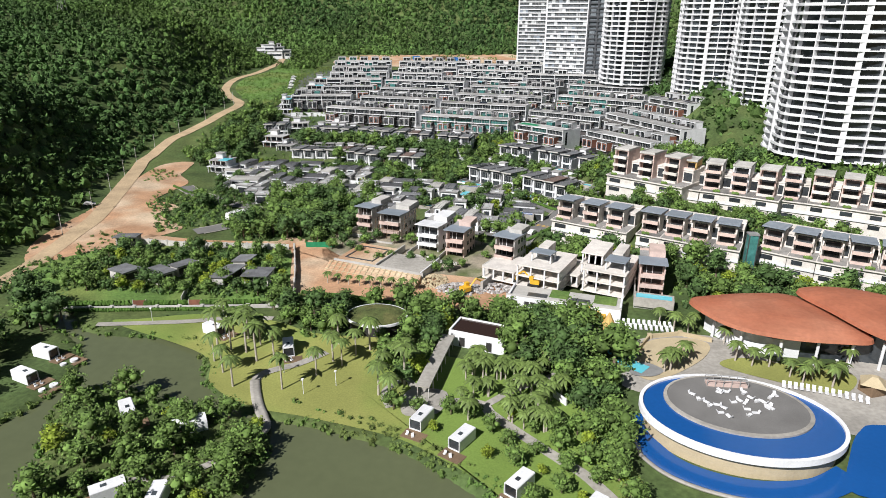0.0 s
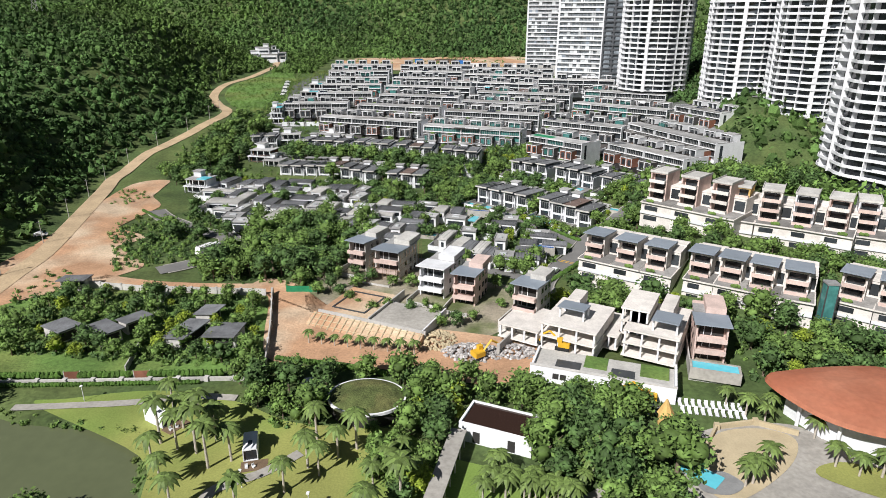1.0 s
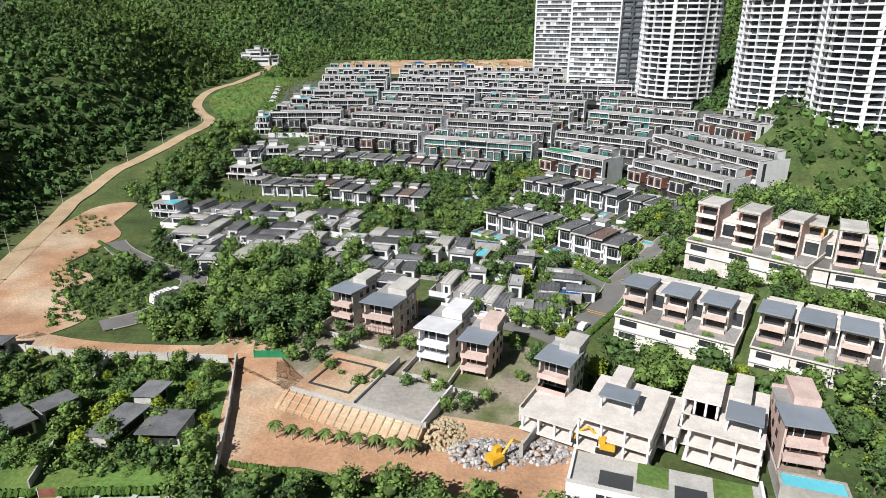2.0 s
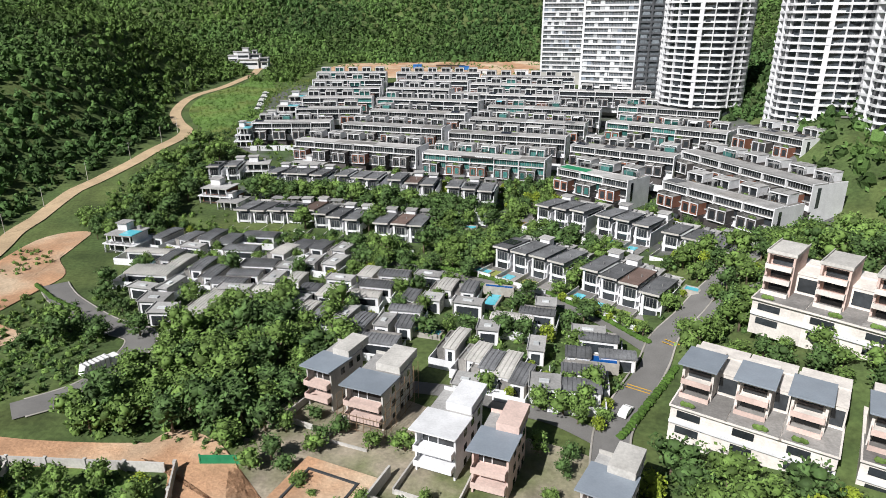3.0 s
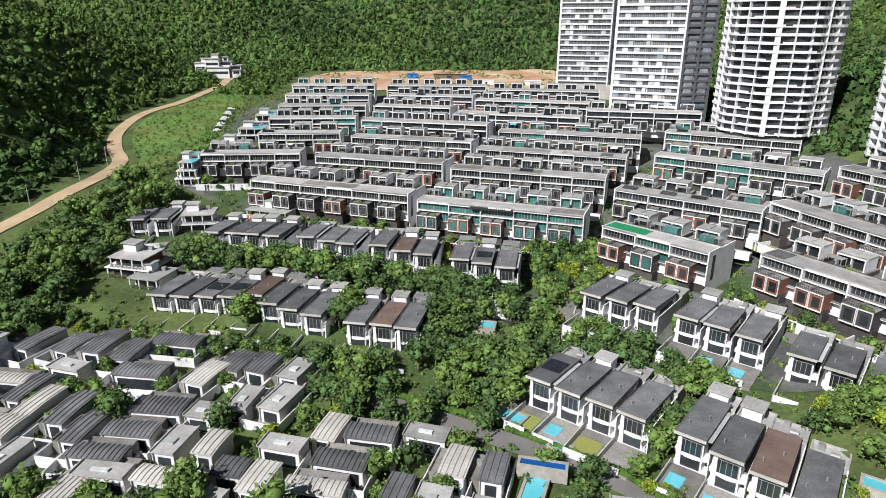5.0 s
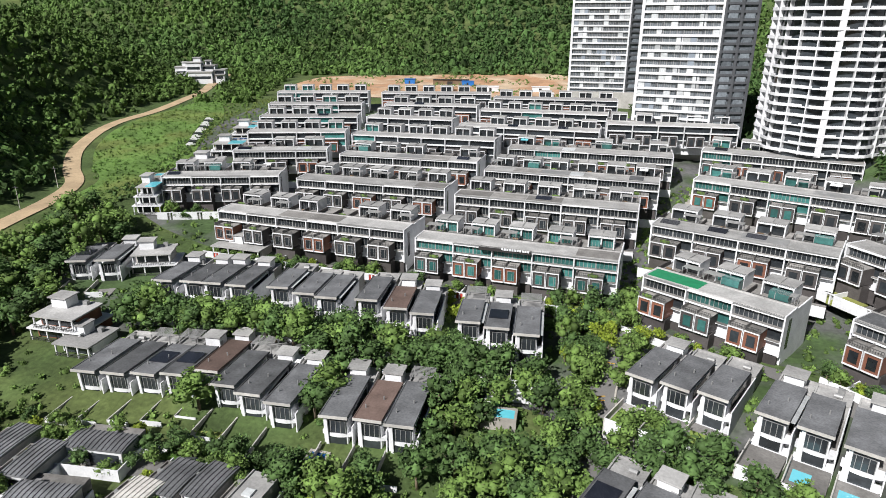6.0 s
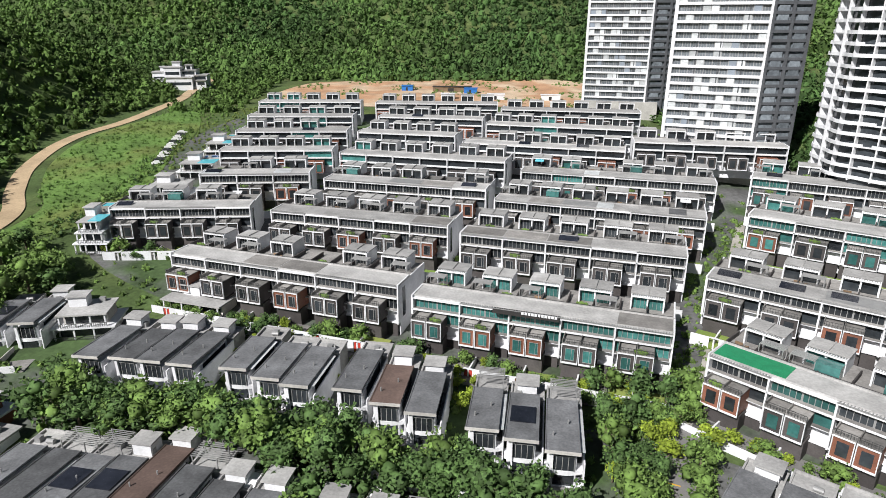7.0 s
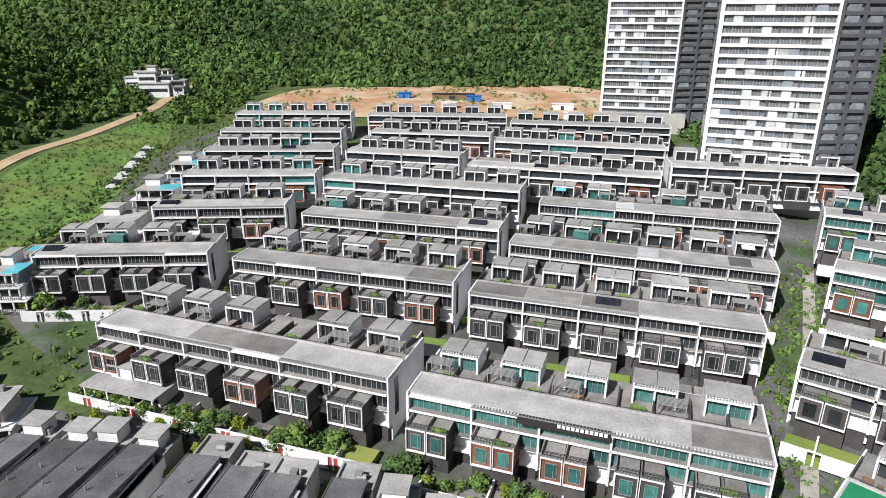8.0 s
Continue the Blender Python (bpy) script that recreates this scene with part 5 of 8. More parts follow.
# smaller annexes fill the plots between them
LANE_LINE = np.array(smooth_line([(22, 246), (12, 262), (-2, 276), (-22, 286), (-50, 297), (-80, 307), (-115, 313), (-150, 314)], 10))
ra = random.Random(64)
annexes = 0
for _ in range(900):
    zone = ra.choice(((-126, -60, 262, 308), (-62, -36, 246, 284), (-32, 8, 224, 276)))
    x, y = ra.uniform(zone[0], zone[1]), ra.uniform(zone[2], zone[3])
    w, d = ra.choice(((3.5, 7.0), (4.0, 8.0), (7.5, 4.0), (5.0, 5.0)))
    spots = [(x + w * i / 2, y + d * j / 2) for i in range(3) for j in range(3)]
    if annexes >= 24 or not all(free(px, py, 0.1) for px, py in spots):
        continue
    if min(np.hypot(LANE_LINE[:, 0] - px, LANE_LINE[:, 1] - py).min() for px, py in spots) < 4.5 or (x < -64 and y < 262) or (x > 0 and y < 232):
        continue
    courtyard_house(x, y, w, d, -8 + ra.uniform(-3, 3), ra.choice(("white", "white", "pale", "dark")), walled=False)
    annexes += 1


def pool_at(x, y, w, d, ang, z=None, mater=None, label="bright blue swimming pool with a pale rim"):
    z = gz(x, y) if z is None else z
    p = thing("swimming_pool", label, "pool", pose(x, y, z, 0, 0, ang), "pools")
    rim = Mb().box(-0.5, w + 0.5, -0.5, 0, -2, 0.6).box(-0.5, w + 0.5, d, d + 0.5, -2, 0.6).box(-0.5, 0, 0, d, -2, 0.6).box(w, w + 0.5, 0, d, -2, 0.6)
    part("rim", rim, M_PAVING, p)
    part("water", Mb().box(0, w, 0, d, -1.5, 0.42), mater or M_CYAN, p)


pool_at(-40.6, 251.6, 10.5, 2.4, -12, 26.6)
pool_at(-20.5, 268.5, 3.2, 7.5, -14, 26.6)
pool_at(-20.2, 276.3, 7.6, 1.6, -8, 28.6, M_POOL, "deep blue covered pool beside a low house")
pool_at(-24.5, 293, 5, 3, -30, 26.6)
pool_at(-14.8, 284.6, 3.5, 2.0, -30, 26.4)
pool_at(-33.5, 326, 7.5, 3, -6, 29.4)
pool_at(-63, 312.5, 3, 4, -10, 26.2, M_POOL)
pool_at(36.5, 164.6, 9.5, 3.2, -12, 27.6)
pool_at(-127.5, 282, 3, 6.5, -4, 26.4)
pool_at(32.5, 272.5, 3.5, 2.6, -31, 31.8)
pool_at(-99.3, 252, 2.4, 8, -4, 26.4, M_POOL)
pool_at(-152, 431, 8, 4, 8, 48.2)
pool_at(-151, 497, 8, 4, 8, 49.5, M_POOL)
pool_at(-154, 528, 8, 4, 8, 52.5)
pool_at(1.8, 238, 8.6, 3, -7, 28.2, M_POOL, "deep blue covered pool")


# ---- pink and grey stacked villas ----
def pv_podium(w):
    mb = Mb()
    mb.box(0, w, -4.5, 13, -5.0, 2.9)
    mb.box(-0.2, w + 0.2, -5.2, 13, 2.9, 3.3)
    return mb


def pv_void(w):
    mb = Mb()
    mb.box(1.2, w * 0.55, -4.62, -4.4, 0.7, 2.1)
    return mb


def pv_tower(storeys):
    """A tower room block with open loggias at the front."""
    mb = Mb()
    h = 3.3 + 2.95 * storeys
    mb.box(0.3, 0.75, -0.5, 9, 3.3, h).box(5.35, 5.8, -0.5, 9, 3.3, h)
    mb.box(0.75, 5.35, 1.3, 9, 3.3, h)
    for k in range(storeys):
        z = 3.3 + 2.95 * k
        mb.box(0.75, 5.35, -0.5, 1.3, z + 2.6, z + 2.95)
    return mb


def pv_balcony(k):
    z = 3.3 + 2.95 * k
    mb = Mb()
    mb.box(0.5, 5.6, -1.9, -0.5, z - 0.1, z + 0.15)
    mb.box(0.5, 5.6, -1.9, -1.75, z + 0.15, z + 0.95).box(0.5, 0.65, -1.75, -0.5, z + 0.15, z + 0.95).box(5.45, 5.6, -1.75, -0.5, z + 0.15, z + 0.95)
    return mb


def pv_window(k):
    z = 3.3 + 2.95 * k
    return Mb().box(1.1, 5.0, 1.15, 1.28, z + 0.2, z + 2.45)


def pv_slant(h):
    return Mb().hexa([(-0.3, -2.2, h + 0.75), (6.4, -2.2, h + 0.75), (6.4, 7.2, h + 0.05), (-0.3, 7.2, h + 0.05), (-0.3, -2.2, h + 1.0), (6.4, -2.2, h + 1.0), (6.4, 7.2, h + 0.3), (-0.3, 7.2, h + 0.3)])


def pv_flat(h):
    mb = Mb().box(0.1, 6.0, -0.8, 9.2, h, h + 0.3)
    mb.box(0.1, 6.0, -0.8, -0.6, h + 0.3, h + 0.7).box(0.1, 0.3, -0.6, 9.2, h + 0.3, h + 0.7).box(5.8, 6.0, -0.6, 9.2, h + 0.3, h + 0.7)
    return mb


def pv_side(w):
    mb = Mb()
    mb.box(5.8, w, 3.2, 12, 3.3, 7.6)
    mb.box(5.8, w, 3.0, 12, 7.6, 7.9)
    mb.box(0.5, w, 9.0, 13, 3.3, 8.2)
    return mb


def pv_side_window(w):
    return Mb().box(6.2, w - 0.3, 3.05, 3.18, 3.9, 6.9)


def stacked_villas(pts, z, storeys, slanted, tones):
    for i in range(len(pts) - 1):
        (x0, y0), (x1, y1) = pts[i], pts[i + 1]
        w, ang = math.hypot(x1 - x0, y1 - y0), math.degrees(math.atan2(y1 - y0, x1 - x0))
        w = round(w * 2) / 2
        v = thing("stacked_villa", "pink and white stacked villa with a grey slanting roof" if slanted else "pink and cream stacked villa with open balconies", "house", pose(x0, y0, z, 0, 0, ang), "stacked villas")
        built(x0, y0, ang, w, 13, -5)
        tone = tones[i % len(tones)]
        h = 3.3 + 2.95 * storeys
        key = f"{w}{storeys}"
        part("podium", shared("pvp" + key, lambda: pv_podium(w), M_CREAM), parent=v)
        part("garage_opening", shared("pvv" + key, lambda: pv_void(w), M_GLASS), parent=v)
        part("garage_opening", shared("pvv" + key, lambda: pv_void(w), M_GLASS), parent=v, at=pose(0, 0, -3.2))
        part("podium_terrace", shared("pvq" + key, lambda: Mb().box(0.1, w - 0.1, -5.1, 3.0, 3.3, 3.34), M_TERRACE), parent=v)
        part("podium_band", shared("pvd" + key, lambda: Mb().box(0, w, -5.0, -4.6, -0.5, 0.1), M_WHITE), parent=v)
        part("podium_planting", shared("pvg" + str(i % 2), plant_box, M_LEAF), parent=v, at=pose(1.5 + 2.5 * (i % 2), -4.6, 3.3))
        part("tower_room", shared("pvt" + key + tone.name, lambda: pv_tower(storeys), tone), parent=v)
        part("side_wing", shared("pvs" + key, lambda: pv_side(w), M_CREAM), parent=v)
        part("window", shared("pvw" + key, lambda: pv_side_window(w), M_GLASS), parent=v)
        for k in range(storeys):
            part("balcony", shared(f"pvb{k}" + tone.name, lambda: pv_balcony(k), M_PINK if tone != M_PINK else M_CREAM), parent=v)
            part("window", shared(f"pvx{k}", lambda: pv_window(k), M_GLASS), parent=v)
        if slanted:
            part("roof", shared(f"pvr{storeys}", lambda: pv_slant(h), M_BLUEROOF), parent=v, label="slanting blue-grey roof plate")
        else:
            part("roof", shared(f"pvf{storeys}", lambda: pv_flat(h), M_CONCRETE), parent=v)


stacked_villas([(18.3, 218), (26.5, 213.5), (34, 209.5), (41.5, 205.5)], 31.2, 2, True, (M_CREAM, M_CREAM, M_CREAM))
stacked_villas([(44.5, 205), (51.3, 201.5), (58, 198), (65, 194.5), (72, 191.5)], 31.4, 2, True, (M_CREAM,))
stacked_villas([(79.6, 196.5), (86.5, 191.8), (93, 188), (99.5, 184.5), (106.5, 181.5), (113, 178)], 30.4, 2, True, (M_CREAM,))
stacked_villas([(40.2, 244), (48.3, 238), (56, 232), (63.5, 226)], 41.5, 3, False, (M_PINK, M_PINK, M_PINK))
stacked_villas([(61.7, 233.5), (69.4, 229.6), (77.5, 226), (85, 222), (92, 218)], 40.0, 3, False, (M_ORANGE, M_CREAM, M_WHITE, M_PINK))
stacked_villas([(94, 224), (102, 220.5), (109.5, 216.5), (117, 212.5), (124, 208.5)], 39.0, 3, False, (M_WHITE, M_PINK, M_PINK, M_PINK))


# ---- villas under construction ----
def frame_villa(x, y, ang, w, d, storeys, roof=None, body=None, top=True, label="unfinished concrete villa frame with open storeys", step=3.2, z=None):
    """Open concrete frame: slabs, columns, back wall and party walls."""
    z = gz(x, y) if z is None else z
    v = thing("unfinished_villa", label, "house", pose(x, y, z, 0, 0, ang), "building site villas")
    built(x, y, ang, w, d)
    body = body or M_CREAM
    for k in range(storeys + 1):
        inset = 0 if k < storeys else 0.0
        part("slab", Mb().box(-0.2, w + 0.2, -0.3 + inset, d, k * step - 0.35, k * step), body, v)
    for k in range(storeys):
        for i in range(4):
            xx = 0.1 + (w - 0.6) * i / 3
            part("column", shared(f"col{step}", lambda: Mb().box(0, 0.4, 0, 0.4, 0, step - 0.3), M_WHITE), parent=v, at=pose(xx, 0, k * step))
        part("back_wall", Mb().box(0, w, d * 0.55, d * 0.55 + 0.25, k * step, (k + 1) * step - 0.35), body, v)
        part("side_wall", Mb().box(w - 0.25, w, 0.4, d, k * step, (k + 1) * step - 0.35), body, v)
        part("side_wall", Mb().box(0, 0.25, d * 0.3, d, k * step, (k + 1) * step - 0.35), body, v)
    if roof:
        rx0, rx1, ry0, ry1 = roof
        h = storeys * step
        for xx, yy in ((rx0 + 0.2, ry0 + 1), (rx1 - 0.6, ry0 + 1), (rx0 + 0.2, ry1 - 0.6), (rx1 - 0.6, ry1 - 0.6)):
            part("column", shared("rcol", lambda: Mb().box(0, 0.4, 0, 0.4, 0, 2.6), M_WHITE), parent=v, at=pose(xx, yy, h))
        part("roof", Mb().hexa([(rx0, ry0, h + 2.9), (rx1, ry0, h + 2.9), (rx1, ry1, h + 2.4), (rx0, ry1, h + 2.4), (rx0, ry0, h + 3.15), (rx1, ry0, h + 3.15), (rx1, ry1, h + 2.65), (rx0, ry1, h + 2.65)]), M_BLUEROOF, v, "slanting blue-grey roof plate")
        part("stair_block", Mb().box(rx0 + 0.5, rx0 + 3.6, ry1 + 0.4, d, h, h + 3.0), body, v)
    return v


def tower_villa(x, y, ang, z, storeys, tone, label, finished=False, w=7.0, d=13.0):
    v = thing("detached_villa", label, "house", pose(x, y, z, 0, 0, ang), "building site villas")
    built(x, y, ang, w, d)
    h = 3.0 * storeys
    part("wall", Mb().box(0, w, 1.4, d, -1.5, h).box(0, 0.35, -0.2, 1.4, -1.5, h).box(w - 0.35, w, -0.2, 1.4, -1.5, h), tone, v)
    part("rear_block", Mb().box(w * 0.35, w, d * 0.55, d + 2.5, h, h + 1.8), tone, v)
    part("roof", Mb().hexa([(-0.6, -1.6, h + 0.75), (w + 0.5, -1.6, h + 0.75), (w + 0.5, 6.5, h + 0.1), (-0.6, 6.5, h + 0.1), (-0.6, -1.6, h + 1.0), (w + 0.5, -1.6, h + 1.0), (w + 0.5, 6.5, h + 0.35), (-0.6, 6.5, h + 0.35)]), M_WHITE if finished else M_BLUEROOF, v)
    part("flat_roof", Mb().box(-0.2, w + 0.2, 6.4, d + 0.2, h, h + 0.25), M_ROOF, v)
    part("parapet", Mb().box(-0.2, w + 0.2, d, d + 0.2, h + 0.25, h + 0.9), tone, v)
    part("yard_wall", Mb().box(-1.0, -0.7, -7, d + 2, -1.5, 1.9), M_CONCRETE, v)
    part("yard_wall", Mb().box(-0.7, w, -7, -6.7, -1.5, 1.5), M_CONCRETE, v)
    part("yard", Mb().box(-0.7, w + 0.6, -6.7, 1.4, -1.5, 0.3), M_YARD, v)
    for k in range(storeys):
        z0 = 3.0 * k
        for q in (0.28, 0.55, 0.8):
            part("side_window", shared("svw", lambda: Mb().box(-0.05, 0.05, 0, 1.3, 0.9, 2.3), M_GLASS), parent=v, at=pose(0, d * q, z0))
            part("side_window", shared("svw", lambda: Mb().box(-0.05, 0.05, 0, 1.3, 0.9, 2.3), M_GLASS), parent=v, at=pose(w, d * q, z0))
        part("window", Mb().box(0.8, w - 0.8, 1.25, 1.38, z0 + 0.3, z0 + 2.5), M_GLASS if finished else M_DARK, v)
        for mx in (w / 2 - 0.1, w / 4):
            part("mullion", Mb().box(mx, mx + 0.15, 1.1, 1.3, z0 + 0.3, z0 + 2.5), M_WHITE, v)
        if k:
            part("balcony", Mb().box(0.2, w - 0.2, -1.6, 1.4, z0 - 0.25, z0).box(0.2, w - 0.2, -1.6, -1.45, z0, z0 + 0.9).box(0.2, 0.35, -1.45, 0, z0, z0 + 0.9).box(w - 0.35, w - 0.2, -1.45, 0, z0, z0 + 0.9), M_PINK if not finished else M_WHITE, v)
    return v


tower_villa(-53.4, 219.1, -20, 25.65, 3, M_CONCRETE, "pink and grey unfinished three-storey villa", False, 6.0, 11)
v2 = tower_villa(-44.2, 214.0, -16, 25.0, 3, M_CONCRETE, "grey villa wrapped in bamboo scaffolding", False, 8.0)
for i in range(8):
    part("scaffold_pole", Mb().beam((-0.9, -1.9 + i * 2.1, -1.5), (-0.9, -1.9 + i * 2.1, 7.8), 0.07), M_WOOD, v2)
    part("scaffold_pole", Mb().beam((9.4, -1.9 + i * 2.1, -1.5), (9.4, -1.9 + i * 2.1, 9.5), 0.07), M_WOOD, v2)
    part("scaffold_pole", Mb().beam((-0.9 + i * 1.45, -2.4, -1.5), (-0.9 + i * 1.45, -2.4, 5.0), 0.07), M_WOOD, v2)
for k in range(6):
    part("scaffold_rail", Mb().beam((-0.9, -2.4, k * 1.6), (-0.9, 13, k * 1.6), 0.06).beam((9.4, -2.4, k * 1.6), (9.4, 13, k * 1.6), 0.06), M_WOOD, v2)
    if k < 4:
        part("scaffold_rail", Mb().beam((-0.9, -2.4, k * 1.5), (9.4, -2.4, k * 1.5), 0.06), M_WOOD, v2)
tower_villa(-28.9, 201.6, -17, 25.2, 3, M_WHITE, "white finished three-storey villa with glass balconies", True, 7.5)
tower_villa(-18.9, 197.2, -15, 25.1, 3, M_PINK, "pink brick-toned unfinished villa with a slanting roof", False, 6.2, 11)
tower_villa(38.3, 171.5, -10, 26.0, 3, M_PINK, "narrow pink villa with a slanting grey roof", False, 6.8, 12)
frame_villa(-6, 177.5, -24, 10, 13, 1, None, z=27.0)
tower_villa(-2.6, 187.2, -24, 27.2, 3, M_CONCRETE, "bare concrete villa with open storeys", False, 6.4, 9)
frame_villa(3.8, 173.5, -23, 13, 16, 2, (2.5, 9, 3.5, 9), z=26.6)
frame_villa(22.6, 172, -22, 12, 18, 2, (5.5, 11.5, 1.0, 8), z=26.6)
frame_villa(22.6, 177, -22, 6.2, 12, 3, None, z=26.6)
frame_villa(16.5, 176, -22, 5.5, 13, 1, None, z=26.6)

# the long white retaining front
wall_front = thing("retaining_wall", "long white rendered retaining wall with square openings", "wall", pose(1.2, 161.3, 24.5, 0, 0, -12.7))
part("face", Mb().box(0, 30.5, 0, 0.5, -0.5, 4.0).box(30.0, 30.5, 0.5, 10, -0.5, 4.2).box(0, 0.5, 0.5, 10, -0.5, 3.6), M_WHITE, wall_front)
part("coping", Mb().box(-0.1, 30.6, -0.1, 0.6, 4.0, 4.2), M_CONCRETE, wall_front)
part("deck", Mb().box(0.5, 30, 0.5, 10, 2.6, 2.9), M_CONCRETE, wall_front)
for x in (5.0, 6.6, 10.5, 19.5, 22.6):
    part("opening", Mb().box(x, x + 1.3, -0.06, 0.02, 1.4, 2.7), M_DARK, wall_front)
for x0, x1 in ((5, 10.5), (17, 22)):
    part("pit", Mb().box(x0, x1, 2.0, 6.0, 2.9, 2.96), M_CARDARK, wall_front)
for x0, x1 in ((11, 16), (23, 29)):
    part("weedy_bed", Mb().box(x0, x1, 4.5, 9.8, 2.9, 3.05), M_MEADOW, wall_front)

# building pads and the timber-framed bank
pad = thing("building_pad", "levelled red earth pad with a walled edge", "platform", pose(-53.3, 185.0, 24, 0, 0, -18) @ Matrix.Diagonal((1, 1, 0.62, 1)))
part("fill", Mb().box(0, 14.5, 0.3, 17, 0, 5.6), M_EARTH, pad)
part("edge_wall", Mb().box(-0.3, 31, -0.1, 0.3, 0, 6.1).box(14.5, 14.9, 0.3, 20, 0, 6.6), M_CONCRETE, pad)
part("footing", Mb().box(2, 12, 3, 3.4, 5.6, 6.0).box(2, 12, 14, 14.4, 5.6, 6.0).box(2, 2.4, 3.4, 14, 5.6, 6.0).box(11.6, 12, 3.4, 14, 5.6, 6.0), M_CARDARK, pad)
part("paved_yard", Mb().box(14.9, 30, 0.3, 13, 0, 5.5), M_PAVING, pad)
part("boundary_wall", Mb().box(30, 30.4, -0.1, 14, 0, 6.4), M_WHITE, pad)
bank = thing("timbered_bank", "earth bank held by a pale timber lattice", "bank", pose(-53.6, 184.4, 24.4, 0, 0, -18) @ Matrix.Diagonal((1, 1, 0.72, 1)))
part("slope", Mb().hexa([(-1, -6, 0), (31, -6, 0), (31, -0.1, 0), (-1, -0.1, 0), (-1, -5.9, 0.1), (31, -5.9, 0.1), (31, -0.12, 4.2), (-1, -0.12, 4.2)]), M_EARTH, bank)
for i in range(17):
    x = i * 1.9
    part("lattice_post", shared("lpost", lambda: Mb().beam((0, -6.0, 0.15), (0, -0.2, 4.5), 0.16), M_SAND), parent=bank, at=pose(x, 0, 0))
for k in range(4):
    q = (k + 0.6) / 4
    part("lattice_rail", Mb().beam((-1, -6 + 5.8 * q, 4.3 * q + 0.2), (31, -6 + 5.8 * q, 4.3 * q + 0.2), 0.15), M_SAND, bank)


def rubble(name, cx, cy, rx, ry, n, label, material, seed):
    rg = random.Random(seed)
    mb = Mb()
    for i in range(n):
        a, q = rg.uniform(0, 6.28), math.sqrt(rg.uniform(0, 1))
        x, y = cx + rx * q * math.cos(a), cy + ry * q * math.sin(a)
        z = gz(x, y) + 0.2 + (1 - q) * 1.6
        s = rg.uniform(0.15, 0.6)
        blob(mb, (x, y, z), s, rg, 3, 5, 0.7)
    return tagged(part(name, mb, material), label, "rubble", kind="stuff")


rubble("rubble_heap", -12, 171, 7.5, 4.5, 420, "heap of grey broken concrete", M_RUBBLE, 1)
rubble("rubble_heap", -2, 172.5, 5.5, 3.5, 260, "heap of grey broken concrete", M_RUBBLE, 2)
rubble("stone_bank", -21, 176, 5, 5, 260, "bank of pale broken stone", M_SAND, 3)
rubble("rubble_heap", 20, 152.5, 8, 2.5, 200, "grey demolition rubble below a white wall", M_RUBBLE, 4)


def excavator(x, y, z, ang):
    e = thing("excavator", "yellow tracked excavator on the building site", "excavator", pose(x, y, z, 0, 0, ang), "excavators")
    part("track", Mb().box(-1.6, 1.6, -1.3, -0.75, 0, 0.8), M_TYRE, e)
    part("track", Mb().box(-1.6, 1.6, 0.75, 1.3, 0, 0.8), M_TYRE, e)
    part("body", Mb().box(-1.7, 0.9, -1.2, 1.2, 0.8, 2.0), M_YELLOW, e)
    cab = part("cab", Mb().box(0.0, 1.2, 0.1, 1.15, 2.0, 3.0), M_YELLOW, e)
    part("cab_window", Mb().box(1.2, 1.26, 0.2, 1.05, 1.9, 2.9), M_GLASS, cab)
    part("boom", Mb().beam((0.9, -0.3, 1.6), (3.2, -0.3, 3.9), 0.28).beam((3.2, -0.3, 3.9), (5.0, -0.3, 2.6), 0.24), M_YELLOW, e)
    part("stick", Mb().beam((5.0, -0.3, 2.7), (5.6, -0.3, 0.8), 0.2), M_YELLOW, e)
    part("bucket", Mb().hexa([(5.2, -0.8, 0.1), (6.2, -0.8, 0.3), (6.2, 0.2, 0.3), (5.2, 0.2, 0.1), (5.3, -0.8, 0.9), (6.0, -0.8, 0.9), (6.0, 0.2, 0.9), (5.3, 0.2, 0.9)]), M_TYRE, e)


excavator(-10.3, 168.6, 25.2, 40)
excavator(9, 172.0, 27.0, 165)
excavator(25.5, 155.2, 24.8, 170)


# ---- lakeside garden ----
def cabin_shell(w, d):
    """A white cabin open at one end, in one folded piece."""
    outer = [(0, 0.2), (w, 0.2), (w, 3.1), (w - 0.2, 3.3), (0.2, 3.3), (0, 3.1)]
    inner = [(0.2, 0.4), (w - 0.2, 0.4), (w - 0.2, 3.0), (w - 0.25, 3.05), (0.25, 3.05), (0.2, 3.0)]
    mb = Mb()
    for pts, y in ((outer, 0), (outer, d), (inner, 0), (inner, 0.5)):
        mb.v += [(x, y, z) for x, z in pts]
    for i in range(6):
        k = (i + 1) % 6
        mb.f += [(i, k, 6 + k, 6 + i)[::-1], (i, k, 12 + k, 12 + i), (12 + i, 12 + k, 18 + k, 18 + i)]
    mb.f += [tuple(range(6, 12))[::-1], tuple(range(18, 24))]
    return mb


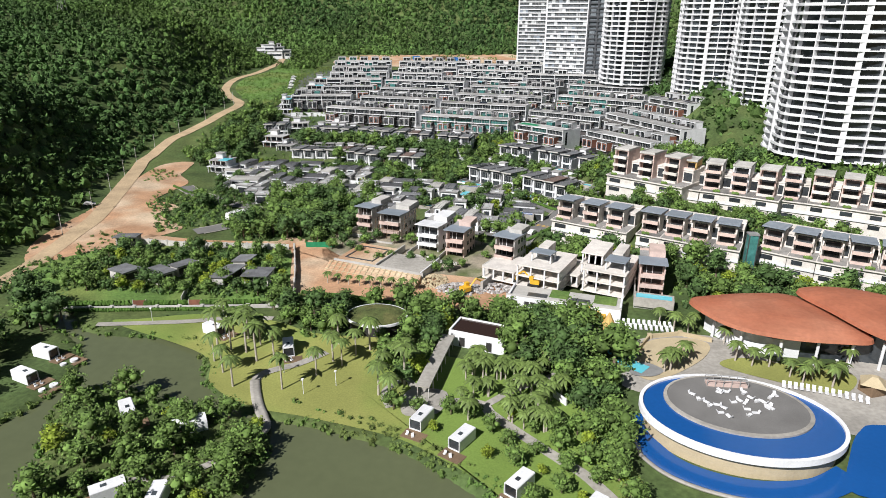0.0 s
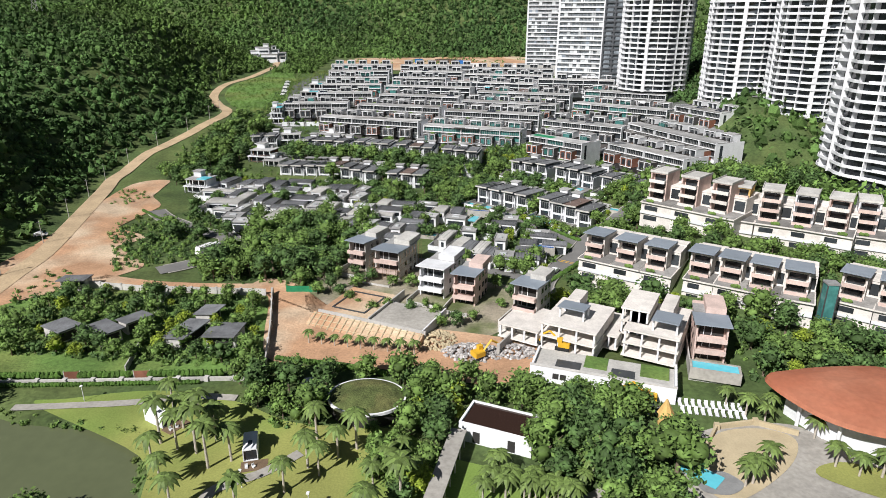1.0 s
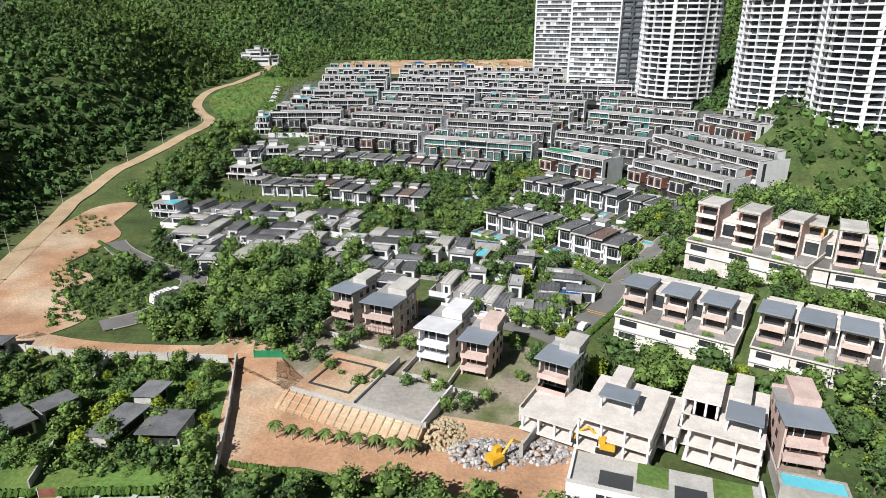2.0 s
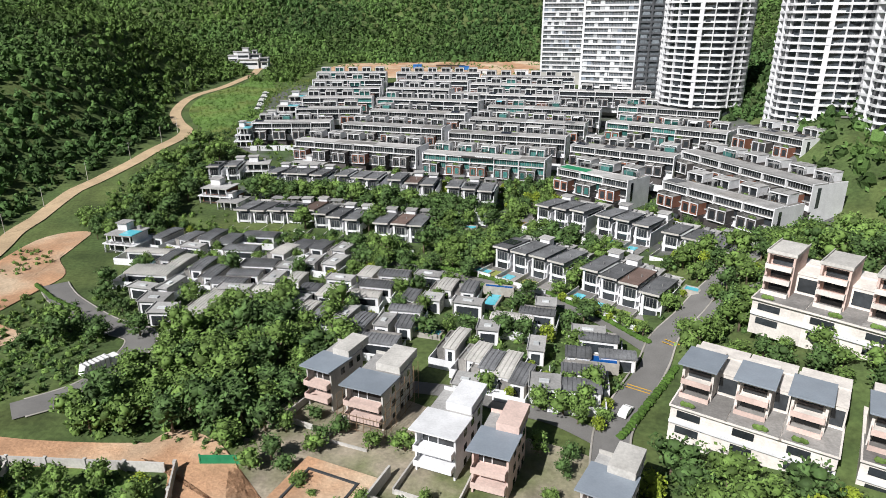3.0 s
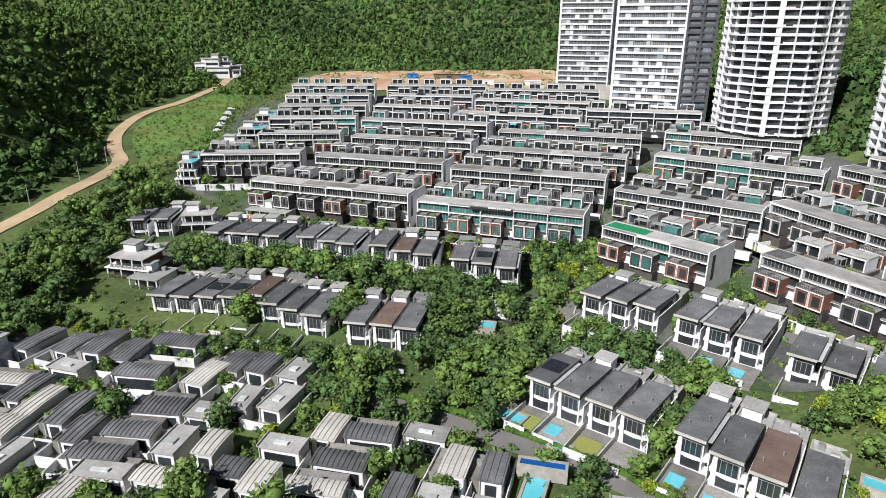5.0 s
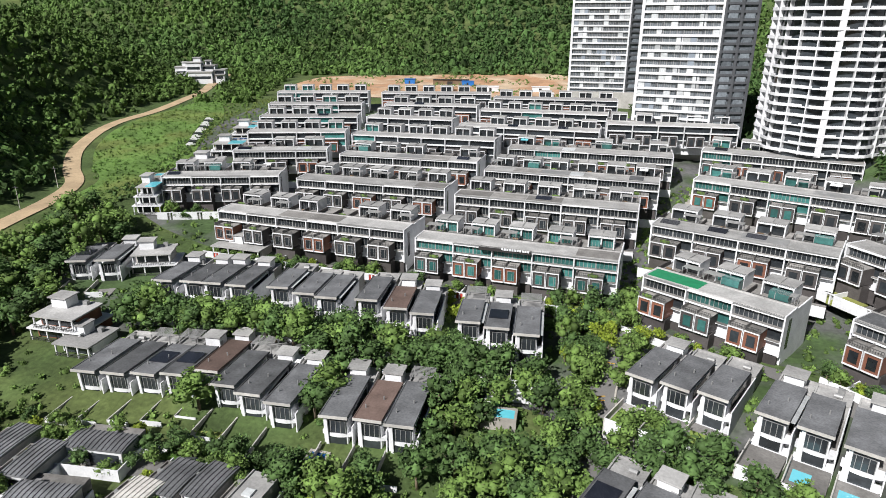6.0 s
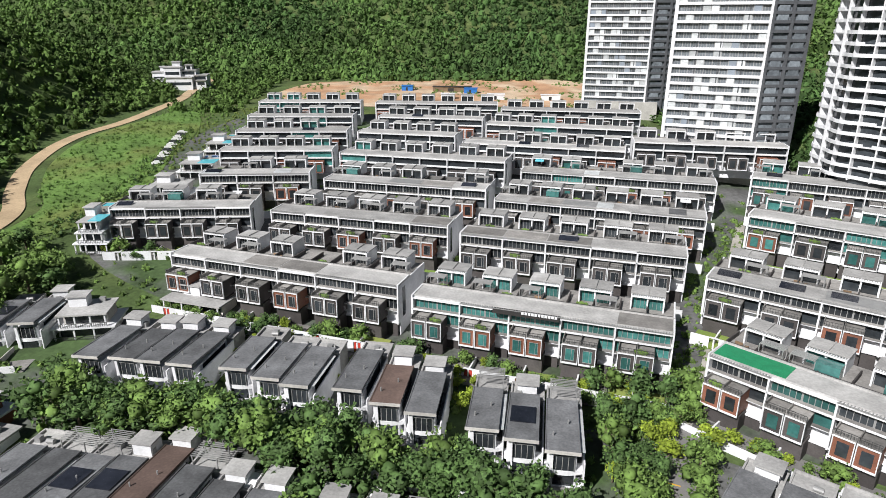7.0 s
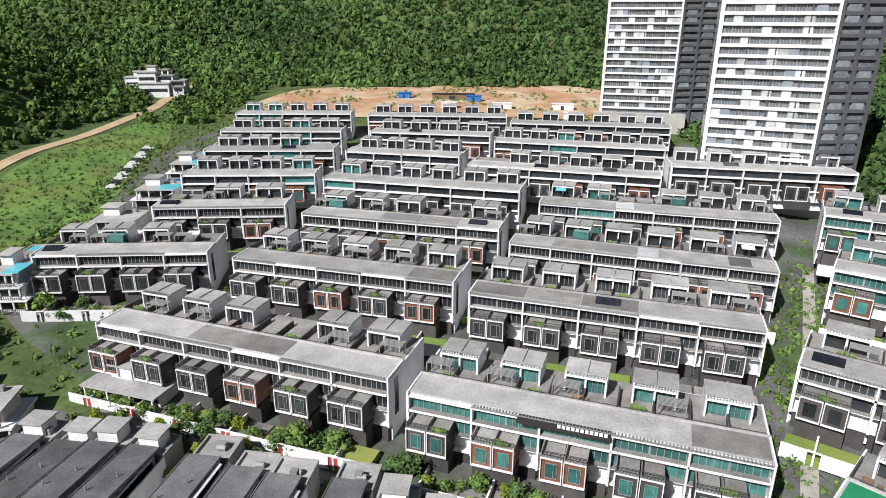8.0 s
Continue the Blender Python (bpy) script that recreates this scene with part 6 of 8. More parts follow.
def cabin(x, y, ang, z=None, deck=True):
    z = gz(x, y) if z is None else z
    w, d = 3.4, 7.0
    c = thing("cabin", "white box-shaped holiday cabin with a glazed end and timber deck", "cabin", pose(x, y, z, 0, 0, ang) @ Matrix.Diagonal((0.76, 0.78, 0.8, 1)) @ pose(-w / 2, -d / 2, 0), "lakeside cabins")
    m = c.matrix_basis.translation
    built(m.x, m.y, ang, w, d, -3, 0.3)
    part("shell", shared("cab_shell", lambda: cabin_shell(w, d), M_WHITE), parent=c)
    part("window", shared("cab_win", lambda: Mb().box(0.25, w - 0.25, 0.32, 0.44, 0.42, 2.9), M_GLASS), parent=c)
    part("skylight", shared("cab_sky", lambda: Mb().box(1.2, 2.2, 2.2, 3.4, 3.3, 3.38), M_TOWERGLASS), parent=c)
    part("ladder_foot", shared("cab_foot", lambda: Mb().box(0.3, 0.6, 0.5, 0.8, -0.6, 0.2).box(w - 0.6, w - 0.3, 0.5, 0.8, -0.6, 0.2).box(0.3, 0.6, d - 0.8, d - 0.5, -0.6, 0.2).box(w - 0.6, w - 0.3, d - 0.8, d - 0.5, -0.6, 0.2), M_RAIL), parent=c)
    if deck:
        part("deck", shared("cab_deck", lambda: Mb().box(-0.6, w + 2.2, -3.6, 0, 0.0, 0.25), M_WOOD), parent=c)
        part("deck_chair", shared("cab_chair", lambda: Mb().box(0, 0.7, 0, 0.7, 0.25, 0.6).box(0, 0.7, 0.6, 0.75, 0.6, 1.1), M_WHITE), parent=c, at=pose(0.4, -2.6, 0))
        part("deck_chair", shared("cab_chair", lambda: Mb().box(0, 0.7, 0, 0.7, 0.25, 0.6).box(0, 0.7, 0.6, 0.75, 0.6, 1.1), M_WHITE), parent=c, at=pose(2.4, -2.9, 0, 0, 0, 40))


for x, y, a in ((-14.7, 105.5, -22), (-6.4, 100.1, -30), (4.2, 88.8, -35), (-50.1, 130.4, 20), (-73.3, 101.6, 40), (-63.7, 79.7, -50), (-54.9, 79.0, 10), (-105.7, 122, 75), (-103, 111.7, 70), (16, 84, -35), (-71.8, 137.5, 65)):
    cabin(x, y, a)
# round-topped cabin on the island
rc = thing("round_cabin", "white barrel-shaped cabin among trees", "cabin", pose(-59, 98.8, 24.6, 0, 0, -55))
mb = Mb()
arc = [(1.7 * math.cos(math.pi * i / 12), 1.7 * math.sin(math.pi * i / 12)) for i in range(13)]
for i in range(12):
    (ax, az), (bx, bz) = arc[i], arc[i + 1]
    mb.hexa([(ax, -3, az + 1.2), (ax, 3, az + 1.2), (bx, 3, bz + 1.2), (bx, -3, bz + 1.2), (ax * 0.9, -3, az * 0.9 + 1.2), (ax * 0.9, 3, az * 0.9 + 1.2), (bx * 0.9, 3, bz * 0.9 + 1.2), (bx * 0.9, -3, bz * 0.9 + 1.2)])
mb.box(-1.7, -1.5, -3, 3, 0, 1.2).box(1.5, 1.7, -3, 3, 0, 1.2)
part("shell", mb, M_WHITE, rc)
part("window", Mb().box(-1.5, 1.5, -2.7, -2.6, 0.1, 2.7), M_GLASS, rc)

ribbon("footbridge", [(-53.2, 117), (-51.5, 113.0), (-49, 108), (-46.5, 104), (-44.8, 100.5), (-46, 96.5)], 2.2, M_PAVING, "low grey boardwalk over the lake", z=25.0, thick=0.35, category="bridge")
ribbon("path", [(-46, 96.5), (-50, 90), (-56, 85), (-64, 84)], 1.6, M_PAVING, "pale island path", 0.25, category="path")
for x, y, a in ((-98.5, 120, 70), (-96, 109.5, 70)):
    jt = thing("jetty", "dark timber jetty with round white seats", "jetty", pose(x, y, 23.4, 0, 0, a))
    part("deck", Mb().box(-3, 3, -2, 2, 0.9, 1.15), M_WOOD, jt)
    part("post", Mb().beam((-2.6, -1.6, -1), (-2.6, -1.6, 0.95), 0.12), M_WOOD, jt)
    part("post", Mb().beam((2.6, -1.6, -1), (2.6, -1.6, 0.95), 0.12), M_WOOD, jt)
    part("round_seat", Mb().beam((1, 0, 1.15), (1, 0, 1.6), 0.9, 14), M_WHITE, jt)
    part("round_seat", Mb().beam((-1.4, 0.4, 1.15), (-1.4, 0.4, 1.6), 0.7, 14), M_WHITE, jt)

# pavilion with a dark rooftop pond and its covered walk
pav = thing("pavilion", "white garden pavilion with a dark reflecting pond on its roof", "building", pose(-12.6, 138.4, 24.6, 0, 0, -17) @ Matrix.Diagonal((1.18, 0.78, 1, 1)))
built(-12.6, 138.4, -17, 14, 8)
part("wall", Mb().box(0, 12, 0, 0.4, 0, 4.1).box(0, 0.4, 0.4, 10, 0, 4.1).box(11.6, 12, 0.4, 10, 0, 4.1).box(0.4, 11.6, 9.6, 10, 0, 4.1), M_WHITE, pav)
part("pond", Mb().box(0.4, 11.6, 0.4, 9.6, 3.2, 3.75), M_POND, pav, "dark still rooftop pond")
for x in (2.4, 8.2):
    part("doorway", Mb().box(x, x + 1.2, -0.06, 0.0, 0.2, 2.6), M_DARK, pav)
walkway = thing("covered_walk", "long pale flat-roofed covered walk", "walkway", pose(-17.2, 114, 24.6, 0, 0, -8))
built(-17.2, 114, -8, 3, 24)
part("roof", Mb().box(0, 3.0, 0, 23.5, 3.0, 3.35), M_PAVING, walkway)
for i in range(7):
    for x in (0.2, 2.6):
        part("post", shared("wpost", lambda: Mb().box(0, 0.2, 0, 0.2, 0, 3.0), M_CONCRETE), parent=walkway, at=pose(x, 0.4 + i * 3.7, 0))
patch("plaza", [(-19, 108), (-12, 109), (-11, 117), (-19, 117)], M_PAVING, "paved garden court", category="plaza", lift=0.3)
part_low = thing("garden_wall", "low white curved garden wall", "wall", pose(9, 121, 24.6, 0, 0, -52))
part("panel", Mb().box(0, 8, 0, 0.4, 0, 1.6), M_WHITE, part_low)

# round building with a planted roof
gr = thing("round_building", "round building with a planted grass roof and white rim", "building", pose(-31.8, 146, 24.8))
built(-39, 139, 0, 15, 14)
ringp = [(8.0 * math.cos(2 * math.pi * i / 40), 6.6 * math.sin(2 * math.pi * i / 40)) for i in range(40)]
part("wall", Mb().prism([(x * 0.94, y * 0.94) for x, y in ringp], -0.5, 2.6), M_DARK, gr)
part("rim", Mb().prism(ringp, 2.6, 3.2), M_WHITE, gr)
mb = Mb()
for k, (s, z) in enumerate(((0.95, 3.22), (0.7, 3.7), (0.4, 4.0), (0.1, 4.1))):
    mb.v += [(x * s, y * s, z) for x, y in ringp]
for k in range(3):
    mb.f += [(k * 40 + i, k * 40 + (i + 1) % 40, k * 40 + 40 + (i + 1) % 40, k * 40 + 40 + i) for i in range(40)]
mb.f.append(tuple(range(120, 160)))
part("grass_roof", mb, M_TURF, gr)

# fenced old plot with its small grey houses
for x, y, a, w, d in ((-113.5, 168, 62, 5, 8), (-102.5, 168, 58, 5, 9), (-82, 169.5, 80, 10, 5.5), (-72.5, 170, 4, 7, 8), (-128.5, 195, 10, 7, 5), (-98, 174, 58, 6, 5), (-81, 180, 84, 5, 5)):
    hsz = gz(x, y)
    oh = thing("old_bungalow", "weathered grey bungalow with a flat dark roof", "house", pose(x, y, hsz, 0, 0, a), "old bungalows")
    built(x, y, a, w / 2, d / 2, -d / 2)
    part("wall", Mb().box(-w / 2, w / 2, -d / 2 + 1, d / 2, -0.5, 3.2), M_CONCRETE, oh)
    part("roof", Mb().hexa([(-w / 2 - 0.5, -d / 2 - 0.6, 3.6), (w / 2 + 0.5, -d / 2 - 0.6, 3.6), (w / 2 + 0.5, d / 2 + 0.4, 3.0), (-w / 2 - 0.5, d / 2 + 0.4, 3.0), (-w / 2 - 0.5, -d / 2 - 0.6, 3.85), (w / 2 + 0.5, -d / 2 - 0.6, 3.85), (w / 2 + 0.5, d / 2 + 0.4, 3.25), (-w / 2 - 0.5, d / 2 + 0.4, 3.25)]), M_DKROOF, oh)
    part("window", Mb().box(-w / 2 + 0.5, w / 2 - 0.5, -d / 2 + 0.9, -d / 2 + 0.98, 0.5, 2.6), M_DARK, oh)


def wall_line(name, pts, h, t, material, label, category="wall"):
    w = thing(name, label, category, pose(0, 0, 0))
    for (x0, y0), (x1, y1) in zip(pts[:-1], pts[1:]):
        n = max(1, int(math.hypot(x1 - x0, y1 - y0) / 6))
        for i in range(n):
            ax, ay, bx, by = x0 + (x1 - x0) * i / n, y0 + (y1 - y0) * i / n, x0 + (x1 - x0) * (i + 1) / n, y0 + (y1 - y0) * (i + 1) / n
            d = Vector((-(by - ay), bx - ax)).normalized() * t / 2
            za, zb = gz(ax, ay), gz(bx, by)
            part("panel", Mb().hexa([(ax - d.x, ay - d.y, za - 0.5), (bx - d.x, by - d.y, zb - 0.5), (bx + d.x, by + d.y, zb - 0.5), (ax + d.x, ay + d.y, za - 0.5), (ax - d.x, ay - d.y, za + h), (bx - d.x, by - d.y, zb + h), (bx + d.x, by + d.y, zb + h), (ax + d.x, ay + d.y, za + h)]), material, w)
            part("pillar", Mb().box(ax - t, ax + t, ay - t, ay + t, za - 0.5, za + h + 0.2), material, w)
    return w


wall_line("boundary_wall", [(-128.5, 196.5), (-108.1, 195), (-72.2, 196.5)], 2.0, 0.3, M_CONCRETE, "grey rendered boundary wall beside the earth track")
wall_line("boundary_wall", [(-70.5, 197), (-64, 178), (-58.9, 161)], 2.0, 0.3, M_CONCRETE, "grey plot wall")
wall_line("boundary_wall", [(-100, 194), (-94, 173), (-88.8, 154)], 1.8, 0.25, M_CONCRETE, "grey plot wall between gardens")
wall_line("retaining_edge", [(-117.5, 146.2), (-93.7, 149.6), (-75.5, 152.2), (-57.1, 154.8)], 0.9, 0.5, M_CONCRETE, "low grey retaining wall")
wall_line("site_hoarding", [(-67, 199), (-57.5, 200)], 2.0, 0.12, M_GREENSHEET, "green sheet hoarding round the site", "fence")
wall_line("plot_wall", [(-6, 170.5), (3, 190), (9, 204)], 3.0, 0.35, M_CONCRETE, "grey concrete plot wall")
wall_line("garden_fence", [(-152, 312), (-128, 311), (-100, 309)], 1.4, 0.2, M_WHITE, "white garden wall by the lane")


def hedge(pts, h, t, label="clipped green hedge along a path", material=None):
    rg = random.Random(len(pts) * 31 + int(h * 10))
    mb = Mb()
    for (x0, y0), (x1, y1) in zip(pts[:-1], pts[1:]):
        n = max(1, int(math.hypot(x1 - x0, y1 - y0) / (0.7 * t)))
        for i in range(n):
            x, y = x0 + (x1 - x0) * i / n, y0 + (y1 - y0) * i / n
            blob(mb, (x, y, gz(x, y) + h * 0.5), t * 0.62, rg, 4, 6, h / t)
    return tagged(part("hedge", mb, material or M_HEDGE), label, "hedge", group="hedges")


hedge([(-117.5, 148), (-101, 150)], 1.8, 1.4)
hedge([(-97, 150.6), (-86, 152.2)], 1.8, 1.4)
hedge([(-82, 152.8), (-66, 155)], 1.8, 1.4)
hedge([(-117, 145), (-93.7, 148.3), (-70, 151.8)], 0.9, 1.0)
hedge([(-57, 163), (-44, 162), (-30, 159)], 1.2, 1.0, "row of young clipped shrubs")
hedge([(20, 252), (10, 266), (-3, 279.5), (-23, 290)], 1.2, 1.4, "long hedge beside the lane")
hedge([(-24, 291), (-50, 300.5), (-80, 310.5), (-112, 316.5)], 1.2, 1.4, "long hedge beside the lane")
hedge([(8, 214), (14, 224), (24, 240)], 1.0, 1.6, "verge hedge beside the road")
hedge([(-150, 268), (-140, 261), (-128, 255)], 1.0, 1.2)
for x in (-99, -84):
    gt = thing("garden_gate", "rusty orange-brown sheet gate in the hedge", "gate", pose(x, 150.4 if x < -90 else 152.5, 24.6, 0, 0, 8))
    part("panel", Mb().box(-1.7, 1.7, -0.06, 0.06, 0.1, 1.9), M_BROWNCLAD, gt)
    part("post", Mb().box(-1.85, -1.7, -0.1, 0.1, 0, 2.1), M_CONCRETE, gt)
    part("post", Mb().box(1.7, 1.85, -0.1, 0.1, 0, 2.1), M_CONCRETE, gt)


# ---- the oval pool deck ----
OX, OY, OA, OB = 45.8, 108.6, 18.4, 13.8
ov = thing("oval_pool_deck", "raised oval pool terrace with white rim and blue water ring", "pool", pose(OX, OY, 24.6, 0, 0, -8))
built(OX - 20, OY - 18, 0, 40, 36)


def oval(a, b, n=72, y=0.0):
    return [(a * math.cos(2 * math.pi * i / n), y + b * math.sin(2 * math.pi * i / n)) for i in range(n)]


def ring_wall(p, q, z0, z1):
    mb = Mb()
    n = len(p)
    for i in range(n):
        (ax, ay), (bx, by), (cx, cy), (dx, dy) = p[i], p[(i + 1) % n], q[(i + 1) % n], q[i]
        mb.hexa([(ax, ay, z0), (bx, by, z0), (cx, cy, z0), (dx, dy, z0), (ax, ay, z1), (bx, by, z1), (cx, cy, z1), (dx, dy, z1)])
    return mb


part("rim", ring_wall(oval(OA, OB), oval(OA - 0.7, OB - 0.7), 3.7, 5.0), M_WHITE, ov)
part("water_ring", Mb().prism(oval(OA - 0.7, OB - 0.7), 4.2, 4.62), M_POOL, ov, "deep blue water ring")
part("deck", Mb().prism(oval(12.9, 9.6, y=3.4), 4.4, 4.86), M_ASPHALT, ov, "grey sun deck")
part("deck_rim", ring_wall(oval(13.6, 10.2, y=3.1), oval(12.9, 9.6, y=3.4), 4.4, 4.98), M_PAVING, ov)
part("base_wall", Mb().prism(oval(OA - 1.3, OB - 1.2), -0.5, 3.6), M_SAND, ov)
part("soffit", Mb().prism(oval(OA - 0.3, OB - 0.3), 3.58, 3.7), M_CREAM, ov)
rp = random.Random(9)
for cx, cy in ((-7, 3), (-4.5, 0.5), (-1.5, 5.5), (1, 1.5), (5, 3.2), (6.5, 0), (3.5, 4.5), (-3.2, -2.3), (2, -2), (8, 4)):
    for k in range(3):
        x, y = OX + cx + rp.uniform(-0.9, 0.9), OY + cy + 1.5 + rp.uniform(-0.8, 0.8)
        ln = thing("sun_lounger", "white moulded sun lounger on the grey deck", "lounger", pose(x, y + 0.8, 29.46, 0, 0, rp.uniform(0, 360)) @ Matrix.Diagonal((0.85, 0.85, 0.85, 1)), "loungers")
        part("seat", shared("lounge_seat", lambda: Mb().hexa([(0, 0, 0.1), (0.7, 0, 0.1), (0.7, 1.2, 0.1), (0, 1.2, 0.1), (0, 0, 0.4), (0.7, 0, 0.4), (0.7, 1.2, 0.3), (0, 1.2, 0.3)]), M_WHITE), parent=ln)
        part("backrest", shared("lounge_back", lambda: Mb().hexa([(0, 1.2, 0.1), (0.7, 1.2, 0.1), (0.7, 1.35, 0.1), (0, 1.35, 0.1), (0, 1.55, 0.8), (0.7, 1.55, 0.8), (0.7, 1.7, 0.8), (0, 1.7, 0.8)]), M_WHITE), parent=ln)
st = thing("stage_frame", "long pale metal truss stage with pink cover", "stage", pose(OX - 3.5, OY + 9.2, 29.46, 0, 0, 0))
part("platform", Mb().box(0, 8, 0, 1.8, 0, 0.5), M_PINK, st)
part("truss", Mb().beam((0, 0, 1.6), (8, 0, 1.6), 0.12).beam((0, 1.8, 1.6), (8, 1.8, 1.6), 0.12), M_SLAT, st)
for i in range(6):
    part("post", shared("stpost", lambda: Mb().beam((0, 0, 0), (0, 0, 1.6), 0.08).beam((0, 1.8, 0), (0, 1.8, 1.6), 0.08), M_SLAT), parent=st, at=pose(i * 1.6, 0, 0))
ribbon("pool", [(26.3, 113), (27.6, 104.5), (31.5, 97.8), (38, 94), (46, 92.6), (55, 94.2), (62, 98.5)], 5.2, M_POOL, "deep blue lower pool curving round the terrace", z=24.95, category="pool")
patch("pool", [(60, 94), (70, 93), (88, 95), (90, 112), (75, 114.5), (70, 112), (65, 105)], M_POOL, "deep blue swimming pool", z=24.98, category="pool")
ribbon("pool", [(53, 122.5), (59, 120.5), (64, 116), (66, 111)], 3.0, M_POOL, "curving blue upper pool", z=24.99, category="pool")
ribbon("pool_edge", [(23.8, 112), (25.2, 103), (29.5, 95.5), (37, 91.2), (46, 89.7), (56, 91), (66, 91)], 0.7, M_PAVING, "pale stone pool edge", z=25.1, thick=0.4, category="kerb")
ribbon("pool", [(27.0, 142), (27.6, 137.5), (29.5, 133.5), (33, 130.5)], 4.0, M_CYAN, "light blue splash pool below a slide", z=25.1, category="pool")


# ---- larger modern houses at the edge of the estate ----
def modern_house(x, y, ang, w, d, levels, label, tone=None, pool=False):
    z = gz(x, y)
    v = thing("modern_house", label, "house", pose(x, y, z, 0, 0, ang), "modern houses")
    built(x, y, ang, w, d, -3)
    tone = tone or M_WHITE
    for k in range(levels):
        a, b = 0.12 * w * k, w - 0.1 * w * k
        dd = d * (1 - 0.12 * k)
        z0 = 3.2 * k
        part("storey", Mb().box(a + 0.4, b - 0.4, 1.5, dd, z0 - (1.5 if k == 0 else 0), z0 + 2.85), tone, v)
        part("slab", Mb().box(a - 0.3, b + 0.3, -0.6, dd + 0.4, z0 + 2.85, z0 + 3.2), M_ROOF if k == levels - 1 else M_WHITE, v)
        part("window", Mb().box(a + 0.9, b - 0.9, 1.36, 1.46, z0 + 0.3, z0 + 2.7), M_GLASS, v)
        for q in (0.02, 0.34, 0.66, 0.97):
            part("column", Mb().box(a + (b - a) * q - 0.15, a + (b - a) * q + 0.15, -0.3, 0.0, z0, z0 + 2.85), M_WHITE, v)
        part("railing", railing(a, b, -0.5, z0 + 0.05 if k else 0.0, 0.9), M_RAIL, v)
    top = 3.2 * levels
    hut = part("stair_hut", Mb().box(0.2 * w, 0.5 * w, d * 0.45, d * 0.8, top, top + 2.4), M_WHITE, v)
    part("hut_roof", Mb().box(0.17 * w, 0.53 * w, d * 0.4, d * 0.84, top + 2.4, top + 2.65), M_ROOF, hut)
    part("air_unit", Mb().box(0.65 * w, 0.65 * w + 1.2, d * 0.7, d * 0.7 + 1.0, top, top + 1.0), M_SLAT, v)
    if pool:
        part("roof_pool", Mb().box(w * 0.55, w - 0.5, -0.2, d * 0.5, top, top + 0.25), M_CYAN, v, "pale turquoise roof pool")


modern_house(-147.5, 297.5, -8, 12, 10, 2, "white modern house with a turquoise pool terrace", None, True)
modern_house(-137, 345, -8, 14, 10, 2, "white modern house with red-brown walls", M_BROWNCLAD)
modern_house(-127.5, 340, -8, 9, 9, 1, "white flat-roofed house beside trees")
modern_house(-133, 379, 14, 13, 9, 2, "grey and white modern house with open columns", M_CONCRETE)
modern_house(-115, 394, -12, 16, 8, 1, "long white open-fronted house with a grey roof", M_CREAM)
modern_house(-153, 418, 8, 9, 12, 3, "tall white corner house with a roof terrace", None, True)
for k in range(3):
    modern_house(-154 - k * 1.5, 457 + k * 26, 8, 15, 12, 2, "plain white low house in the terrace row", M_CONCRETE, k > 0)


# red-roofed hall: two leaf-shaped shells on white columns
def leaf_shell(outline, z, crown_h, thick=0.9):
    cx, cy = sum(p[0] for p in outline) / len(outline), sum(p[1] for p in outline) / len(outline)
    loop = smooth_loop(outline, 6)
    k = len(loop)
    mb = Mb()
    levels = ((1.0, 0.0), (0.985, thick), (0.75, thick + crown_h * 0.5), (0.4, thick + crown_h * 0.9), (0.0, thick + crown_h))
    for s, h in levels[:-1]:
        mb.v += [(cx + (x - cx) * s, cy + (y - cy) * s, z + h) for x, y in loop]
    mb.v.append((cx, cy, z + levels[-1][1]))
    for r in range(len(levels) - 2):
        mb.f += [(r * k + i, r * k + (i + 1) % k, (r + 1) * k + (i + 1) % k, (r + 1) * k + i) for i in range(k)]
    r = (len(levels) - 2) * k
    mb.f += [(r + i, r + (i + 1) % k, len(mb.v) - 1) for i in range(k)]
    mb.f.append(tuple(range(k - 1, -1, -1)))
    return mb


hall = thing("pool_hall", "pool hall under two leaf-shaped rust-red roofs on white columns", "building", pose(0, 0, 0))
built(46, 136, 0, 60, 28)
part("roof", leaf_shell([(47.8, 155), (53.6, 142.5), (63.4, 137.4), (75.4, 136.2), (84, 137.5), (82, 148), (79, 157), (73.5, 162), (64.7, 161.5), (54.5, 159)], 31.2, 1.5), M_REDROOF, hall)
part("roof", leaf_shell([(75.5, 160), (79, 148), (85, 134), (98, 128), (112, 134), (108, 150), (95, 160), (85, 163)], 33.4, 1.6), M_REDROOF, hall)
part("glass_wall", Mb().prism([(56, 147), (64, 142), (80, 141), (104, 137), (104, 156), (70, 158), (58, 156)], 24.4, 31.6), M_TOWERGLASS, hall)
part("white_base", Mb().prism([(52, 154), (56, 146), (64, 141.5), (70, 140.8), (70, 141.6), (64, 142.4), (57, 147), (53.5, 155)], 24.4, 29.0), M_WHITE, hall)
for x, y in ((53, 150), (57.5, 143.5), (65, 139.3), (72.5, 138), (80, 138), (86, 137), (93, 134.5), (100, 133)):
    part("column", shared("hcol", lambda: Mb().beam((0, 0, 24.3), (0, 0, 31.6), 0.35, 10), M_WHITE), parent=hall, at=pose(x, y, 0))

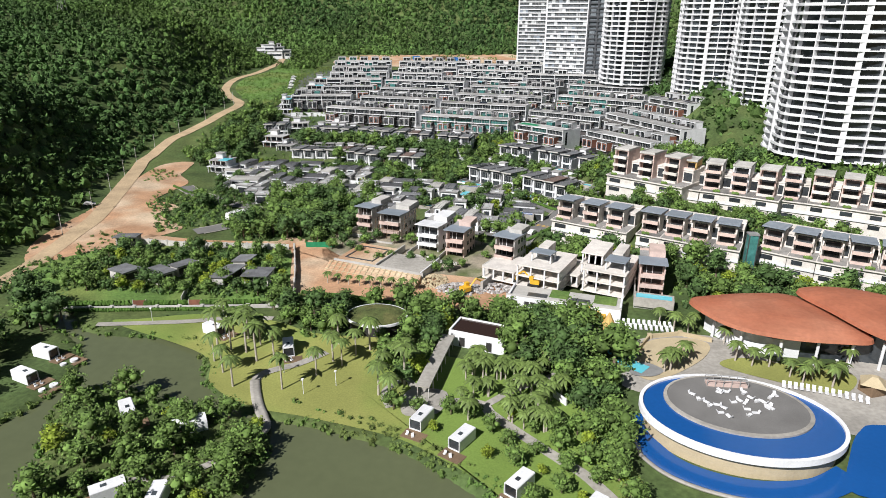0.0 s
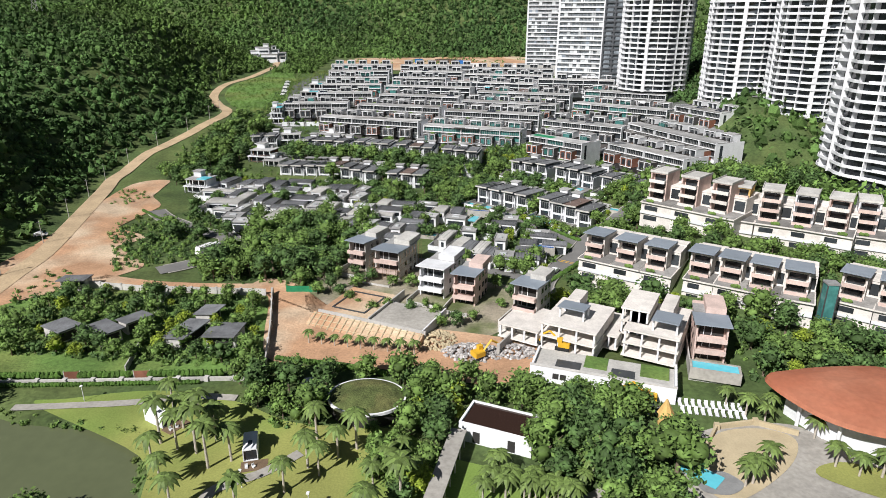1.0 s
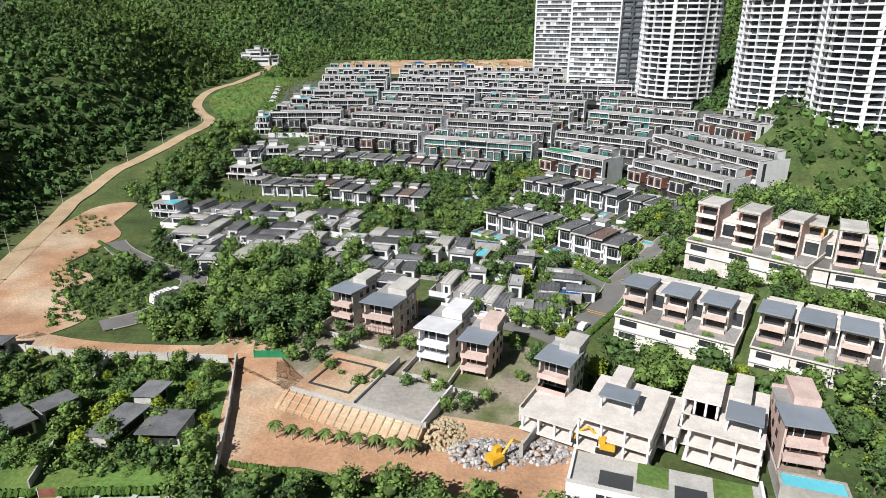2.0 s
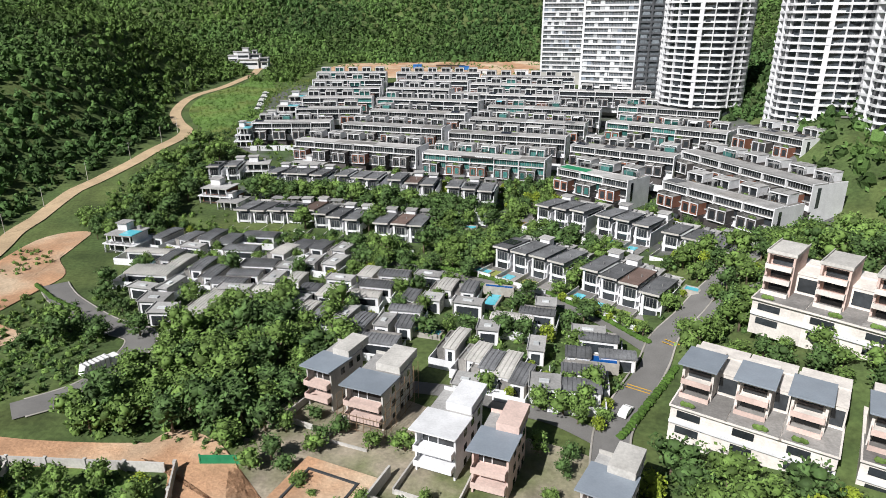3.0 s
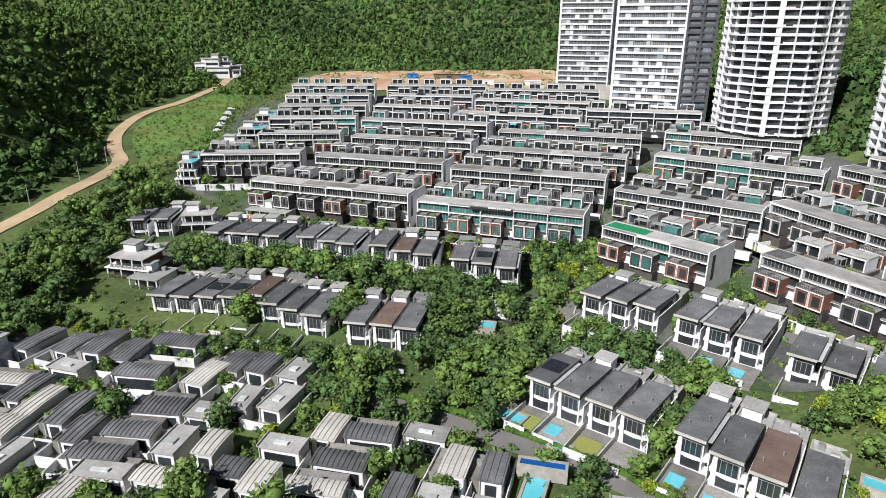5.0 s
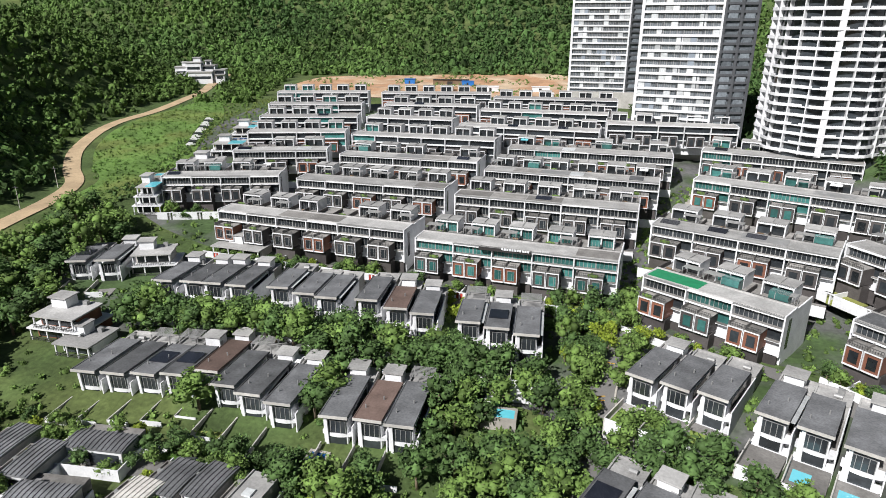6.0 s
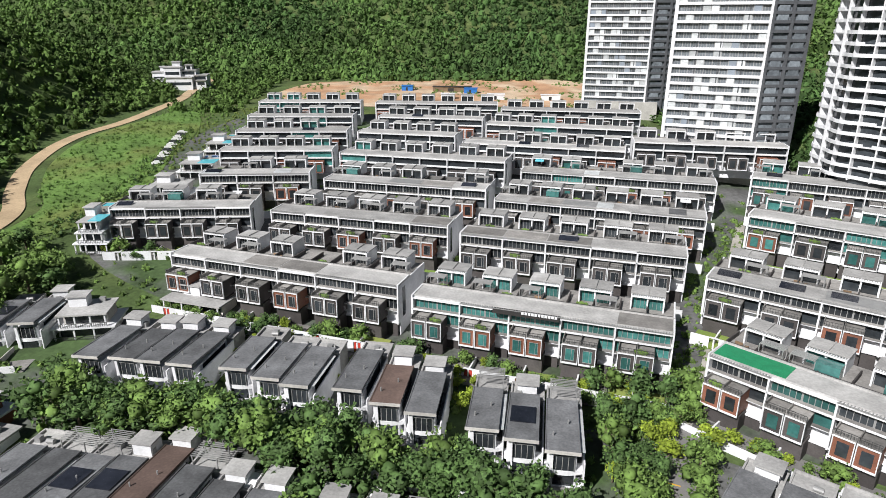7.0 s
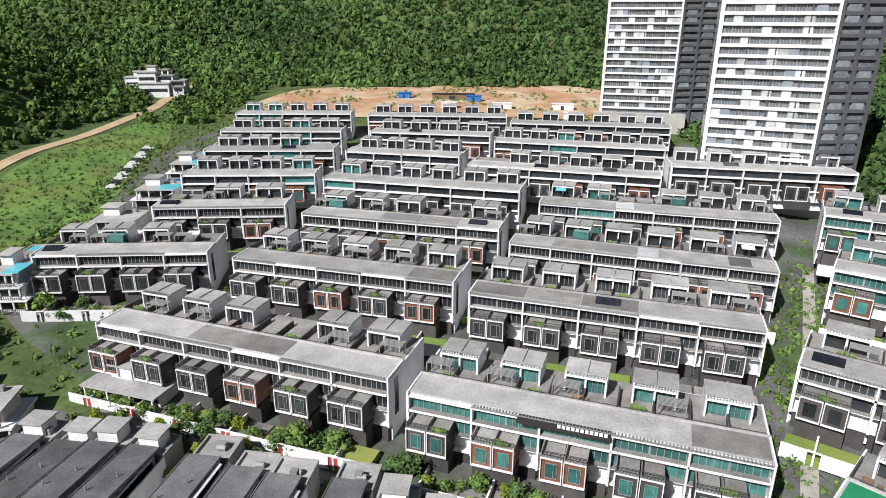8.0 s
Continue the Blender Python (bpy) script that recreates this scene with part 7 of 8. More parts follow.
# water slide on a timber tower
sl = thing("water_slide", "boat-shaped ochre slide tower with a grey chute", "slide", pose(26.2, 144, 24.6, 0, 0, -30))
built(24, 142, 0, 5, 5)
part("tower", Mb().prism([(1.3 * math.cos(i * 0.7854), 1.3 * math.sin(i * 0.7854)) for i in range(8)], 2.5, 5.0), M_ORANGE, sl)
part("cap", Mb().beam((0, 0, 5.0), (0, 0, 8.0), 1.6, 8, 0.15), M_ORANGE, sl)
for i in range(4):
    part("leg", shared("slleg", lambda: Mb().beam((1.2, 0, 0), (0.9, 0, 2.6), 0.14), M_WOOD), parent=sl, at=pose(0, 0, 0, 0, 0, 90 * i))
mb = Mb()
pl = [Vector((1.0 + 0.9 * i, -0.6 * i - 0.05 * i * i, 4.0 - 0.42 * i)) for i in range(9)]
for a, b in zip(pl[:-1], pl[1:]):
    for s in (-0.6, 0.6):
        mb.hexa([a + Vector((0, s - 0.08, 0)), b + Vector((0, s - 0.08, 0)), b + Vector((0, s + 0.08, 0)), a + Vector((0, s + 0.08, 0)), a + Vector((0, s - 0.08, 0.6)), b + Vector((0, s - 0.08, 0.6)), b + Vector((0, s + 0.08, 0.6)), a + Vector((0, s + 0.08, 0.6))])
    mb.hexa([a + Vector((0, -0.6, -0.1)), b + Vector((0, -0.6, -0.1)), b + Vector((0, 0.6, -0.1)), a + Vector((0, 0.6, -0.1)), a + Vector((0, -0.6, 0.05)), b + Vector((0, -0.6, 0.05)), b + Vector((0, 0.6, 0.05)), a + Vector((0, 0.6, 0.05))])
part("chute", mb, M_SLAT, sl)
patch("splash_mat", [(29.5, 128.5), (34, 128), (37, 131), (34, 134), (30, 132.5)], M_SLAT, "grey padded splash play area", lift=0.45, category="play area")
wall_line("beach_wall", [(33, 140), (37, 147), (45, 149.4), (52, 146.5)], 1.2, 0.5, M_SAND, "curved sand-coloured beach wall")
for i in range(14):
    bl = thing("pool_lounger", "white pool lounger in a row", "lounger", pose(61 + i * 1.15, 126.5 - 0.16 * i - 0.05 * i * i * 0.3, 24.85, 0, 0, -20), "pool loungers")
    part("bed", shared("bed", lambda: Mb().box(0, 0.7, 0, 1.9, 0.25, 0.42).hexa([(0, 1.3, 0.42), (0.7, 1.3, 0.42), (0.7, 1.45, 0.42), (0, 1.45, 0.42), (0, 1.9, 0.9), (0.7, 1.9, 0.9), (0.7, 2.0, 0.9), (0, 2.0, 0.9)]), M_WHITE), parent=bl)
    part("frame", shared("bedleg", lambda: Mb().box(0.05, 0.15, 0.1, 0.2, 0, 0.25).box(0.55, 0.65, 0.1, 0.2, 0, 0.25).box(0.05, 0.15, 1.7, 1.8, 0, 0.25).box(0.55, 0.65, 1.7, 1.8, 0, 0.25), M_SLAT), parent=bl)
for i in range(10):
    for r in range(2):
        bl = thing("pool_lounger", "white garden lounger in tiered rows", "lounger", pose(31.5 + i * 1.3, 151.5 + 2.6 * r - i * 0.1, gz(31.5 + i * 1.3, 151.5 + 2.6 * r) + 0.05, 0, 0, -5), "pool loungers")
        part("bed", CACHE["bed"], parent=bl)
        part("frame", CACHE["bedleg"], parent=bl)
kiosk = thing("kiosk", "thatched pool kiosk with timber posts", "kiosk", pose(79.5, 127, 24.7, 0, 0, 20))
part("roof", Mb().beam((0, 0, 2.4), (0, 0, 4.0), 3.4, 4, 0.8), M_SAND, kiosk)
part("counter", Mb().box(-1.8, 1.8, -1.8, 1.8, 0, 2.4), M_WOOD, kiosk)

# glass lift tower beside the stacked villas
lf = thing("lift_tower", "dark green glass lift tower", "lift", pose(72.4, 187.5, 28))
part("shaft", Mb().box(0, 2.6, 0, 2.6, -3, 11.5), M_TEAL, lf)
for x in (0, 2.6):
    for y in (0, 2.6):
        part("post", Mb().box(x - 0.12, x + 0.12, y - 0.12, y + 0.12, -3, 11.8), M_RAIL, lf)
part("cap", Mb().box(-0.2, 2.8, -0.2, 2.8, 11.5, 11.9), M_SLAT, lf)

# far mansion in the valley
mn = thing("mansion", "white stepped mansion in the wooded valley", "house", pose(-260, 660, gz(-246, 664) + 2, 0, 0, 14))
built(-260, 660, 14, 40, 26)
for i, (x, y, w, d, h) in enumerate(((0, 4, 9, 10, 8), (8, 2, 10, 12, 11), (18, 4, 9, 12, 9), (26, 2, 8, 11, 6), (10, -4, 16, 6, 5), (3, -2, 5, 6, 4), (12, 8, 5, 6, 14), (20, 8, 4, 6, 12), (28, -3, 6, 5, 3), (4, 9, 4, 5, 11))):
    b = part("block", Mb().box(x, x + w, y, y + d, -4, h), M_WHITE, mn)
    part("roof", Mb().box(x - 0.4, x + w + 0.4, y - 0.6, y + d, h, h + 0.5), M_ROOF, b)
    for k in range(int(h / 3)):
        part("window", Mb().box(x + 0.8, x + w - 0.8, y - 0.1, y - 0.02, k * 3 + 0.6, k * 3 + 2.4), M_GLASS, b)

# huts and sheets on the cleared ground behind
for x, y, w, m in ((-72, 640, 8, M_WHITE), (-14, 640, 11, M_WHITE), (-80, 668, 24, M_DARK), (-60, 662, 8, M_BLUE), (-45, 640, 10, M_WHITE), (-100, 670, 7, M_BLUE), (-10, 615, 8, M_WHITE)):
    ht = thing("site_hut", "small site hut on the cleared earth", "hut", pose(x, y, gz(x, y) + 0.3), "site huts")
    part("wall", Mb().box(0, w, 0, 4, 0, 3), m if m != M_DARK else M_WOOD, ht)
    part("roof", Mb().box(-0.3, w + 0.3, -0.4, 4.4, 3, 3.3), M_BLUE if m == M_BLUE else (M_DARK if m == M_DARK else M_WHITE), ht)
    part("doorway", Mb().box(w * 0.4, w * 0.55, -0.06, 0, 0.1, 2.2), M_DARK, ht)

# electricity pylon on the ridge
pz = gz(-330, 470)
py = thing("pylon", "thin lattice electricity pylon on the ridge", "pylon", pose(-330, 470, pz + 4))
for sx in (-1, 1):
    for sy in (-1, 1):
        part("leg", Mb().beam((2.2 * sx, 2.2 * sy, 0), (0.4 * sx, 0.4 * sy, 24), 0.14), M_SLAT, py)
for k in range(8):
    a = 2.2 - 1.8 * k / 8
    b = 2.2 - 1.8 * (k + 1) / 8
    part("brace", Mb().beam((-a, -a, 3 * k), (b, -b, 3 * k + 3), 0.08).beam((a, -a, 3 * k), (-b, -b, 3 * k + 3), 0.08), M_SLAT, py)
for z in (15, 18.5, 22):
    part("cross_arm", Mb().beam((-4.5, 0, z), (4.5, 0, z), 0.12), M_SLAT, py)


# ---- vehicles ----
def car(x, y, ang, white=True, z=None):
    c = thing("car", "white parked car beside the lane" if white else "dark parked car beside the lane", "car", pose(x, y, (gz(x, y) if z is None else z) + 0.32, 0, 0, ang), "parked cars")
    paint = M_CARWHITE if white else M_CARDARK
    pts = [(-2.2, 0.35), (2.2, 0.35), (2.2, 0.75), (1.3, 0.95), (0.7, 1.45), (-1.1, 1.5), (-1.9, 1.0), (-2.2, 0.9)]
    mb = Mb()
    n = len(pts)
    mb.v += [(px, -0.85, pz) for px, pz in pts] + [(px, 0.85, pz) for px, pz in pts]
    mb.f += [tuple(range(n)), tuple(range(2 * n - 1, n - 1, -1))] + [((i + 1) % n, i, n + i, n + (i + 1) % n) for i in range(n)]
    part("body", shared("car" + ("w" if white else "d"), lambda: mb, paint), parent=c)
    part("windscreen", shared("carscreen", lambda: Mb().hexa([(0.72, -0.75, 1.42), (1.32, -0.75, 0.96), (1.32, 0.75, 0.96), (0.72, 0.75, 1.42), (0.75, -0.75, 1.46), (1.36, -0.75, 1.0), (1.36, 0.75, 1.0), (0.75, 0.75, 1.46)]), M_GLASS), parent=c)
    for wx in (-1.35, 1.35):
        for wy in (-0.8, 0.8):
            part("wheel", shared("wheel", lambda: Mb().beam((0, -0.1, 0.32), (0, 0.1, 0.32), 0.32, 10), M_TYRE), parent=c, at=pose(wx, wy, 0))


for x, y, a, w in ((-166, 231, 30, 44), (-95, 313, 10, 1), (-90, 312.5, 10, 1), (-82, 310, 10, 0), (-30, 333, 60, 1), (-72, 341, 80, 1), (-52, 340, 70, 1), (45, 337, 60, 0), (10, 222, 60, 1), (33, 232, -30, 1), (-46.5, 153, 80, 1), (-43, 150, 95, 0), (-40, 148, 10, 0), (-38, 152, 20, 0), (20, 408, 75, 0)):
    car(x, y, a, bool(w))
for i in range(12):
    car(-172 - i * 1.1, 500 + i * 4.2, 20, i % 3 != 1)
tk = thing("refuse_truck", "white ribbed refuse truck parked in the lane", "truck", pose(-103, 226.5, gz(-103, 226.5) + 0.4, 0, 0, 60))
part("container", Mb().hexa([(-4.6, -1.2, 0.8), (1.6, -1.2, 0.8), (1.6, 1.2, 0.8), (-4.6, 1.2, 0.8), (-4.0, -1.2, 3.0), (1.6, -1.2, 3.2), (1.6, 1.2, 3.2), (-4.0, 1.2, 3.0)]), M_CARWHITE, tk)
for i in range(6):
    part("rib", shared("rib", lambda: Mb().box(-0.08, 0.08, -1.28, 1.28, 0.8, 3.25), M_SLAT), parent=tk, at=pose(-3.6 + i, 0, 0))
part("cab", Mb().box(1.8, 3.6, -1.15, 1.15, 0.6, 2.8), M_CARWHITE, tk)
part("windscreen", Mb().box(3.6, 3.65, -1.0, 1.0, 1.6, 2.6), M_GLASS, tk)
for wx in (-3, -1.6, 2.6):
    for wy in (-1.1, 1.1):
        part("wheel", shared("bigwheel", lambda: Mb().beam((0, -0.18, 0.4), (0, 0.18, 0.4), 0.5, 10), M_TYRE), parent=tk, at=pose(wx, wy, 0))


# ---- garden and street trees ----
PAVED = [smooth_line([(x, y) for x, y in line], 6) for line in (
    [(4, 200), (7, 217), (19, 241), (24.3, 254), (32, 263), (40.6, 273), (66, 288)], [(29, 257), (44, 262), (62, 262), (80, 250)], [(22, 246), (-2, 276), (-50, 297), (-115, 313)], [(-22, 292), (-10, 322), (-4, 349), (8, 372)],
    [(-40, 228), (-15, 222.8), (5, 212)], [(-148, 271), (-117.4, 248.7), (-101, 232), (-112, 210)], [(-53, 116), (-41, 131)], [(-15, 113), (4.5, 104), (22, 84)], [(-104, 138.5), (-60, 147)])]


BB = np.array(BUILT)
PP = np.concatenate([np.array(line) for line in PAVED])


def clear(x, y, grow=0.5, road=3.2):
    dx, dy = x - BB[:, 0], y - BB[:, 1]
    u, v = dx * BB[:, 2] + dy * BB[:, 3], dy * BB[:, 2] - dx * BB[:, 3]
    if ((u > BB[:, 4] - grow) & (u < BB[:, 5] + grow) & (v > BB[:, 6] - grow) & (v < BB[:, 7] + grow)).any():
        return False
    return not (((PP[:, 0] - x) ** 2 + (PP[:, 1] - y) ** 2) < road * road).any()


GROVE = []
RF = random.Random(77)


def wood(outline, step, kinds, lo, hi, seed, limit=999, grow=1.0, road=3.4, single=True):
    """Trees spread at random inside an outline, clear of houses and lanes."""
    rg = random.Random(seed)
    xs, ys = [p[0] for p in outline], [p[1] for p in outline]
    cx = [(rg.uniform(min(xs), max(xs)), rg.uniform(min(ys), max(ys))) for _ in range(3000)]
    ok = depth_in(outline, [c[0] for c in cx], [c[1] for c in cx]) > 0
    got = []
    for (x, y), inside in zip(cx, ok):
        if len(got) >= limit:
            break
        if not inside or any((x - a) ** 2 + (y - b) ** 2 < step * step for a, b in got) or not clear(x, y, grow, road):
            continue
        got.append((x, y))
        if single:
            tree(x, y, rg.choice(kinds), rg.uniform(lo, hi))
        else:
            GROVE.append((x, y, rg.choice(kinds), rg.uniform(lo, hi)))


wood([(-98, 205), (-62, 203), (-50, 222), (-47, 252), (-62, 270), (-80, 262), (-94, 243)], 4.6, ("broad", "dark", "broad", "round"), 0.75, 1.15, 21, 62)
wood(ISLAND, 3.6, ("broad", "round", "broad", "yellow"), 0.45, 0.85, 22, 36)
wood([(-125, 96), (-106, 96), (-110, 130), (-118, 148), (-150, 160), (-150, 100)], 5, ("dark", "broad"), 0.7, 1.1, 23, 24)
wood([(-125, 158), (-62, 160), (-72, 193), (-130, 193)], 4.6, ("broad", "dark", "round", "yellow"), 0.45, 0.8, 24, 70, single=False)
wood([(4, 196), (16, 206), (40, 198), (75, 184), (110, 172), (100, 163), (52, 168), (50, 186), (15, 196)], 4.6, ("broad", "dark", "broad", "yellow"), 0.7, 1.1, 25, 46)
wood([(-28, 158), (-8, 156), (30, 150), (26, 118), (14, 126), (6, 148), (-16, 150)], 5.0, ("broad", "round", "dark"), 0.75, 1.2, 26, 24)
wood([(15, 128), (26, 126), (24, 100), (27, 92), (22, 90), (14, 118)], 4.0, ("broad", "dark", "round"), 0.6, 0.9, 27, 16)
wood([(-112, 328), (-40, 318), (-20, 330), (-20, 345), (-60, 346), (-112, 362)], 4.6, ("dark", "broad", "dark"), 0.7, 1.05, 28, 60, single=False)
wood([(-22, 300), (-2, 290), (26, 268), (34, 280), (12, 312), (-6, 330), (-18, 326)], 4.2, ("broad", "dark", "broad"), 0.6, 0.95, 29, 34, 0.3, 3.2, single=False)
wood([(-16, 328), (-8, 328), (6, 362), (2, 372), (-14, 366)], 3.8, ("broad", "yellow", "dark"), 0.55, 0.85, 30, 44, 0.3, 2.8, single=False)
wood([(-130, 232), (-60, 262), (10, 226), (10, 262), (-20, 290), (-110, 302), (-130, 296)], 5.0, ("dark", "broad", "dark", "yellow", "round"), 0.5, 0.85, 31, 58, 0.2, 2.6, single=False)
wood([(-46, 138), (-62, 150), (-62, 158), (-30, 158), (-22, 154), (-24, 138)], 4.6, ("broad", "round", "dark"), 0.55, 0.95, 32, 22)
wood([(-165, 330), (-140, 330), (-142, 400), (-165, 415)], 5, ("dark", "broad"), 0.8, 1.15, 33, 40, single=False)
wood([(-110, 378), (-60, 366), (-4, 356), (-4, 364), (-60, 378), (-110, 392)], 3.6, ("round", "dark", "yellow"), 0.4, 0.6, 34, 50, 0.2, 1.0, single=False)
wood([(30, 222), (60, 212), (92, 204), (94, 198), (60, 206), (30, 216)], 4.6, ("broad", "dark"), 0.6, 0.9, 35, 20, single=False)
wood([(24, 240), (40, 258), (58, 262), (98, 240), (98, 232), (60, 246), (44, 250)], 4.6, ("broad", "dark"), 0.7, 1.0, 36, 30, single=False)
wood([(26, 246), (36, 262), (60, 262), (62, 300), (52, 300), (44, 268), (30, 258)], 4.2, ("broad", "dark", "broad"), 0.55, 0.9, 37, 16, 0.3, 3.6, single=False)
wood([(58, 300), (64, 270), (100, 250), (100, 290), (84, 320), (72, 306)], 5.0, ("broad", "dark"), 0.7, 1.1, 38, 50, 0.3, 3.6, single=False)
wood([(-170, 318), (-150, 300), (-138, 312), (-140, 330), (-165, 340)], 4.6, ("broad", "dark"), 0.6, 0.9, 39, 20, 0.3, 3.6, single=False)
wood([(20, 262), (30, 257), (62, 266), (66, 302), (46, 306), (26, 276)], 3.8, ("broad", "dark", "broad", "yellow"), 0.5, 0.85, 40, 12, 0.2, 3.6, single=False)
wood([(-22, 110), (-2, 96), (6, 84), (24, 84), (24, 96), (14, 108), (0, 112)], 4.0, ("broad", "round", "yellow"), 0.35, 0.6, 41, 26, 0.4, 2.0, single=False)
wood([(-62, 200), (-30, 182), (-8, 184), (2, 206), (-44, 226)], 3.6, ("broad", "round", "dark"), 0.35, 0.6, 42, 26, 0.4, 2.0, single=False)
wood([(-20, 226), (6, 214), (10, 224), (4, 230), (-16, 232)], 3.6, ("broad", "round", "yellow"), 0.4, 0.7, 43, 18, 0.2, 2.6, single=False)
wood([(24, 263), (34, 257), (46, 268), (42, 294), (26, 288)], 3.8, ("broad", "dark", "yellow"), 0.45, 0.75, 44, 8, 0.2, 3.4, single=False)
wood([(-66, 311), (-46, 310), (-24, 318), (-20, 302), (-28, 286), (-46, 288), (-62, 290)], 3.8, ("broad", "dark", "dark"), 0.6, 0.95, 45, 26, 0.3, 2.4, single=False)
wood([(36, 240), (62, 222), (94, 212), (122, 200), (118, 193), (90, 204), (58, 214), (34, 231)], 3.8, ("broad", "dark", "round"), 0.55, 0.85, 46, 40, 0.0, 2.6, single=False)
wood([(-26, 156), (-14, 152), (-13, 128), (-22, 118), (-30, 136)], 3.6, ("broad", "dark", "round", "yellow"), 0.5, 0.9, 47, 30, 0.3, 1.6, single=False)
wood([(2, 152), (18, 150), (18, 128), (4, 127)], 3.8, ("broad", "dark", "broad"), 0.7, 1.05, 48, 22, 0.3, 1.6, single=False)
wood([(-146, 326), (-120, 322), (-46, 308), (-46, 299), (-108, 308), (-146, 312)], 3.4, ("yellow", "round", "broad", "dark"), 0.35, 0.65, 49, 64, 0.1, 2.2, single=False)
wood([(-118, 352), (-60, 345), (-24, 332), (-20, 340), (-60, 354), (-118, 361)], 3.6, ("dark", "broad", "dark"), 0.75, 1.05, 50, 40, 0.0, 1.4, single=False)
# gardens in front of the first terraces
for x0, y0, x1, y1 in (ROWS_WEST[0], ROWS_MID[0], ROWS_LEFT[0], ROWS_EAST[0][:4], ROWS_EAST[1][:4]):
    run = math.hypot(x1 - x0, y1 - y0)
    ux, uy = (x1 - x0) / run, (y1 - y0) / run
    for i in range(int(run / 2.9)):
        u, v = i * 2.9 + RF.uniform(-1, 1), -6.4 + RF.uniform(-1.6, 1.6)
        GROVE.append((x0 + ux * u - uy * v, y0 + uy * u + ux * v, RF.choice(("dark", "round", "broad", "yellow")), RF.uniform(0.3, 0.62)))
# small light-green trees along the villas' forecourts
for i in range(13):
    u, v = i / 12 * 30 + RF.uniform(-0.8, 0.8), -7.0 - RF.uniform(0, 2.4)
    GROVE.append((5.7 + 0.676 * u + 0.737 * v, 283.2 - 0.737 * u + 0.676 * v, RF.choice(("yellow", "round", "broad")), RF.uniform(0.35, 0.6)))
grove("garden_trees", "leafy trees between the gardens and houses", GROVE, 6)
PALM_SPOTS = [(-61.6, 119.6), (-64, 129.7), (-62.2, 135.7), (-56, 125.3), (-40.5, 120.7), (-38.4, 127.2), (-35.9, 125.5), (-33.8, 130.4), (-31, 133.4), (-25.2, 114.5), (-22, 110.6), (-39.2, 135.4), (-46.1, 114.3), (-52.7, 127.6), (-65.7, 124.2), (-57.1, 114.3), (-20.4, 119.4), (-68, 131), (-70, 140), (-60, 129), (-58, 133), (-66, 136)]
for x, y in PALM_SPOTS:
    palm(x, y, rgt.uniform(0.95, 1.25), rgt.randrange(2))
for i in range(46):
    x, y = rgt.uniform(-8, 14), rgt.uniform(105, 131)
    if clear(x, y, 0.2, 1.6):
        palm(x, y, rgt.uniform(0.7, 1.0), 2)
for x, y in ((40.9, 133.5), (38.6, 131.5), (37.1, 130.6), (54.7, 137.6), (57.7, 135.4), (61.5, 135.5), (64.5, 131.5), (66.3, 129.1), (69, 131), (72, 128), (54.6, 145.9), (79.8, 138.5), (42.8, 136.3), (44, 152), (47, 150), (41, 155), (75, 131.5), (49, 153.5), (-26, 124), (-24, 128), (-22, 131), (-19, 126)):
    palm(x, y, rgt.uniform(0.8, 1.1), 2)
for i in range(9):
    palm(-52 + i * 3.3, 171.5 - 0.35 * i, rgt.uniform(0.55, 0.75), 2)
lp = ((-48, 121), (-41, 113), (-91, 142.5), (11.5, 106), (-35, 117), (75, 134))
for x, y in lp:
    la = thing("garden_lamp", "slim white garden lamp post", "lamp", pose(x, y, gz(x, y)), "garden lamps")
    part("pole", shared("lpole", lambda: Mb().beam((0, 0, 0), (0, 0, 3.6), 0.07, 6), M_WHITE), parent=la)
    part("head", shared("lhead", lambda: Mb().box(-0.25, 0.25, -0.25, 0.25, 3.6, 3.85), M_WHITE), parent=la)
for i in range(10):
    x, y = np.interp(200 + i * 26, ROAD_Y, ROAD_X) - 3.5, 200 + i * 26
    up = thing("utility_pole", "slim utility pole beside the dirt road", "pole", pose(float(x), y, gz(float(x), y)), "utility poles")
    part("pole", shared("upole", lambda: Mb().beam((0, 0, -0.5), (0, 0, 8), 0.14, 6, 0.09), M_CONCRETE), parent=up)
    part("cross_arm", shared("uarm", lambda: Mb().box(-0.9, 0.9, -0.06, 0.06, 7.3, 7.45), M_RAIL), parent=up)


# ---- shrubs nobody could count ----
def shrub_spots(outline, step, seed, grow=0.2, road=2.6):
    xs, ys = [p[0] for p in outline], [p[1] for p in outline]
    cand = scatter(min(xs), max(xs), min(ys), max(ys), step, lambda X, Y: depth_in(outline, X, Y) > 0, seed)
    return [c for c in cand if clear(c[0], c[1], grow, road)]


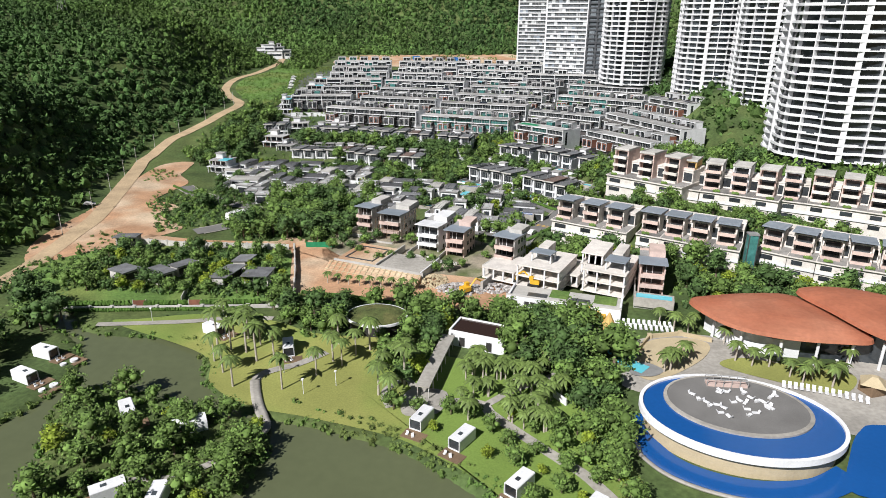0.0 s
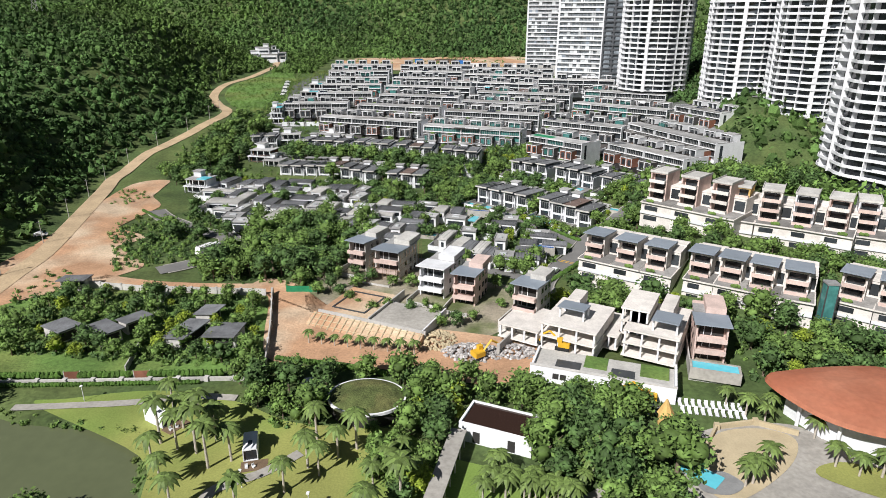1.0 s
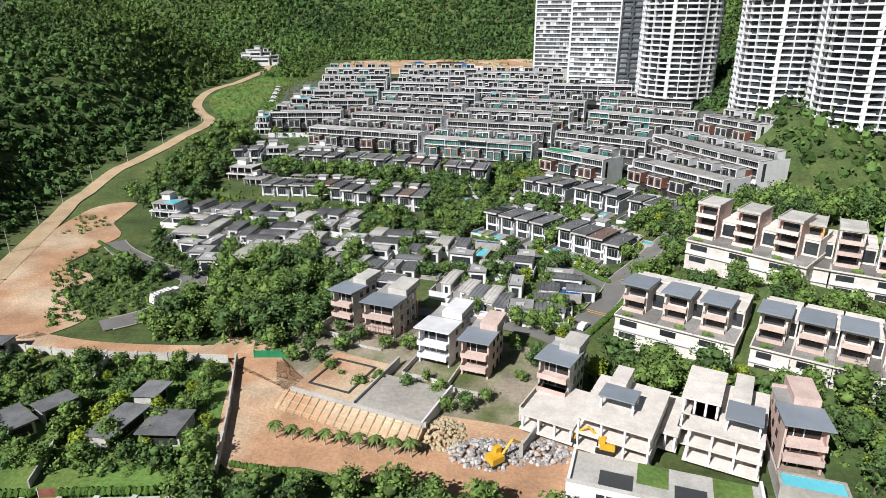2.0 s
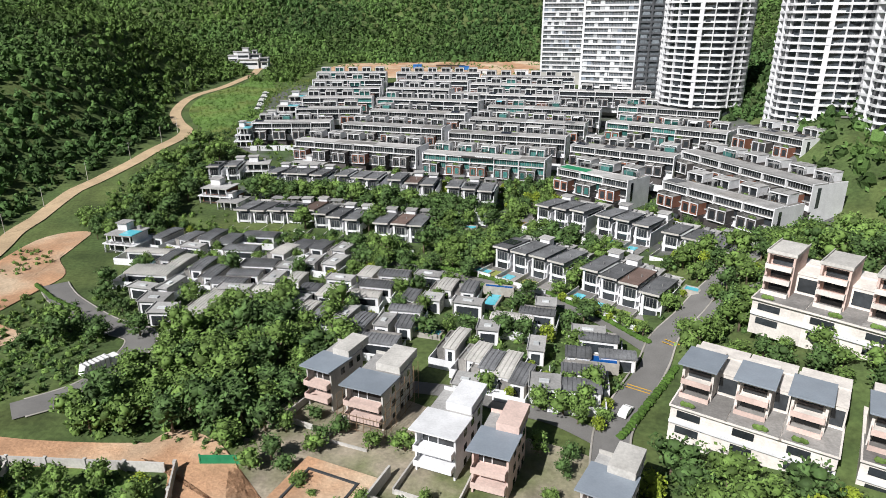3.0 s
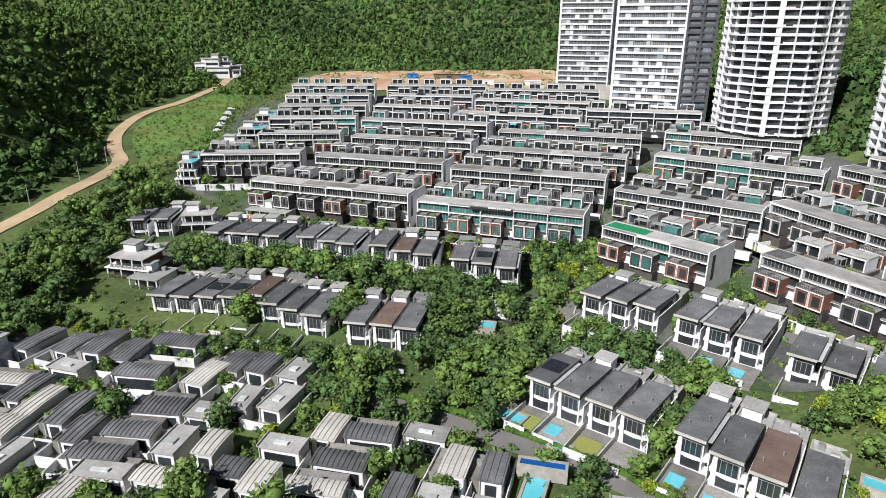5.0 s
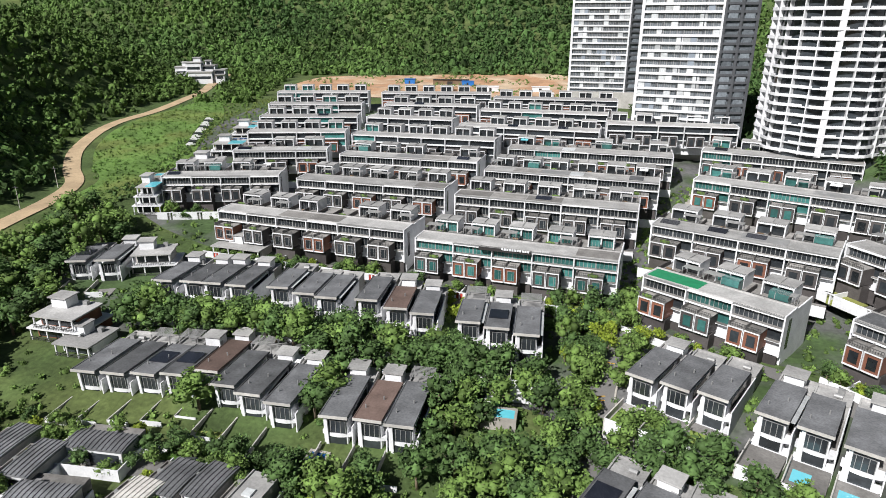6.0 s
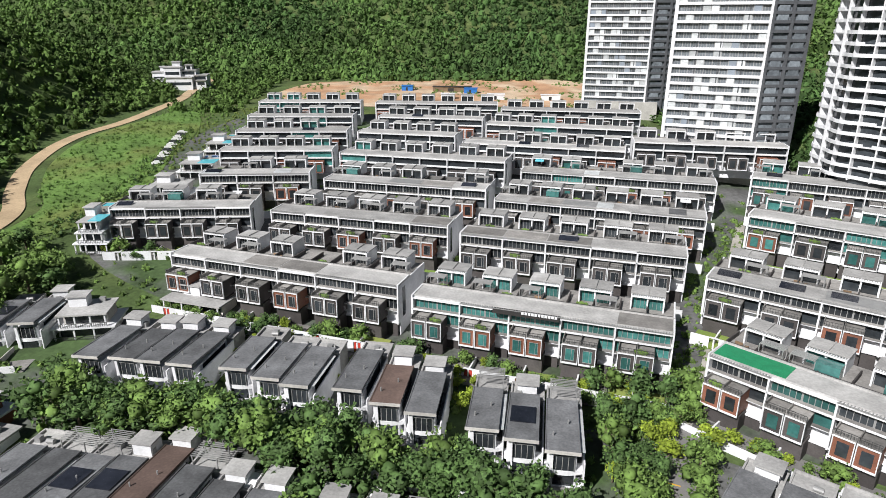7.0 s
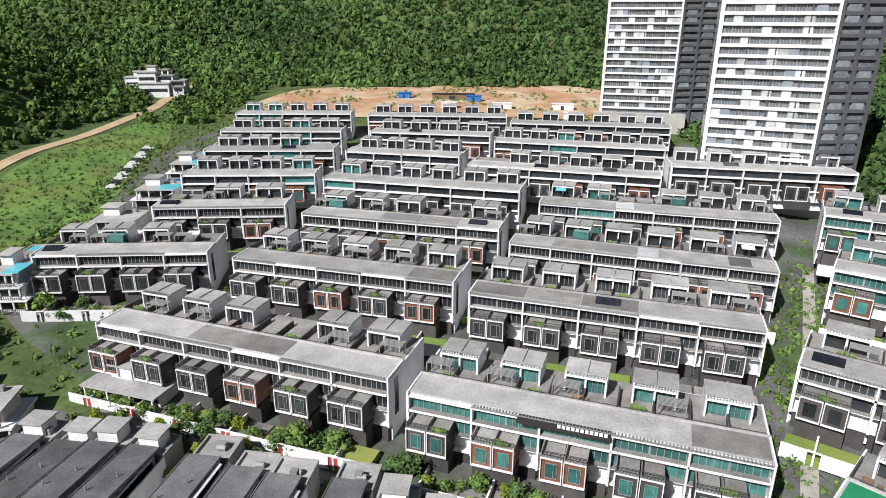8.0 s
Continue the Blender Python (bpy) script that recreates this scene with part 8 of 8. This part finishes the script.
sp = []
for k, (outline, step) in enumerate((([(-128, 158), (-62, 158), (-72, 195), (-130, 194)], 2.3), ([(-125, 208), (-104, 222), (-112, 242), (-140, 258), (-148, 240), (-138, 228)], 2.4), ([(-148, 330), (-140, 400), (-170, 412), (-178, 380), (-175, 340)], 3.2),
                                     ([(4, 196), (16, 208), (42, 200), (76, 186), (116, 174), (110, 158), (50, 166), (50, 184), (15, 196)], 2.6), ([(-98, 204), (-62, 202), (-50, 222), (-47, 252), (-62, 272), (-94, 243)], 3.0),
                                     ([(-130, 232), (-60, 262), (10, 226), (14, 250), (-20, 292), (-110, 306), (-135, 296)], 3.0), ([(24, 234), (36, 260), (100, 246), (100, 226), (60, 240)], 3.0), ([(-150, 176), (-124, 200), (-128, 158), (-150, 150)], 2.6),
                                     ([(-20, 150), (-8, 158), (32, 150), (28, 118), (20, 100), (16, 118), (6, 148)], 2.2), ([(-115, 330), (-20, 318), (-18, 346), (-60, 348), (-112, 362)], 3.2), ([(-22, 296), (26, 262), (36, 280), (10, 316), (-14, 326)], 3.0), ([(-18, 326), (-6, 326), (8, 364), (-12, 370)], 2.4),
                                     ([(-175, 420), (-160, 426), (-166, 480), (-176, 540), (-186, 560), (-178, 500), (-170, 450)], 2.6), ([(-60, 150), (-22, 154), (-24, 138), (-48, 138)], 2.4))):
    sp += shrub_spots(outline, step, 50 + k)
mdw = scatter(-226, -160, 416, 605, 2.9, lambda X, Y: (X > np.interp(Y, ROAD_Y, ROAD_X) + 8), 90)
mdw = [s for s in mdw if free(s[0], s[1], 0.5)]
forest("meadow_plants", "tall grass and low bushes on the meadow", mdw, 0.4, 1.3, M_MEADOW, 21, 16)
ert = [s for s in scatter(-172, -118, 180, 320, 3.0, lambda X, Y: np.sin(X / 7.0) * np.cos(Y / 9.0) > 0.35, 91) if clear(s[0], s[1], 0.2, 5) and s[0] > np.interp(s[1], ROAD_Y, ROAD_X) + 7]
forest("weeds", "weeds and low bushes on bare earth", ert, 0.4, 1.2, M_MEADOW, 22, 28)
half = [s for i, s in enumerate(sp) if i % 2]
forest("shrubs", "mixed green shrubs and undergrowth", half, 0.7, 1.7, M_LEAF, 8, 28)
forest("shrubs", "dark green shrubs and undergrowth", [s for i, s in enumerate(sp) if i % 2 == 0], 0.6, 1.5, M_LEAF_DK, 9, 28)
cor = [(c[0], c[1], c[2]) for c in shrub_spots([(0, 360), (10, 370), (26, 400), (36, 430), (46, 458), (36, 460), (22, 434), (10, 408), (-4, 376)], 2.3, 95, 0.1, 1.5)]
forest("garden_plants", "shrubs beside the stepped lane", cor, 0.5, 1.3, M_LEAF, 16, 28)
lush = [c for c in shrub_spots([(-46, 111), (-25, 103), (-12, 95), (0, 86), (8, 80), (12, 84), (-8, 97), (-24, 106)], 1.7, 96, 0.1, 1.5)]
forest("bank_plants", "lush grass and reeds on the lake bank", lush, 0.4, 0.9, M_MEADOW, 17, 26)
bank_spots = []
for loop in (LAKE_S, ISLAND_S):
    for i, (x, y) in enumerate(loop):
        if y > 60 and not (-58 < x < -43 and 95 < y < 120):
            for q in range(3):
                xx, yy = x + rgt.uniform(-1.6, 1.6), y + rgt.uniform(-1.6, 1.6)
                bank_spots.append((xx, yy, 24.1))
forest("bank_plants", "reeds and low plants on the lake bank", bank_spots, 0.4, 0.9, M_MEADOW, 12, 28)
clr = scatter(-170, 36, 616, 714, 4.2, lambda X, Y: np.sin(X / 11.0 + 1) * np.cos(Y / 7.0) + 0.4 * np.sin(X / 4.3) > 0.25, 92)
forest("weeds", "green regrowth on the cleared earth", clr, 0.5, 1.6, M_MEADOW, 23, 20)
isl = scatter(-92, -42, 68, 112, 2.4, lambda X, Y: (depth_in(ISLAND_S, X, Y) > 0.5), 77)
forest("shrubs", "green shrubs on the island", [s for s in isl if free(s[0], s[1], 0.2)], 0.6, 1.4, M_LEAF, 13, 28)
lane = [s for s in scatter(-150, 90, 366, 575, 3.6, lambda X, Y: (Y > 380 - 0.3 * X) | (Y > 372), 78) if free(s[0], s[1], 0.6)]
forest("garden_plants", "small garden trees and shrubs between the terraces", [s for i, s in enumerate(lane) if i % 2 == 0], 0.5, 1.4, M_LEAF, 14, 28)
vill = [s for s in scatter(-150, 62, 262, 372, 3.4, lambda X, Y: (Y > 305 - 0.25 * (X + 60)), 79) if clear(s[0], s[1], 0.2, 2.6)]
forest("garden_plants", "garden shrubs round the villas", [s for i, s in enumerate(vill) if i % 3], 0.6, 1.5, M_LEAF, 15, 28)
